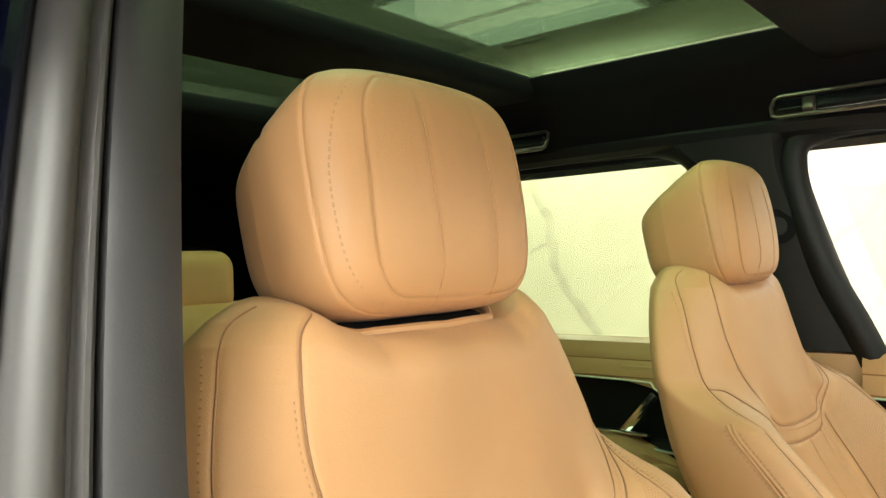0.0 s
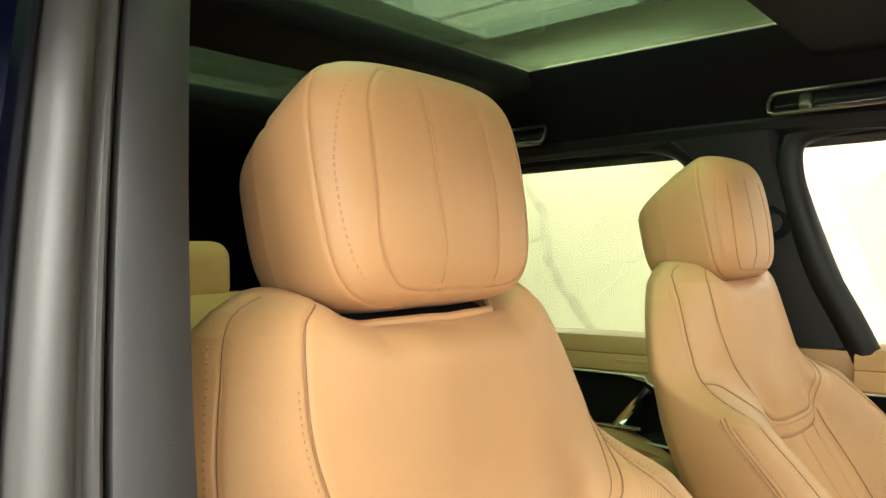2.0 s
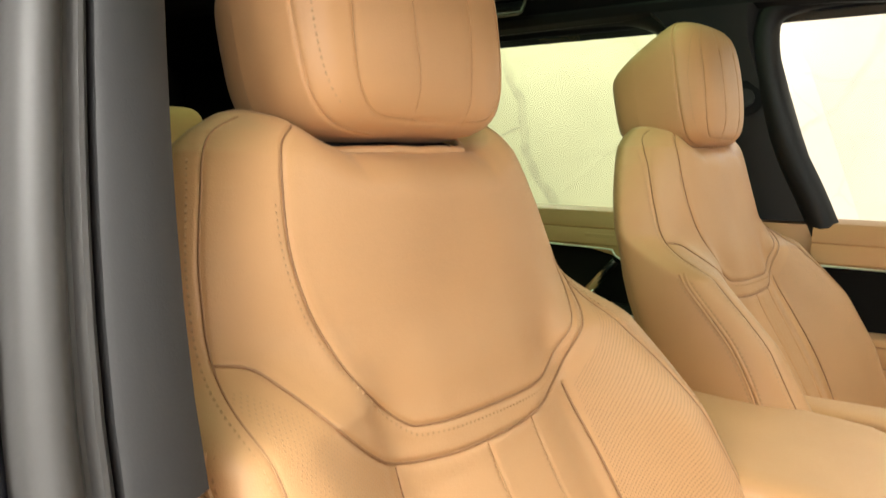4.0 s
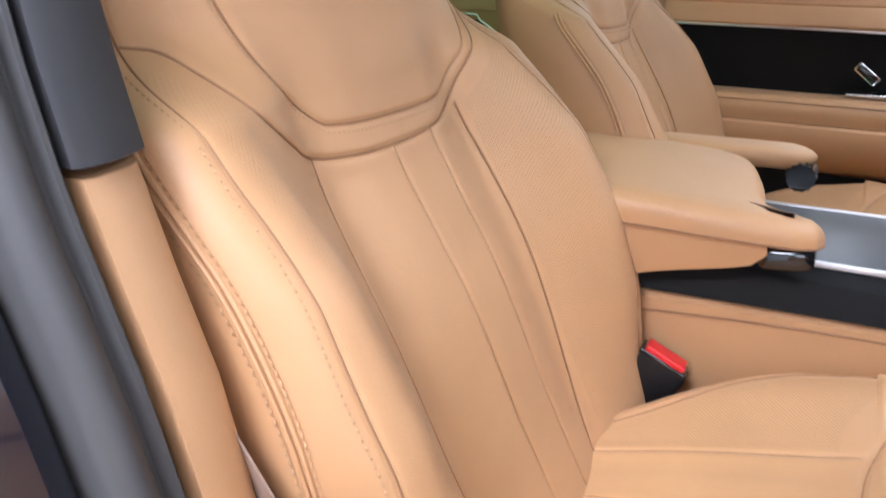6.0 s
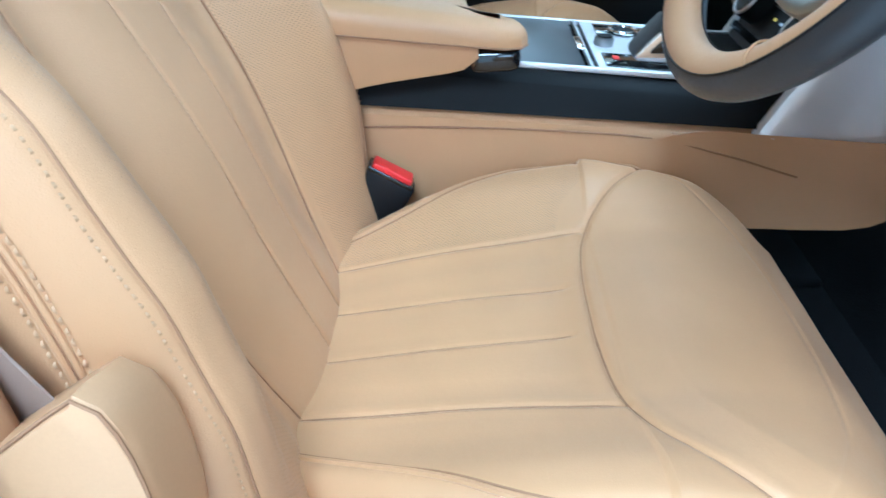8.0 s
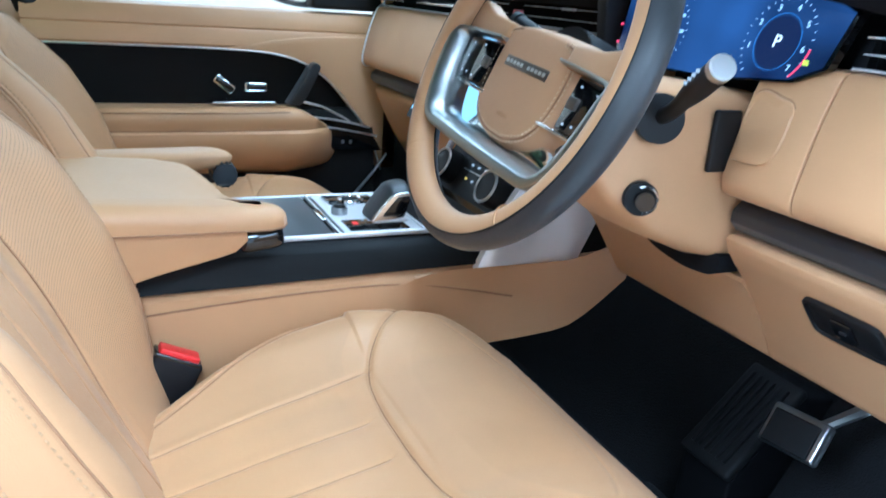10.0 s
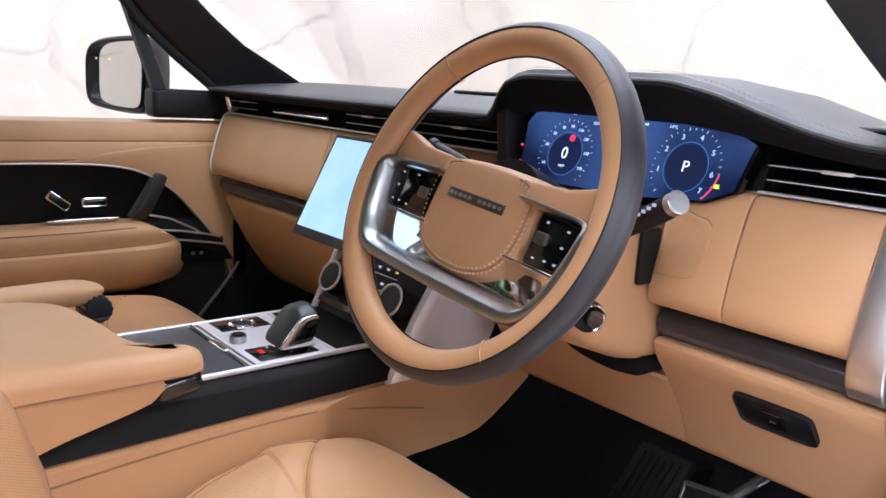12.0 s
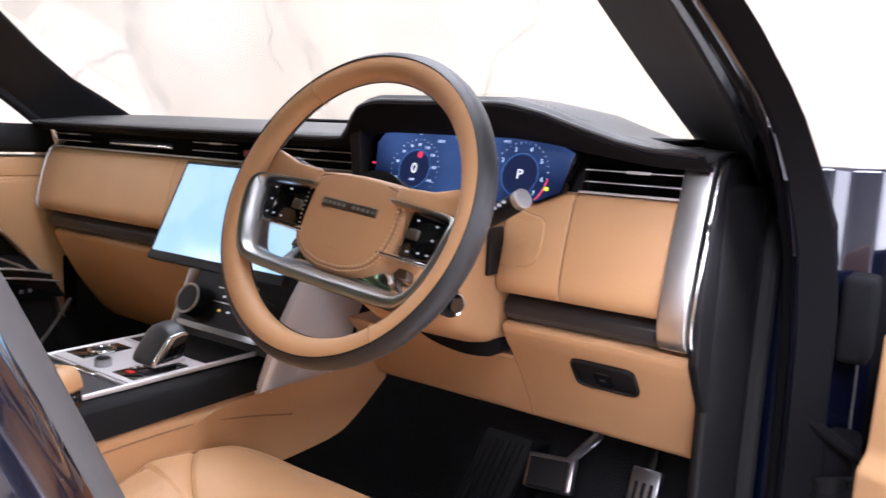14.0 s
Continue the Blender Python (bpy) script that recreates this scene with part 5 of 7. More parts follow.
# rear bench
def rear_bench():
    b = thing("rear_bench", "tan leather rear bench in shadow", "car seat", (0, -1.1, 0.45))
    part("cushion", rbox((0, -0.92, 0.70), (1.36, 0.55, 0.22), 0.06, 5), M_TAN, b)
    part("backrest", rbox((0, -1.22, 0.98), (1.36, 0.20, 0.56), 0.06, 5, Matrix.Rotation(radians(-14), 3, "X")), M_TAN, b)
    part("base", rbox((0, -0.95, 0.52), (1.3, 0.5, 0.16), 0.02), M_BLACK, b)
    for x in (-0.40, -0.07, 0.42):
        part("headrest", rbox((x, -1.24, 1.305), (0.21, 0.10, 0.14), 0.04, 5), M_TAN, b)
    return b


rear_bench()

# lower belt anchor cover, seat belt and buckle
def seat_belt():
    b = thing("seat_belt", "tan seat belt webbing beside the driver seat", "seat belt", (0.70, -0.12, 0.9))
    rows = []
    for q in np.linspace(0, 1, 12):
        rows.append([(0.662 - 0.006 * q + 0.010 * w, -0.105 + 0.145 * q + 0.05 * w - 0.024, 1.05 - 0.24 * q) for w in (0.0, 0.33, 0.67, 1.0)])
    part("webbing", sheet(rows, 0.0015), M_BELT, b)
    arch = [(a, b) for a, b, _ in rounded([(-0.060, 0.56, 0), (-0.058, 0.80, 0), (-0.050, 0.868, 0), (-0.033, 0.887, 0), (-0.008, 0.912, 0), (0.022, 0.940, 0), (0.034, 0.949, 0), (0.043, 0.942, 0), (0.053, 0.917, 0), (0.060, 0.87, 0), (0.062, 0.80, 0), (0.062, 0.56, 0)], 72)]

    def cover_ring(x, k, drop):
        return [(x, 0.002 + (y - 0.002) * k, 0.75 + (z - 0.75) * k - drop * max(0.0, (z - 0.80) / 0.15)) for y, z in arch]
    cover = part("anchor_cover", loft([cover_ring(0.640, 0.93, 0.030), cover_ring(0.646, 0.98, 0.024), cover_ring(0.655, 1.0, 0.018), cover_ring(0.690, 1.0, 0.004), cover_ring(0.699, 0.995, 0.001), cover_ring(0.702, 0.975, 0.001), cover_ring(0.703, 0.90, 0.0)]), M_TANHARD, b, "tan moulded anchor cover")
    part("cover_seam", tube([(0.7012, y, z) for y, z in ((0.002 + (y - 0.002) * 0.985, 0.75 + (z - 0.75) * 0.985) for y, z in arch[8:64])], 0.0010, 6), M_JOIN, cover, "brown line shading the seam")
    part("height_button", rbox((0.654, -0.085, 1.03), (0.010, 0.012, 0.04), 0.003), M_BLACK, b)
    return b


def buckle(xc):
    b = thing("seat_belt_buckle", "black seat belt buckle with a red button", "buckle", (xc, 0.10, 0.70), "seat belt buckles")
    rot = Matrix.Rotation(radians(-25), 3, "X")
    part("housing", rbox((xc, 0.105, 0.745), (0.026, 0.058, 0.075), 0.005, 3, rot), M_BLACK, b)
    part("release_button", rbox((xc, 0.120, 0.783), (0.022, 0.048, 0.009), 0.002, 3, rot), M_RED, b, "red release button")
    part("bright_rim", rbox((xc, 0.118, 0.779), (0.026, 0.056, 0.006), 0.002, 3, rot), M_GLOSS, b)
    part("stalk", rbox((xc, 0.085, 0.69), (0.02, 0.04, 0.08), 0.004, 3, rot), M_BLACK, b)
    return b


seat_belt()
buckle(0.142)


# ---- dashboard ----
def lettering(name, text, m, size, mat, parent, depth=0.0004):
    cu = bpy.data.curves.new(name, "FONT")
    cu.body, cu.size, cu.extrude, cu.align_x, cu.align_y = text, size, depth, "CENTER", "CENTER"
    tmp = bpy.data.objects.new(name, cu)
    scene.collection.objects.link(tmp)
    me = bpy.data.meshes.new_from_object(tmp.evaluated_get(bpy.context.evaluated_depsgraph_get()))
    bpy.data.objects.remove(tmp)
    me.transform(m)
    me.materials.clear()
    me.materials.append(mat)
    return part(name, me, None, parent)


def dash_top_height(x):
    return ease(x, [-0.70, 0.185, 0.205, 0.225, 0.26, 0.46, 0.51, 0.56, 0.60, 0.64, 0.70], [1.226, 1.226, 1.255, 1.276, 1.284, 1.283, 1.272, 1.254, 1.241, 1.232, 1.228], 0.012)


def dashboard():
    d = thing("dashboard", "tan and black leather dashboard with slim vents", "dashboard", (0, 0.8, 0.95))
    xs = np.r_[np.linspace(-0.70, 0.17, 30), np.linspace(0.18, 0.70, 70)]
    rows = []
    for y, f, lip in ((0.652, 0.55, -0.013), (0.636, 0.62, -0.012), (0.622, 0.80, -0.008), (0.614, 0.93, -0.003), (0.622, 1.0, 0.002), (0.66, 1.0, 0.006), (0.72, 0.92, 0.014), (0.80, 0.75, 0.021), (0.90, 0.4, 0.024), (1.02, 0.1, 0.012)):
        top = dash_top_height(xs)
        hood = np.clip((top - 1.226) / 0.06, 0, 1)
        flat = 1 - 0.8 * np.clip((xs - 0.52) / 0.07, 0, 1) * (lip > 0)
        z = 1.226 + (top - 1.226) * f + flat * lip * (1 + 0.3 * hood * (lip < 0) - 0.45 * hood * (lip > 0))
        yy = y - 0.02 * hood * (y < 0.67)  # lip of the hood stands over the instrument screen
        rows.append(np.stack([xs, yy, z], 1))
    part("top_pad", sheet(rows[3:], 0.010), M_BLACKLEATHER, d, "black leather dashboard top with a hood")
    # hood underside split off in duller black to carry its recess shade
    part("hood_face", sheet(rows[:4], 0.006), M_LINING, d, "underside of the hood, its recess shade in dull black")
    edge = rows[3]
    part("hood_edge", tube(edge[::2] + [0, -0.001, 0.0005], 0.0034, 8), M_BLACKLEATHER, d, "rolled leather edge")
    sx = np.linspace(0.235, 0.68, 90)
    line = np.stack([sx, 0.625 - 0.02 * np.clip((dash_top_height(sx) - 1.226) / 0.06, 0, 1), dash_top_height(sx) + 0.0035], 1)
    stitches("stitching", line, (0, -0.3, 1), d, 0.006, 0.004, 0.0006, M_BLACK)
    # hood walls round the instrument screen
    part("hood_wall_left", extrude([(0.62, 1.14), (0.61, 1.23), (0.62, 1.262), (0.80, 1.25), (0.80, 1.14)], 0.196, 0.216, "x", 0.004), M_BLACK, d)
    part("hood_back", extrude([(0.66, 1.14), (0.69, 1.262), (0.75, 1.255), (0.72, 1.14)], 0.216, 0.535, "x"), M_BLACK, d)
    # vent band: black recess, bright line, slats
    part("vent_band", extrude([(0.675, 1.174), (0.675, 1.222), (0.78, 1.222), (0.78, 1.174)], -0.675, 0.205, "x"), M_LINING, d, "black vent recess")
    part("vent_band", extrude([(0.675, 1.174), (0.675, 1.225), (0.78, 1.225), (0.78, 1.174)], 0.54, 0.69, "x"), M_LINING, d, "black vent recess")
    for x0, x1 in ((-0.672, 0.205), (0.545, 0.668)):
        part("bright_line", rbox(((x0 + x1) / 2, 0.643, 1.1755), (x1 - x0, 0.010, 0.0024), 0.0008), M_SILVER, d, "thin satin metal line")
    for x0, x1 in ((-0.66, -0.535), (-0.205, -0.085), (-0.035, 0.195), (0.55, 0.672)):
        for zc in (1.188, 1.202):
            part("vent_slat", rbox(((x0 + x1) / 2, 0.655, zc), (x1 - x0, 0.024, 0.0018), 0.0006), M_LINING, d)
            part("slat_edge", rbox(((x0 + x1) / 2, 0.6435, zc + 0.0002), (x1 - x0, 0.0014, 0.0012), 0.0005), M_LINE, d, "bright slat edge")
        xm = x0 + (x1 - x0) * 0.55
        part("vent_tab", rbox((xm, 0.6415, 1.2022), (0.028, 0.008, 0.0034), 0.0012), M_SILVER, d, "bright vent tab")
    part("vent_strip", rbox((-0.36, 0.643, 1.193), (0.20, 0.005, 0.012), 0.002, 3, Matrix.Rotation(radians(-32), 3, "X")), M_CHROME, d, "mirror bright strip between vents")
    part("hazard_switch", rbox((-0.060, 0.648, 1.190), (0.022, 0.008, 0.010), 0.002), M_RED, d)
    # tan pads
    pad = smooth_line([(0.66, 1.1725), (0.640, 1.172), (0.632, 1.166), (0.618, 1.13), (0.606, 1.085), (0.602, 1.060), (0.606, 1.047), (0.616, 1.043), (0.66, 1.043)], 36).tolist() + [[0.75, 1.043], [0.75, 1.17]]
    part("pad", extrude(pad, -0.668, -0.232, "x", 0.003), M_TAN, d, "tan leather pad before the passenger")
    part("pad", extrude(pad, -0.2305, -0.10, "x", 0.002), M_TAN, d)
    part("pad", extrude(pad, 0.5455, 0.668, "x", 0.002), M_TAN, d, "tan leather pad beside the wheel")
    part("pad", extrude(pad, 0.458, 0.544, "x", 0.002), M_TAN, d)
    part("pad", extrude([(a + 0.02, b) for a, b in pad], -0.099, 0.300, "x"), M_TAN, d)
    # solid black box that paints in the shade of the column gap
    part("column_gap_shade", rbox((0.382, 0.70, 1.07), (0.164, 0.06, 0.21), 0.004), M_LINING, d, "black block for the shaded gap round the column")
    rim = rounded([(0.464, 1.080, 0), (0.490, 1.080, 0), (0.506, 1.084, 0), (0.514, 1.098, 0), (0.515, 1.125, 0), (0.511, 1.138, 0), (0.498, 1.143, 0), (0.464, 1.143, 0)], 48)
    part("column_cover", loft([[(0.47 + (a - 0.47) * k, 0.6035 + (b - 1.066) * 0.262 - up, 1.104 + (b - 1.104) * k) for a, b, _ in rim] for k, up in ((1.0, -0.012), (1.0, 0.0005), (0.985, 0.003), (0.95, 0.0042), (0.6, 0.0046))]), M_TAN, d, "small tan padded cover")
    part("seam", tube([(a, 0.6028 + (b - 1.066) * 0.262, b) for a, b, _ in rim], 0.0013, 6, True), M_JOIN, d, "brown line shading the seam")
    for x0, x1 in ((-0.668, -0.12), (0.460, 0.668)):
        part("black_strip", extrude([(0.650, 1.046), (0.636, 1.040), (0.622, 1.028), (0.622, 1.016), (0.632, 1.006), (0.66, 1.002), (0.72, 1.002), (0.72, 1.046)], x0, x1, "x", 0.002), M_BLACKLEATHER, d, "black leather strip in the recess")
    # lower dash: driver knee panel and glove box
    low = smooth_line([(0.68, 1.0035), (0.628, 1.003), (0.622, 0.996), (0.632, 0.978), (0.652, 0.955), (0.676, 0.925), (0.706, 0.880), (0.722, 0.852), (0.735, 0.845)], 30).tolist() + [[0.80, 0.88], [0.82, 1.0]]
    part("knee_panel", extrude(low, 0.4600, 0.700, "x", 0.0015), M_TANHARD, d, "tan knee panel under the wheel")
    low2 = smooth_line([(0.70, 0.952), (0.664, 0.951), (0.656, 0.948), (0.664, 0.939), (0.676, 0.925), (0.706, 0.880), (0.722, 0.852), (0.735, 0.845)], 30).tolist() + [[0.80, 0.86], [0.82, 0.95]]
    part("knee_panel", extrude(low2, 0.165, 0.4598, "x"), M_TANHARD, d)
    glove = smooth_line([(0.70, 1.0015), (0.635, 1.001), (0.632, 0.99), (0.655, 0.94), (0.69, 0.88), (0.735, 0.82), (0.77, 0.79)], 26).tolist() + [[0.85, 0.80], [0.85, 1.0]]
    part("glove_box", extrude(glove, -0.66, -0.14, "x", 0.004), M_TANHARD, d, "tan glove box lid")
    tilt = Matrix.Translation((0.591, 0.6530, 0.9510)) @ Matrix.Rotation(radians(40), 4, "X")

    def plaque(w, h, steps):
        """A round-cornered plate on the slope of the knee panel, ring by ring of (scale inset, lift)."""
        rings = []
        for inset, lift in steps:
            hx, hz = w / 2 - inset, h / 2 - inset
            rings.append([tuple(tilt @ Vector((hx * math.copysign(abs(math.cos(t)) ** 0.30, math.cos(t)), -lift, hz * math.copysign(abs(math.sin(t)) ** 0.30, math.sin(t))))) for t in np.linspace(0, 2 * math.pi, 48, endpoint=False)])
        return loft(rings)
    obd = part("switch_panel", plaque(0.084, 0.052, ((0.0, -0.010), (0.0, 0.0030), (0.0012, 0.0042), (0.0026, 0.0042), (0.0040, 0.0018), (0.0060, 0.0016), (0.0085, 0.0030), (0.018, 0.0034))), M_BLACK, d, "black plastic switch panel with a raised rim")
    part("button", plaque(0.024, 0.028, ((0.0, 0.0), (0.0, 0.0046), (0.0010, 0.0054), (0.006, 0.0054))), M_GLOSS, obd)
    part("mark", plaque(0.007, 0.003, ((0.0, 0.0050), (0.0, 0.0060), (0.0006, 0.0061))), M_STEEL, obd)
    # satin end cap with a bright edge
    cap_profile = smooth_line([(0.70, 1.228), (0.655, 1.222), (0.640, 1.200), (0.628, 1.165), (0.612, 1.12), (0.598, 1.075), (0.594, 1.045), (0.600, 1.022), (0.612, 1.011)], 30).tolist() + [[0.70, 1.008]]
    part("end_cap", extrude(cap_profile, 0.669, 0.702, "x", 0.003), M_SATIN, d, "satin aluminium dashboard end cap")
    part("end_line", tube([(0.708, a, b) for a, b in cap_profile[1:-1]], 0.0022, 8), M_CHROME, d, "polished edge line")
    part("end_panel", extrude([(0.66, 1.225), (0.62, 1.15), (0.605, 1.06), (0.61, 1.0), (0.66, 0.93), (0.73, 0.87), (0.79, 0.87), (0.79, 1.225)], 0.7025, 0.714, "x", 0.003), M_BLACK, d, "black end panel")
    part("end_line", tube([(-0.6695, a - 0.0008, b) for a, b in pad[1:34]], 0.0022, 8), M_SILVER, d, "satin edge line")
    part("vent_end", rbox((-0.668, 0.652, 1.200), (0.016, 0.034, 0.044), 0.007, 3, Matrix.Rotation(radians(18), 3, "X")), M_CHROME, d, "bright corner beside the vent")
    oval = rounded([(0.612 + 0.043 * math.copysign(abs(math.cos(t)) ** 0.5, math.cos(t)), 0.742 + 0.019 * math.copysign(abs(math.sin(t)) ** 0.8, math.sin(t)), 1.2408) for t in np.linspace(0, 2 * math.pi, 24, endpoint=False)], 60)
    sp = part("demister_vent", tube(oval, 0.0034, 8, True), M_BLACK, d, "oval black demister vent")
    part("slot", extrude([(x, y) for x, y, _ in oval], 1.2350, 1.2404, "z"), M_LINING, sp)
    for k in range(3):
        part("slat", rbox((0.612, 0.7345 + 0.0075 * k, 1.2420), (0.070 - 0.008 * abs(k - 1), 0.0024, 0.0030), 0.0008), M_BLACK, sp)
    part("top_panel", rbox((0.02, 0.86, 1.251), (0.30, 0.09, 0.006), 0.003), M_BLACK, d, "flush black speaker panel")
    return d


dashboard()


# ---- instrument screen ----
def cluster_at(x, z, lift=0.0):
    return (x, 0.635 + (z - 1.2) * 0.3 - lift, z)


def instrument_screen():
    c = thing("instrument_screen", "lit dark blue digital instrument screen with two dials", "screen", (0.38, 0.65, 1.15))
    shape = [(0.222, 1.222), (0.232, 1.237), (0.275, 1.241), (0.49, 1.243), (0.541, 1.222), (0.531, 1.172), (0.500, 1.158), (0.40, 1.149), (0.25, 1.150), (0.230, 1.165)]
    face = [(a * 0.97 + 0.381 * 0.03, b * 0.95 + 1.197 * 0.05) for a, b in shape]
    def slab_of(sh, l0, l1):
        return loft([[cluster_at(a, b, l0) for a, b in sh], [cluster_at(a, b, l1) for a, b in sh]])
    part("bezel", slab_of(shape, -0.010, 0.0), M_GLOSS, c, "gloss black bezel")
    m, n, l, p = nodes_of("blue_display")
    tc, vor, ramp = n.new("ShaderNodeTexCoord"), n.new("ShaderNodeTexNoise"), n.new("ShaderNodeValToRGB")
    vor.inputs["Scale"].default_value = 7.0
    ramp.color_ramp.elements[0].color, ramp.color_ramp.elements[1].color = (0.007, 0.012, 0.036, 1), (0.050, 0.095, 0.225, 1)
    ramp.color_ramp.elements[0].position, ramp.color_ramp.elements[1].position = 0.45, 0.72
    l.new(tc.outputs["Object"], vor.inputs["Vector"])
    l.new(vor.outputs["Fac"], ramp.inputs["Fac"])
    l.new(ramp.outputs["Color"], p.inputs["Emission Color"])
    p.inputs["Emission Strength"].default_value = 1.0
    p.inputs["Base Color"].default_value, p.inputs["Roughness"].default_value = (0.004, 0.006, 0.02, 1), 0.12
    part("display", slab_of(face, 0.0002, 0.0012), m, c, "glowing dark blue display")
    pale, dim = glow("pale_blue_print", (0.62, 0.78, 1.0), 0.9), glow("mid_blue_print", (0.10, 0.25, 0.6), 0.8)
    dark = glow("deep_blue_disc", (0.014, 0.020, 0.055), 1.0)
    amber, redp, green = glow("yellow_green_print", (0.7, 0.8, 0.05), 1.2), glow("red_print", (0.9, 0.05, 0.12), 1.0), glow("green_print", (0.1, 0.8, 0.3), 0.8)
    face_m = Matrix(((1, 0, 0), (0, 0.287, -0.958), (0, 0.958, 0.287))).to_4x4()

    def put(x, z, lift=0.0022):
        return Matrix.Translation(cluster_at(x, z, lift)) @ face_m
    for cx, cz, r in ((0.301, 1.188, 0.036), (0.467, 1.191, 0.036)):
        dial = part("dial", disc(cluster_at(cx, cz, 0.0014), (0, -0.958, 0.287), r * 0.68, 0.0006, 40, 0), dark, c, "deep blue dial centre")
        for k in range(27):
            a = radians(225 - k * 10.4)
            mm = put(cx + r * 1.10 * math.cos(a), cz + r * 1.10 * math.sin(a)) @ Matrix.Rotation(a, 4, "Z")
            bm = rbox((0, 0, 0), (0.0034 if k % 3 == 0 else 0.0018, 0.0005, 0.0004), 0)
            bmesh.ops.transform(bm, matrix=mm, verts=bm.verts)
            part("tick", bm, pale, dial)
        ring = [tuple(put(cx + r * 0.72 * math.cos(a), cz + r * 0.72 * math.sin(a)).translation) for a in np.linspace(0, 2 * math.pi, 48, endpoint=False)]
        part("ring", tube(ring, 0.0003, 6, True), dim, dial)
        if cx < 0.35:
            for t, deg in (("10", 205), ("30", 165), ("50", 137), ("70", 112), ("90", 88), ("110", 62), ("130", 36), ("150", 5), ("170", -28)):
                a = radians(deg)
                lettering("number", t, put(cx + r * 0.90 * math.cos(a), cz + r * 0.90 * math.sin(a)), 0.0054, pale, dial)
            lettering("number", "0", put(cx, cz), 0.020, glow("white_figure", (1, 1, 1), 1.0), dial)
            lettering("number", "mph", put(cx, cz - 0.014), 0.005, pale, dial)
            part("lamp", disc(cluster_at(cx + 0.006, cz + 0.019, 0.0026), (0, -0.958, 0.287), 0.0045, 0.0005, 20, 0), redp, dial)
        else:
            for t, deg in (("1", 190), ("2", 150), ("3", 112), ("4", 72), ("5", 32), ("6", -8), ("7", -42)):
                a = radians(deg)
                lettering("number", t, put(cx + r * 0.90 * math.cos(a), cz + r * 0.90 * math.sin(a)), 0.0082, pale, dial)
            lettering("number", "P", put(cx, cz), 0.017, glow("white_letter", (1, 1, 1), 1.0), dial)
            arc = [tuple(put(cx + r * 1.12 * math.cos(radians(q)), cz + r * 1.12 * math.sin(radians(q))).translation) for q in range(-45, 0, 5)]
            part("red_arc", tube(arc, 0.0009, 6), redp, dial)
    lettering("number", "14°C", put(0.440, 1.2305), 0.0050, pale, c)
    lettering("number", "15:24", put(0.337, 1.2265), 0.0052, pale, c)
    part("engine_symbol", rbox(cluster_at(0.508, 1.176, 0.0022), (0.006, 0.0006, 0.0045), 0.0006), amber, c)
    for x, z, mm in ((0.352, 1.2375, redp), (0.362, 1.233, green), (0.38, 1.232, pale), (0.405, 1.231, pale), (0.228, 1.192, redp), (0.232, 1.172, redp), (0.416, 1.168, pale), (0.30, 1.236, pale)):
        part("symbol", rbox(cluster_at(x, z, 0.0022), (0.005, 0.0006, 0.0028), 0.0002), mm, c)
    return c


instrument_screen()


# ---- touch screen ----
def touch_screen():
    s = thing("touch_screen", "lit pale blue touch screen standing off the dashboard", "screen", (0.03, 0.56, 1.08))
    def at(x, h, lift):
        t = h
        return (x, 0.505 + 0.070 * t - lift * 0.89, 1.033 + 0.138 * t + lift * 0.45)
    def plate(x0, x1, h0, h1, l0, l1):
        return loft([[at(x0, h0, q), at(x1, h0, q), at(x1, h1, q), at(x0, h1, q)] for q in (l0, l1)])
    part("housing", plate(-0.126, 0.182, -0.075, 1.02, -0.012, 0.0), M_BLACK, s, "black housing")
    m, n, l, p = nodes_of("pale_blue_display")
    tc, no, ramp = n.new("ShaderNodeTexCoord"), n.new("ShaderNodeTexNoise"), n.new("ShaderNodeValToRGB")
    no.inputs["Scale"].default_value, no.inputs["Detail"].default_value = 9, 3
    ramp.color_ramp.elements[0].color, ramp.color_ramp.elements[1].color = (0.43, 0.70, 0.86, 1), (0.52, 0.76, 0.90, 1)
    ramp.color_ramp.elements[0].position, ramp.color_ramp.elements[1].position = 0.42, 0.55
    l.new(tc.outputs["Object"], no.inputs["Vector"])
    l.new(no.outputs["Fac"], ramp.inputs["Fac"])
    l.new(ramp.outputs["Color"], p.inputs["Emission Color"])
    p.inputs["Emission Strength"].default_value = 0.95
    p.inputs["Base Color"].default_value, p.inputs["Roughness"].default_value = (0.02, 0.03, 0.04, 1), 0.1
    part("display", plate(-0.120, 0.176, 0.015, 0.985, 0.0004, 0.0012), m, s, "glowing pale blue map display")
    return s


touch_screen()


# ---- steering wheel ----
WT = radians(23)
WHEEL = Matrix.Translation((0.376, 0.415, 1.155)) @ Matrix(((1, 0, 0), (0, math.sin(WT), -math.cos(WT)), (0, math.cos(WT), math.sin(WT)))).to_4x4() @ Matrix.Rotation(radians(-5.5), 4, "Z")


def on_wheel(bm):
    bmesh.ops.transform(bm, matrix=WHEEL, verts=bm.verts)
    return bm


def plate(pts, z0, z1, r=0.002, seg=3):
    return on_wheel(extrude(pts, z0, z1, "z", r, seg))


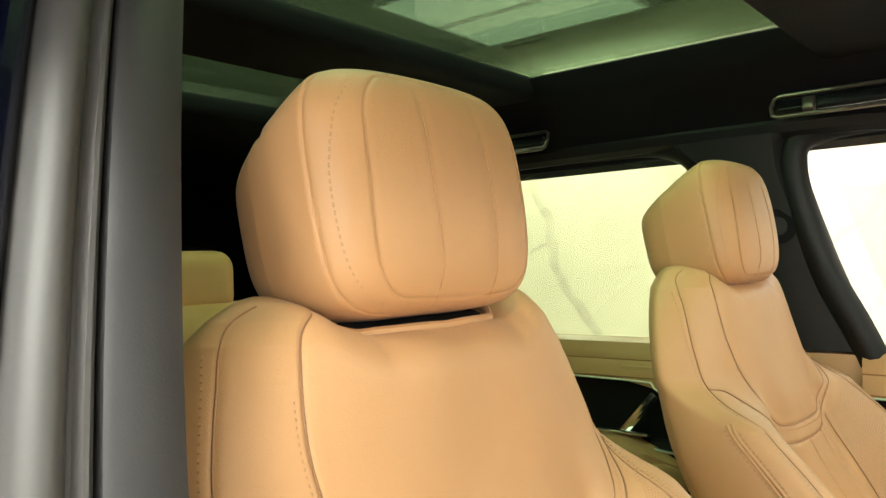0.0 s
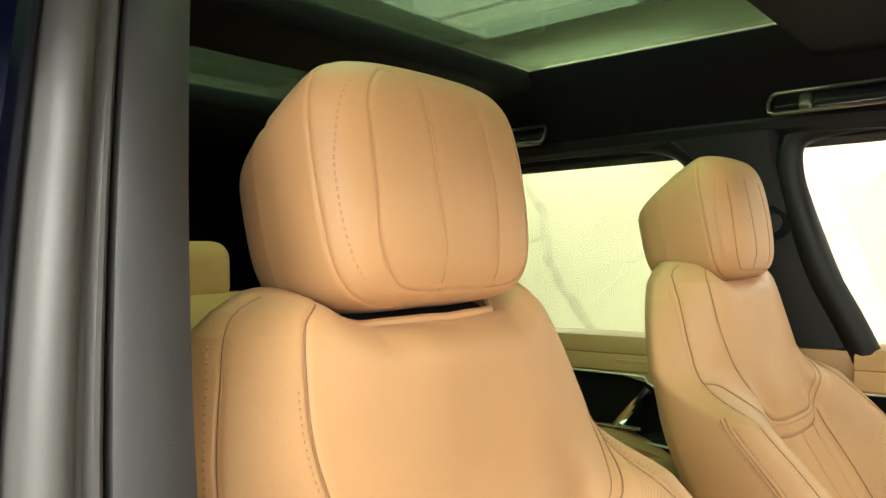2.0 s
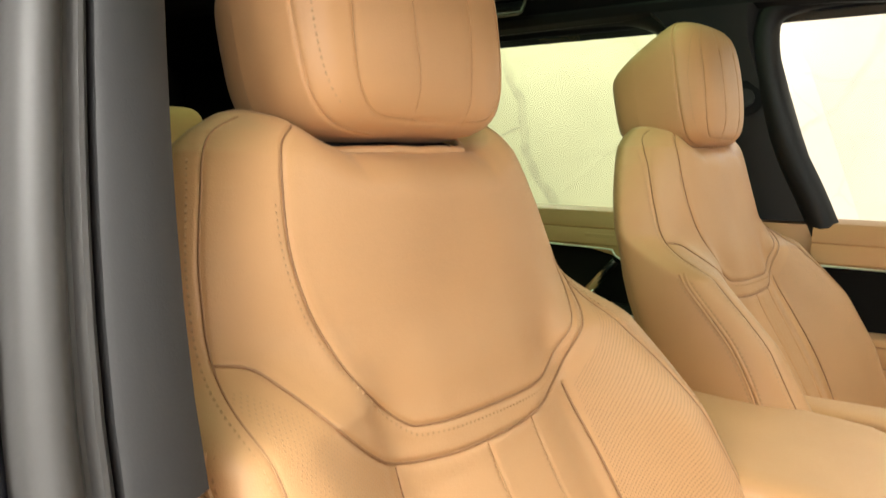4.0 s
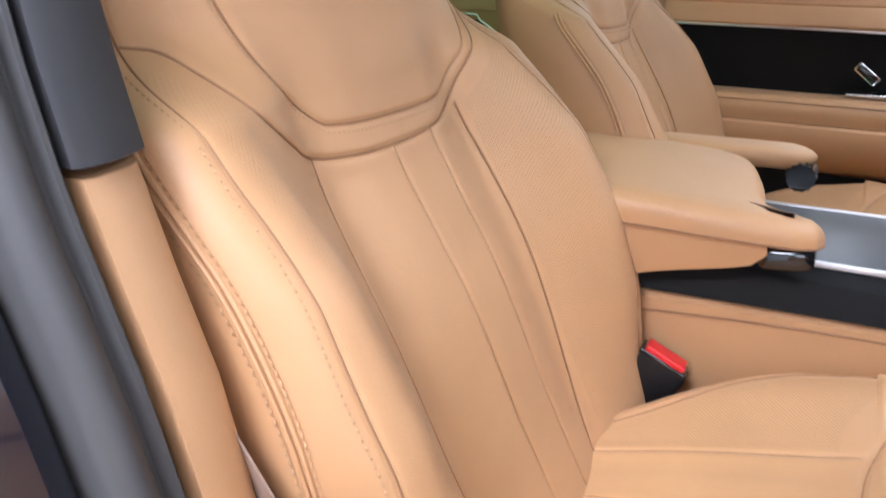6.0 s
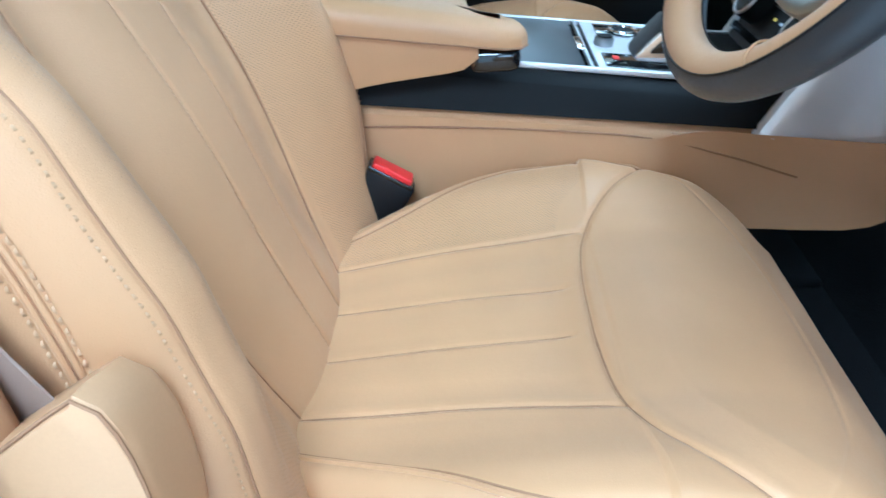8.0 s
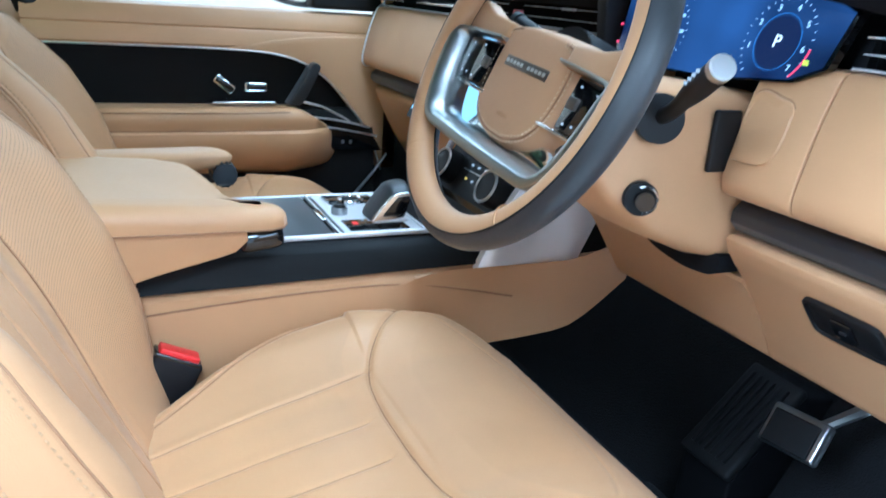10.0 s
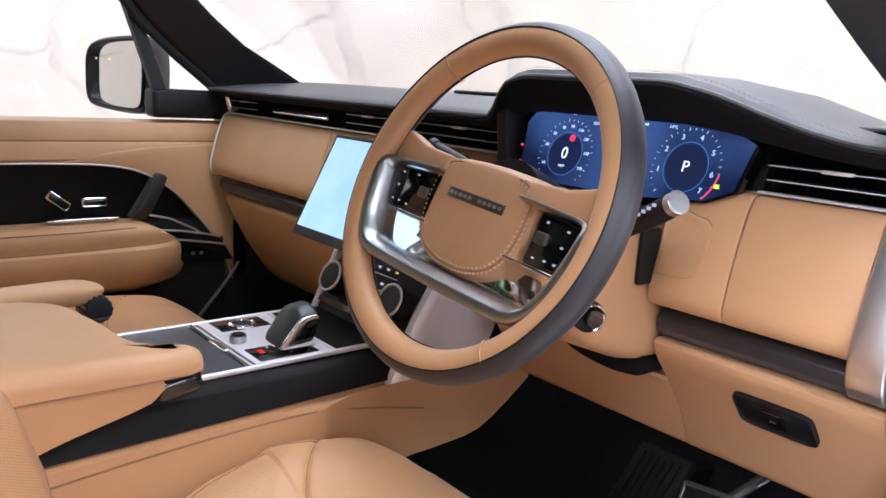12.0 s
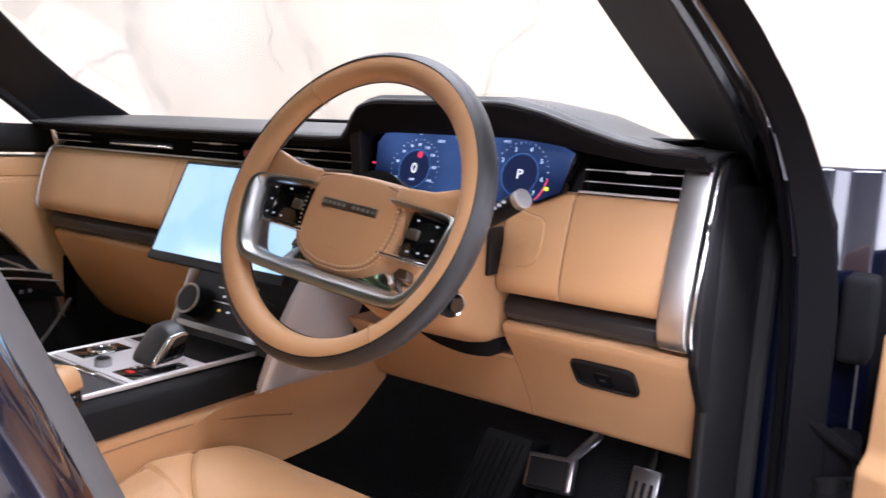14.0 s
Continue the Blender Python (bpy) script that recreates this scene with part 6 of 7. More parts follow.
def steering_wheel():
    w = thing("steering_wheel", "tan and black leather steering wheel with satin spokes", "steering wheel", tuple(WHEEL.translation))
    R, a, b = 0.1665, 0.0175, 0.016

    def rim(t0, t1, n=13, grow=0.0):
        rings = []
        for q in np.linspace(0, 2 * math.pi, 120, endpoint=False):
            pinch = 1.0 + 0.06 * math.cos(2 * (q - 0.6))
            ring = []
            for t in np.linspace(radians(t0), radians(t1), n):
                rr = R + (a * pinch + grow) * math.cos(t)
                ring.append((rr * math.cos(q), rr * math.sin(q), (b * pinch + grow) * math.sin(t)))
            rings.append(ring)
        P = np.array(rings + rings[:1])
        vs, fs = lattice(P)
        M = np.array(WHEEL)
        vs = vs @ M[:3, :3].T + M[:3, 3]
        return vs, fs
    vs, fs = rim(70, 193)
    part("rim_front", mesh_of("rim_front", vs, fs, M_TAN), None, w, "tan leather front of the rim")
    vs, fs = rim(193, 430)
    part("rim_back", mesh_of("rim_back", vs, fs, M_BLACKLEATHER), None, w, "black leather back of the rim")
    for t in (70, 193):
        line = [WHEEL @ Vector(((R + (a + 0.0004) * math.cos(radians(t)) * (1 + 0.06 * math.cos(2 * (q - 0.6)))) * math.cos(q), (R + (a + 0.0004) * math.cos(radians(t)) * (1 + 0.06 * math.cos(2 * (q - 0.6)))) * math.sin(q), b * math.sin(radians(t)))) for q in np.linspace(0, 2 * math.pi, 120, endpoint=False)]
        part("rim_seam", tube(line, 0.0009, 6, True), M_BLACK, w, "dark rim seam")
        if t == 193:
            stitches("stitching", [tuple(p) for p in line], (0, -0.9, 0.3), w, 0.007, 0.005, 0.0012, M_BLACK)
    for deg in (50, 131, 229, 311):
        q = radians(deg)
        ring = [WHEEL @ Vector(((R + (a + 0.0003) * math.cos(t)) * math.cos(q), (R + (a + 0.0003) * math.cos(t)) * math.sin(q), (b + 0.0003) * math.sin(t))) for t in np.linspace(radians(70), radians(224), 14)]
        part("cross_seam", tube(ring, 0.0008, 6), M_SEAM, w)
    # hub
    hub_line = smooth_line([(0, 0.040), (0.045, 0.038), (0.070, 0.031), (0.080, 0.012), (0.080, -0.02), (0.073, -0.046), (0.054, -0.066), (0.022, -0.076), (0, -0.077)], 40)
    hub_pts = np.vstack([hub_line, (hub_line * [-1, 1])[::-1][1:-1]])

    def hub_ring(k, z):
        return [(x * k, y * k - 0.012 * (1 - k), z) for x, y in hub_pts]
    part("hub", on_wheel(loft([hub_ring(1.00, -0.066), hub_ring(1.06, -0.052), hub_ring(1.07, -0.040), hub_ring(1.045, -0.029), hub_ring(0.99, -0.0175), hub_ring(0.935, -0.0100), hub_ring(0.90, -0.0078), hub_ring(0.86, -0.0070), hub_ring(0.6, -0.0055), hub_ring(0.2, -0.0050)])), M_TAN, w, "tan leather hub pad")
    M3 = np.array(WHEEL)
    lower = np.vstack([hub_line[8:], (hub_line * [-1, 1])[::-1][1:-8]])
    for k, zz in ((0.845, -0.0066), (0.915, -0.0084)):
        hw = np.array([(x * k, y * k - 0.012 * (1 - k), zz) for x, y in lower]) @ M3[:3, :3].T + M3[:3, 3]
        stitches("stitching", hw, tuple(M3[:3, 2]), w, 0.0052, 0.0034, 0.0009, M_THREAD)
    seam = np.array([(x * 0.88, y * 0.88 - 0.012 * 0.12, -0.0072) for x, y in lower]) @ M3[:3, :3].T + M3[:3, 3]
    part("hub_seam", tube(seam, 0.0007, 6), M_JOIN, w, "brown line shading the seam")
    badge = part("badge", plate([(-0.042, -0.0065), (0.042, -0.0065), (0.042, 0.0040), (-0.042, 0.0040)], -0.010, -0.0044, 0.001), M_BRONZE, w, "dark metal name bar")
    for k in range(11):
        if k != 5:
            x = -0.0365 + 0.0073 * k
            part("raised_mark", plate([(x - 0.0022, -0.0030), (x + 0.0022, -0.0030), (x + 0.0022, 0.0006), (x - 0.0022, 0.0006)], -0.0044, -0.0036, 0), M_SATIN, badge)
    lettering("embossed_word", "AIRBAG", WHEEL @ Matrix.Translation((0.0, -0.050, -0.0056)), 0.0065, M_SEAM, w)
    for s in (1, -1):
        part("arm_cover", plate([(s * 0.060, 0.034), (s * 0.105, 0.036), (s * 0.146, 0.048), (s * 0.158, 0.040), (s * 0.156, 0.014), (s * 0.10, 0.012), (s * 0.060, 0.012)], -0.026, -0.003, 0.004), M_TAN, w, "tan leather spoke cover")
        pad = part("button_pad", plate([(s * 0.060 + 0.013 + 0.013 * s, 0.012), (s * 0.134, 0.008), (s * 0.138, 0.0), (s * 0.136, -0.027), (s * 0.130, -0.038), (s * 0.060 + 0.013 + 0.013 * s, -0.038)], -0.026, -0.006, 0.003), M_GLOSS, w, "gloss black button pad")
        for bx, bz in ((0.098, 0.003), (0.124, 0.001), (0.124, -0.014), (0.124, -0.030), (0.112, -0.030), (0.098, -0.031)):
            part("button_mark", plate([(s * bx - 0.0016, bz - 0.0009), (s * bx + 0.0016, bz - 0.0009), (s * bx + 0.0016, bz + 0.0009), (s * bx - 0.0016, bz + 0.0009)], -0.006, -0.0056, 0), M_WHITE, pad)
        rx = 0.099 if s > 0 else -0.078
        part("roller", plate([(rx - 0.007, -0.018), (rx + 0.007, -0.018), (rx + 0.007, -0.007), (rx - 0.007, -0.007)], -0.008, -0.0025, 0.0015), M_BRONZE, pad, "dark metal roller")
        part("pad_rim", plate([(s * 0.058, -0.0385), (s * 0.131, -0.0385), (s * 0.129, -0.042), (s * 0.058, -0.042)], -0.026, -0.006, 0.001), M_CHROME, w)
        part("back_arm", plate([(s * 0.05, 0.020), (s * 0.118, 0.028), (s * 0.118, -0.03), (s * 0.05, -0.03)], -0.050, -0.034, 0.003), M_BLACK, w)
    # one satin band runs from the hub over each button pad, down the rim and across below the hub
    half = [(0.060, 0.0165, 0.22), (0.100, 0.0150, 0.22), (0.136, 0.0125, 0.3), (0.1495, 0.0070, 0.7), (0.1530, -0.004, 0.95), (0.1510, -0.022, 1.0), (0.1465, -0.042, 1.0), (0.1395, -0.062, 1.0), (0.1280, -0.0800, 1.0), (0.110, -0.0890, 1.0), (0.075, -0.0905, 1.0), (0.035, -0.0912, 1.0)]
    path = smooth_line(half + [(-x, y, k) for x, y, k in half[::-1]], 150)
    tang = np.gradient(path[:, :2], axis=0)
    tang /= np.linalg.norm(tang, axis=1, keepdims=True)
    section = [(0.0042, -0.010), (0.0050, 0.0095), (0.0040, 0.0118), (0.0024, 0.0126), (-0.0042, 0.0122), (-0.0058, 0.0112), (-0.0120, 0.0010), (-0.0138, -0.0040), (-0.0142, -0.0200), (-0.0105, -0.0280), (0.0040, -0.0260)]
    band = []
    for (x, y, k), (tx, ty) in zip(path, tang):
        nx, ny = -ty, tx
        band.append([(x + nx * o * k, y + ny * o * k, z * (0.35 + 0.65 * k) - 0.004 * (1 - k)) for o, z in section])
    part("spoke_frame", on_wheel(loft(band)), M_BAND, w, "satin metal spoke frame")
    chin = rounded([(-0.098, -0.079, 0), (-0.086, -0.066, 0), (-0.070, -0.052, 0), (-0.05, -0.045, 0), (0.05, -0.045, 0), (0.070, -0.052, 0), (0.086, -0.066, 0), (0.098, -0.079, 0)], 60)
    part("chin", on_wheel(loft([[(a * k, -0.066 + (b + 0.066) * k, z) for a, b, _ in chin] for k, z in ((1.0, -0.050), (1.0, -0.032), (0.96, -0.025), (0.86, -0.020), (0.60, -0.018))])), M_CHROME, w, "bright metal chin under the hub")
    for s in (1, -1):
        part("finger_catch", plate([(s * 0.066, -0.047), (s * 0.088, -0.047), (s * 0.092, -0.058), (s * 0.072, -0.058)], -0.044, -0.030, 0.002), M_BRONZE, w, "dark metal catch beside the hub")
    part("boss", on_wheel(disc((0, 0, -0.06), (0, 0, 1), 0.055, 0.05)), M_BLACK, w)
    return w


steering_wheel()


def steering_column():
    c = thing("steering_column", "tan column shroud with stalks and a round start button", "column", (0.376, 0.58, 1.0))
    rings = []
    for y, x0, x1, z0, z1 in ((0.468, 0.320, 0.432, 1.060, 1.140), (0.490, 0.308, 0.444, 1.030, 1.150), (0.54, 0.302, 0.451, 0.995, 1.150), (0.60, 0.302, 0.454, 0.972, 1.145), (0.655, 0.304, 0.456, 0.962, 1.14)):
        cx, cz, hx, hz = (x0 + x1) / 2, (z0 + z1) / 2, (x1 - x0) / 2, (z1 - z0) / 2
        rings.append([(cx + hx * math.copysign(abs(math.cos(t)) ** 0.35, math.cos(t)), y, cz + hz * math.copysign(abs(math.sin(t)) ** 0.35, math.sin(t))) for t in np.linspace(0, 2 * math.pi, 40, endpoint=False)])
    part("shroud", loft(rings), M_TANHARD, c, "tan plastic column shroud")
    knob = part("start_button", disc((0.452, 0.5125, 1.042), (0.9, -0.42, 0.05), 0.0165, 0.012), M_BLACK, c, "black round start button")
    part("button_ring", tube([tuple(Vector((0.4605, 0.510, 1.042)) + 0.0128 * (math.cos(t) * Vector((0.42, 0.9, 0)) + math.sin(t) * Vector((0, 0, 1)))) for t in np.linspace(-1.6, 1.9, 18)], 0.0018, 6), M_CHROME, knob)
    part("button_cap", disc((0.463, 0.509, 1.042), (0.9, -0.42, 0.05), 0.009, 0.010), M_GLOSS, knob)
    part("stalk_boss", disc((0.450, 0.520, 1.117), (1, -0.35, 0.1), 0.023, 0.020), M_BLACK, c)
    stalk = part("stalk", tube(smooth_line([(0.445, 0.522, 1.115), (0.475, 0.515, 1.128), (0.508, 0.504, 1.148), (0.551, 0.488, 1.171)], 14), [0.0075] * 6 + [0.008, 0.0092, 0.0102, 0.0106, 0.0106, 0.0106, 0.0106, 0.0106], 16), M_BLACK, c, "black wiper stalk")
    part("stalk_end", disc((0.5535, 0.4870, 1.1725), (0.85, -0.33, 0.45), 0.0108, 0.010), M_SATIN, stalk, "satin stalk end")
    for k in range(4):
        part("stalk_mark", rbox((0.516 + 0.007 * k, 0.4880 - 0.0027 * k, 1.1570 + 0.0040 * k), (0.004, 0.0006, 0.003), 0), M_WHITE, stalk)
    left = part("stalk", tube(smooth_line([(0.308, 0.51, 1.15), (0.27, 0.505, 1.168), (0.215, 0.498, 1.186)], 10), 0.009, 12), M_BLACK, c, "black indicator stalk")
    part("stalk_end", disc((0.212, 0.4975, 1.187), (-0.9, -0.1, 0.3), 0.0105, 0.010), M_BLACK, left)
    part("side_blade", rbox((0.457, 0.598, 1.096), (0.007, 0.032, 0.060), 0.003), M_BLACK, c, "black trim blade")
    # solid black crescent, the shade below the shroud put into its colour
    part("under_gap_shade", extrude([(a, b) for a, b, _ in rounded([(0.318, 0.966, 0), (0.352, 0.9535, 0), (0.40, 0.9475, 0), (0.440, 0.951, 0), (0.4515, 0.958, 0), (0.4515, 0.976, 0), (0.42, 0.972, 0), (0.37, 0.972, 0)], 30)], 0.626, 0.70, "y"), M_LINING, c, "black piece for the shaded gap under the column")
    return c


steering_column()


# ---- centre stack and console ----
def centre_stack():
    s = thing("climate_panel", "gloss black climate panel with two round dials", "control panel", (-0.01, 0.56, 0.9))
    def at(x, h, lift=0.0):
        return (x, 0.560 + 0.055 * h - 0.89 * lift, 0.915 + 0.105 * h + 0.45 * lift)
    part("panel", loft([[at(-0.128, -0.2, q), at(0.105, -0.2, q), at(0.105, 1, q), at(-0.125, 1, q)] for q in (-0.06, 0.0)]), M_BLACK, s, "black panel")
    for x in (-0.094, 0.066):
        k = part("dial", disc(at(x, 0.26, 0.012), (0, -0.89, 0.45), 0.0265, 0.026, 40), M_BLACK, s, "knurled black dial")
        part("dial_ring", tube([tuple(Vector(at(x, 0.26, 0.0255)) + 0.0240 * (math.cos(t) * Vector((1, 0, 0)) + math.sin(t) * Vector((0, 0.45, 0.89)))) for t in np.linspace(0, 2 * math.pi, 40, endpoint=False)], 0.0022, 8, True), M_SATIN, k, "satin dial ring")
        part("dial_face", disc(at(x, 0.26, 0.0255), (0, -0.89, 0.45), 0.0215, 0.002, 32), M_BLACK, k)
    part("lower_lip", loft([[at(-0.124, -0.10, q), at(0.100, -0.10, q), at(0.100, -0.02, q), at(-0.124, -0.02, q)] for q in (0.0, 0.007)]), M_GLOSS, s, "gloss black lower lip")
    for h in (0.33, 0.53):
        part("row_line", loft([[at(-0.062, h, q), at(0.034, h, q), at(0.034, h + 0.012, q), at(-0.062, h + 0.012, q)] for q in (0.0003, 0.0008)]), M_SATIN, s)
    for r in range(3):
        for c in range(4):
            bm = loft([[at(-0.040 + 0.022 * c + a, 0.22 + 0.2 * r + b, q) for a, b in ((-0.0035, -0.012), (0.0035, -0.012), (0.0035, 0.018), (-0.0035, 0.018))] for q in (0.0004, 0.0010)])
            part("button_mark", bm, M_WHITE if (r + c) % 5 else glow("amber_print", (0.9, 0.6, 0.1), 0.7), s)
    # satin post that wraps from the panel edge toward the knee panel, and a thin satin line on the far edge
    rings = []
    for z in np.linspace(0.846, 1.028, 12):
        yl = float(np.interp(z, [0.84, 0.851, 0.936, 0.992, 1.03], [0.519, 0.524, 0.563, 0.599, 0.624]))
        rings.append(rounded([(0.099, yl + 0.004, z), (0.105, yl - 0.001, z), (0.113, yl + 0.003, z), (0.117, yl + 0.014, z), (0.119, yl + 0.034, z), (0.121, yl + 0.075, z), (0.130, yl + 0.14, z), (0.12, yl + 0.16, z), (0.099, yl + 0.12, z)], 40))
    part("side_post", loft(rings), M_SILVER, s, "silver satin side post")
    part("side_line", tube([(-0.141, 0.610, 1.02), (-0.138, 0.596, 0.992), (-0.133, 0.556, 0.911), (-0.131, 0.536, 0.872)], 0.0058, 8), M_SILVER, s, "thin satin edge")
    part("body", slab(-0.125, 0.105, 0.64, 0.80, 0.80, 1.03), M_BLACK, s)
    return s


centre_stack()


def console():
    c = thing("centre_console", "tan centre console with satin edged black top", "console", (-0.03, 0.25, 0.5))
    x0, x1 = -0.128, 0.072
    # tan sides flare out toward the foot well
    rings = []
    for y, xr, xl, zt, zb in ((-0.30, 0.104, -0.160, 0.835, 0.50), (0.09, 0.106, -0.162, 0.843, 0.50), (0.30, 0.107, -0.163, 0.848, 0.60), (0.44, 0.109, -0.165, 0.850, 0.715), (0.545, 0.112, -0.168, 0.852, 0.728), (0.606, 0.126, -0.180, 0.852, 0.739), (0.663, 0.145, -0.20, 0.853, 0.757), (0.70, 0.160, -0.215, 0.854, 0.793), (0.735, 0.176, -0.23, 0.856, 0.838)):
        rings.append([(xl + 0.01, y, zt), (xr - 0.01, y, zt), (xr, y, zt - 0.008), (xr + 0.006, y, (zt + zb) / 2 + 0.06), (xr + 0.002, y, zb), (xl - 0.002, y, zb), (xl - 0.006, y, (zt + zb) / 2 + 0.06), (xl, y, zt - 0.008)])
    cols = [smooth_line([ring[k] for ring in rings], 44) for k in range(8)]
    part("side_panel", loft([[tuple(c[k]) for c in cols] for k in range(44)]), M_TAN, c, "tan leather console sides")
    for sg, xa in ((1, 0.1075), (-1, -0.1655)):
        line = smooth_line([(xa + 0.0004 * sg, 0.02, 0.812), (xa + 0.0008 * sg, 0.10, 0.821), (xa + 0.0016 * sg, 0.25, 0.831), (xa + 0.0044 * sg, 0.40, 0.834), (xa + 0.0082 * sg, 0.49, 0.822), (xa + 0.0165 * sg, 0.58, 0.804)], 40)
        part("side_seam", tube(line, 0.0013, 6), M_JOIN, c)
    rings = []
    for y, zt, zb in ((-0.2, 0.895, 0.838), (0.09, 0.893, 0.846), (0.40, 0.889, 0.851), (0.60, 0.888, 0.853)):
        rings.append([(x0 - 0.004, y, zt), (x1 + 0.004, y, zt), (x1 + 0.022, y, zt - 0.010), (x1 + 0.036, y, zb), (x0 - 0.036, y, zb), (x0 - 0.022, y, zt - 0.010)])
    part("side_trim", loft(rings), M_TRIM, c, "dark woven console trim")
    z = 0.893
    part("tray_cover", rbox(((x0 + x1) / 2, 0.25, z), (x1 - x0 - 0.006, 0.16, 0.006), 0.001), M_TRAY, c, "dark sliding tray cover")
    part("selector_plate", rbox(((x0 + x1) / 2, 0.402, z), (x1 - x0 - 0.006, 0.112, 0.006), 0.001), M_SILVER, c, "satin selector plate")
    part("front_cover", rbox(((x0 + x1) / 2, 0.515, z - 0.001), (x1 - x0 - 0.006, 0.11, 0.006), 0.001), M_TRIM, c)
    for x in (x0, x1):
        part("edge_strip", rbox((x, 0.365, z + 0.0015), (0.006, 0.42, 0.007), 0.002), M_SILVER, c, "bright edge strip")
    for y in (0.338, 0.461):
        part("cross_strip", rbox(((x0 + x1) / 2, y, z + 0.0018), (x1 - x0, 0.004, 0.006), 0.001), M_SILVER, c, "bright cross strip")
    part("tray_catch", rbox((-0.02, 0.333, z + 0.004), (0.05, 0.010, 0.004), 0.0015), M_CHROME, c)
    dial = part("terrain_panel", rbox((-0.096, 0.400, z + 0.003), (0.048, 0.076, 0.003), 0.001), M_GLOSS, c, "gloss black rotary panel")
    part("rotary_ring", tube([(-0.086 + 0.017 * math.cos(t), 0.398 + 0.017 * math.sin(t), z + 0.007) for t in np.linspace(0, 2 * math.pi, 28, endpoint=False)], 0.0028, 8, True), M_CHROME, dial)
    part("rotary_cap", disc((-0.086, 0.398, z + 0.005), (0, 0, 1), 0.014, 0.006), M_BLACK, dial)
    knob = part("volume_knob", disc((-0.026, 0.364, z + 0.0075), (0, 0, 1), 0.0118, 0.012), M_STEEL, c, "knurled metal volume knob")
    part("knob_cap", disc((-0.026, 0.364, z + 0.0138), (0, 0, 1), 0.0095, 0.002), M_BLACK, knob)
    low = part("selector_panel", rbox((0.036, 0.398, z + 0.003), (0.050, 0.086, 0.003), 0.001), M_GLOSS, c, "gloss black selector panel")
    part("park_mark", rbox((0.030, 0.370, z + 0.0048), (0.014, 0.008, 0.001), 0), M_RED, low)
    for k in range(3):
        part("mark", rbox((0.016, 0.385 + 0.010 * k, z + 0.0048), (0.007, 0.003, 0.0008), 0), M_WHITE, low)
    part("start_mark", disc((-0.02, 0.430, z + 0.004), (0, 0, 1), 0.010, 0.004), M_GLOSS, c)
    return c


def gear_selector():
    g = thing("gear_selector", "black leather gear selector with a polished collar", "gear lever", (0.03, 0.41, 0.893))
    part("stem", rbox((0.036, 0.416, 0.900), (0.030, 0.030, 0.022), 0.004), M_GLOSS, g)
    edge = [(0.386, 0.907), (0.3885, 0.914), (0.409, 0.939), (0.4185, 0.9455), (0.436, 0.947), (0.4405, 0.942), (0.433, 0.9165), (0.428, 0.911)]
    outline = [(a, b) for a, b, _ in rounded([(a, b, 0) for a, b in edge], 48)]

    def section(x, k, crown):
        return [(x, 0.414 + (a - 0.414) * k, 0.927 + (b - 0.927) * k + crown * max(0.0, (b - 0.910) / 0.037)) for a, b in outline]
    part("grip", loft([section(0.0035, 0.30, 0.003), section(0.0040, 0.70, 0.003), section(0.0065, 0.90, 0.004), section(0.011, 0.99, 0.006), section(0.020, 1.03, 0.009), section(0.032, 1.04, 0.010), section(0.043, 1.03, 0.008), section(0.052, 1.0, 0.004), section(0.0555, 0.97, 0.001), section(0.0560, 0.5, 0.0)]), M_BLACKLEATHER, g, "black leather grip")
    collar = part("collar", extrude(outline, 0.0535, 0.0605, "x", 0.0014), M_CHROME, g, "polished collar on the grip")
    part("side_face", extrude([(0.4205 + (a - 0.414) * 0.70, 0.9285 + (b - 0.927) * 0.70) for a, b in outline], 0.0598, 0.0616, "x", 0.0008), M_GLOSS, collar, "dark gloss side inlay")
    part("under_plate", rbox((0.036, 0.414, 0.9065), (0.040, 0.052, 0.006), 0.002), M_SILVER, g)
    return g


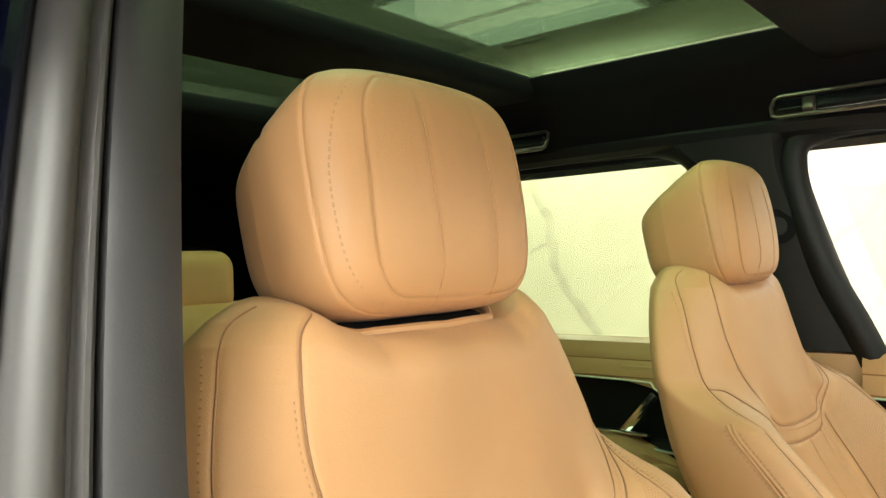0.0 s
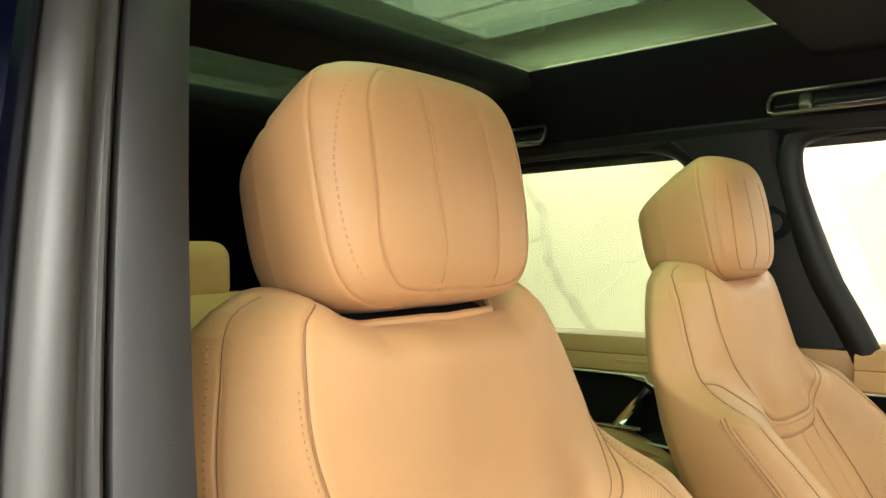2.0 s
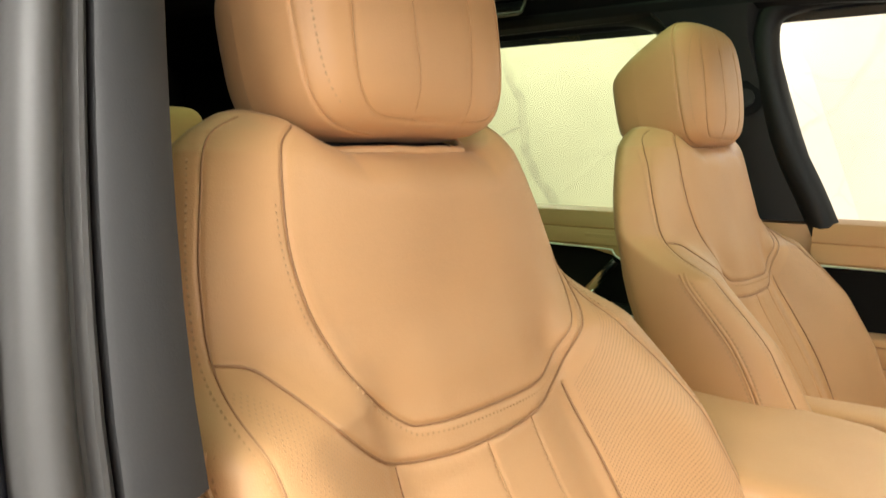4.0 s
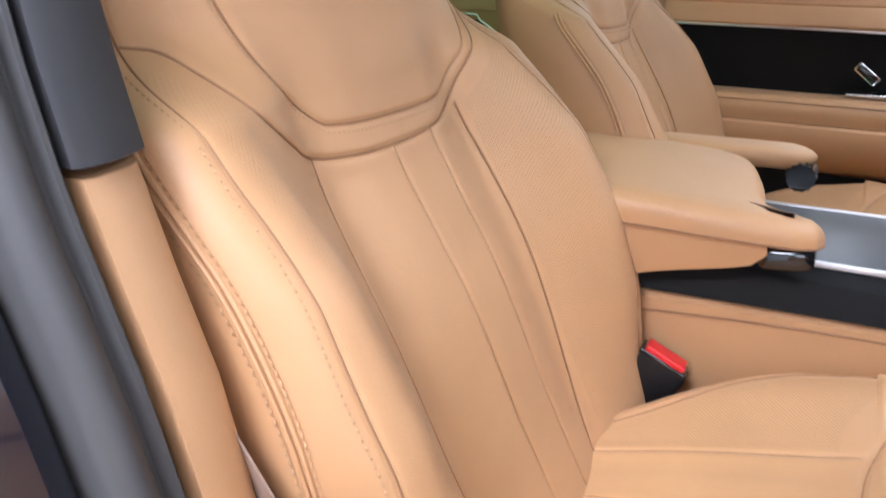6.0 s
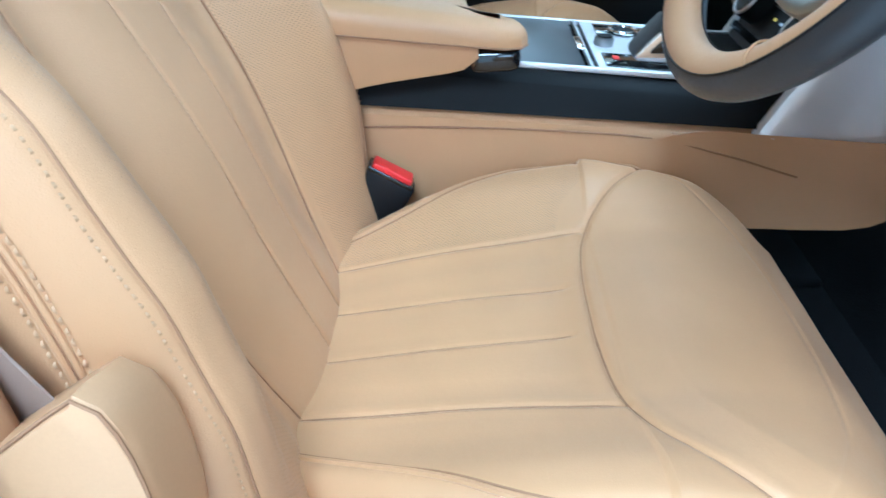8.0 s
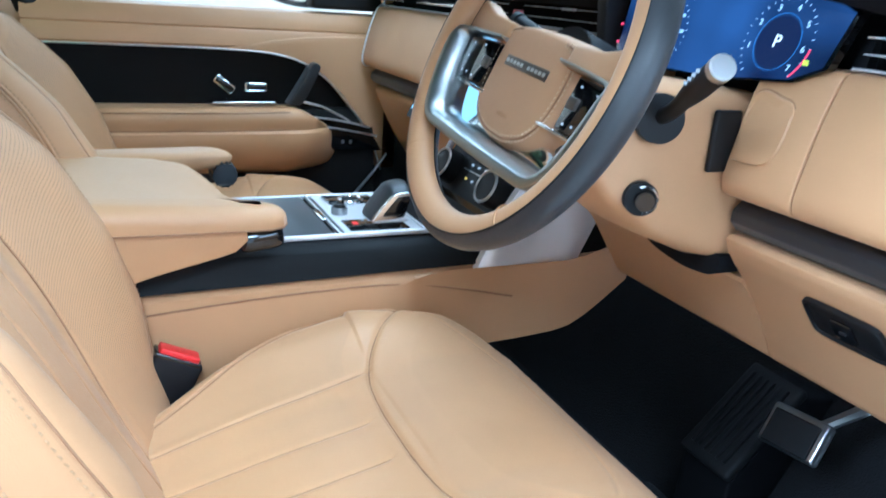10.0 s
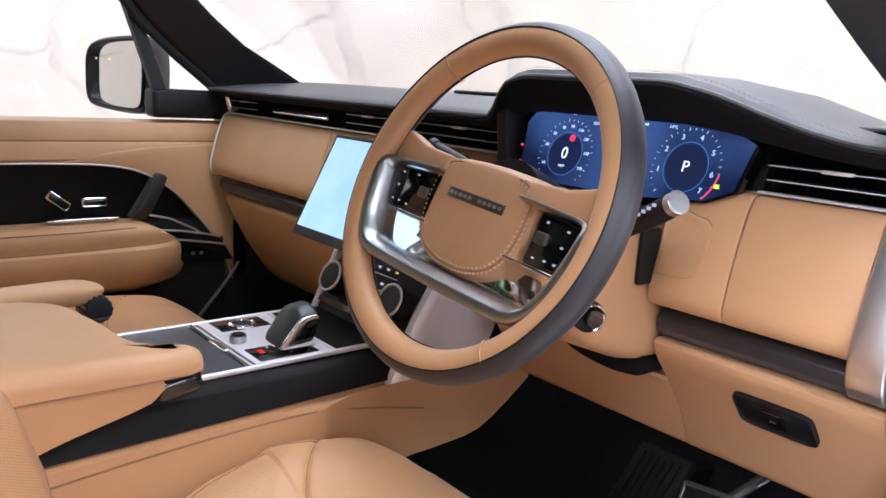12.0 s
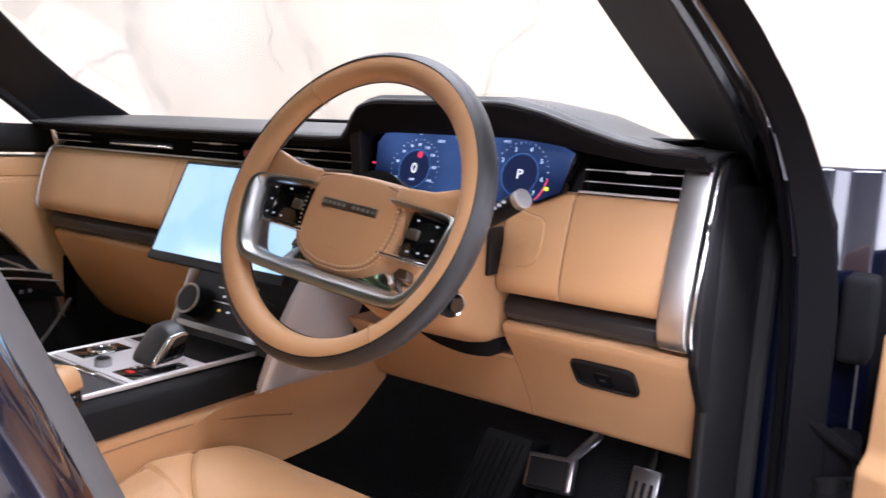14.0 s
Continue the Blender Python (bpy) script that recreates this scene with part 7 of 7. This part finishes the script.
def centre_armrest():
    a = thing("console_lid", "tan leather centre arm rest lid over the console box", "arm rest", (0, 0, 0.89))
    plan = smooth_line([(0.137, -0.28), (0.138, 0.05), (0.138, 0.20), (0.136, 0.234), (0.124, 0.252), (0.106, 0.255), (0.091, 0.242), (0.081, 0.216), (0.066, 0.199), (0.035, 0.193), (0.0, 0.190), (-0.05, 0.182), (-0.105, 0.168), (-0.130, 0.138), (-0.142, 0.08), (-0.142, -0.28)], 70)
    tang = np.gradient(plan, axis=0)
    inward = np.stack([-tang[:, 1], tang[:, 0]], 1)
    inward /= np.linalg.norm(inward, axis=1, keepdims=True)

    def ring(k, z):
        pts = plan + inward * k
        return [(x, y, z - 0.055 * (max(y, -0.28) + 0.28) * min(1.0, (z - 0.930) / 0.03)) for x, y in pts]
    rim = [(0.004, 0.931), (0.0, 0.935), (0.0, 0.962)] + [(0.021 * (1 - math.cos(t)), 0.962 + 0.021 * math.sin(t)) for t in np.linspace(0.2, math.pi / 2, 7)] + [(0.034, 0.9842)]
    part("lid", loft([ring(k, z) for k, z in rim]), M_TAN, a, "tan padded lid")
    lip = [(x, y, z - 0.001) for x, y, z in ring(-0.0004, 0.9345)]
    part("seam", tube(lip, 0.0010, 6), M_JOIN, a, "brown line shading the seam")
    body = smooth_line([(-0.28, 0.932), (0.17, 0.931), (0.198, 0.929), (0.205, 0.918), (0.196, 0.906), (0.17, 0.897), (0.10, 0.880), (0.0, 0.852), (-0.28, 0.80)], 50)
    part("box", extrude([(min(y, 0.150), z) for y, z in body.tolist()], -0.12, 0.076, "x", 0.0), M_TAN, a, "tan console box")
    part("box_front", extrude(body.tolist(), 0.0765, 0.133, "x", 0.004), M_TAN, a, "tan box front under the lid tongue")
    part("latch", rbox((0.110, 0.222, 0.914), (0.046, 0.056, 0.028), 0.011, 4, Matrix.Rotation(radians(8), 3, "X")), M_GLOSS, a, "gloss black latch")
    return a


def seat_armrest():
    a = thing("folding_armrest", "slim tan arm rest folded down beside the passenger seat", "arm rest", (-0.2, 0, 0.92))
    rings = []
    for q in np.r_[np.linspace(0, 0.88, 14), 0.88 + 0.12 * np.sin(np.linspace(0.1, math.pi / 2, 12))]:
        y = -0.16 + q * 0.40
        k = math.sqrt(max(0.012, 1 - max(0, (q - 0.88) / 0.12) ** 2))
        z = 0.932 + 0.012 * q
        rings.append([(-0.205 + 0.034 * k * math.copysign(abs(math.cos(t)) ** 0.6, math.cos(t)), y, z + (0.020 - 0.006 * q) * k * math.copysign(abs(math.sin(t)) ** 0.6, math.sin(t))) for t in np.linspace(0, 2 * math.pi, 28, endpoint=False)])
    part("pad", loft(rings), M_TAN, a, "tan padded arm")
    part("adjuster", disc((-0.196, 0.224, 0.922), (1, 0, 0), 0.0185, 0.054, 24), M_GLOSS, a, "ribbed black adjuster roller")
    for t in np.linspace(0, 2 * math.pi, 14, endpoint=False):
        part("rib", rbox((-0.196, 0.224 + 0.0185 * math.cos(t), 0.922 + 0.0185 * math.sin(t)), (0.050, 0.0030, 0.0030), 0.0008, 2), M_BLACK, a)
    return a


console()
gear_selector()
centre_armrest()
seat_armrest()


# ---- pedals and floor mat ----
def pedals():
    b = thing("brake_pedal", "brushed metal brake pedal with rubber pad", "pedal", (0.45, 0.82, 0.73))
    rot = Matrix.Rotation(radians(-32), 3, "X") @ Matrix.Rotation(radians(-6), 3, "Y")
    part("plate", rbox((0.452, 0.806, 0.731), (0.080, 0.016, 0.054), 0.005, 3, rot), M_STEEL, b)
    part("rubber_pad", rbox((0.452, 0.7965, 0.7335), (0.064, 0.006, 0.044), 0.002, 3, rot), M_RUBBER, b)
    part("lever", tube([(0.470, 0.815, 0.745), (0.500, 0.860, 0.785), (0.510, 0.960, 0.90)], [0.007, 0.008, 0.009], 8), M_STEEL, b)
    a = thing("accelerator_pedal", "brushed metal accelerator pedal with slots", "pedal", (0.57, 0.86, 0.6))
    part("plate", rbox((0.568, 0.875, 0.665), (0.048, 0.014, 0.16), 0.004, 3, Matrix.Rotation(radians(-28), 3, "X")), M_STEEL, a)
    for k in (-1, 0, 1):
        part("rubber_strip", rbox((0.568 + 0.012 * k, 0.866, 0.662), (0.006, 0.006, 0.13), 0.002, 3, Matrix.Rotation(radians(-28), 3, "X")), M_RUBBER, a)
    part("lever", tube([(0.57, 0.90, 0.70), (0.57, 0.96, 0.80)], 0.008, 8), M_BLACK, a)
    f = thing("foot_rest", "black ribbed rubber foot rest", "foot rest", (0.30, 0.9, 0.55))
    rot = Matrix.Rotation(radians(-45), 3, "X")
    part("base", extrude([(0.822, 0.448), (0.830, 0.586), (0.945, 0.700), (1.01, 0.690), (0.860, 0.448)], 0.256, 0.352, "x", 0.006), M_LINING, f, "black foot rest base")
    part("plate", rbox((0.304, 0.884, 0.650), (0.098, 0.018, 0.172), 0.007, 3, rot), M_RUBBER, f)
    for k in range(6):
        part("rib", rbox((0.272 + 0.0126 * k, 0.8765, 0.6575), (0.0052, 0.006, 0.140), 0.002, 2, rot), M_BLACK, f)


pedals()
mat_ob = thing("floor_mat", "black pile floor mat in the driver foot well", "floor mat", (0.4, 0.55, 0.45))
part("mat_top", rbox((0.40, 0.58, 0.456), (0.46, 0.55, 0.020), 0.009, 3), M_MAT, mat_ob)
mat_ob2 = thing("floor_mat", "black pile floor mat in the passenger foot well", "floor mat", (-0.45, 0.55, 0.45))
part("mat_top", rbox((-0.43, 0.58, 0.456), (0.46, 0.55, 0.020), 0.009, 3), M_MAT, mat_ob2)
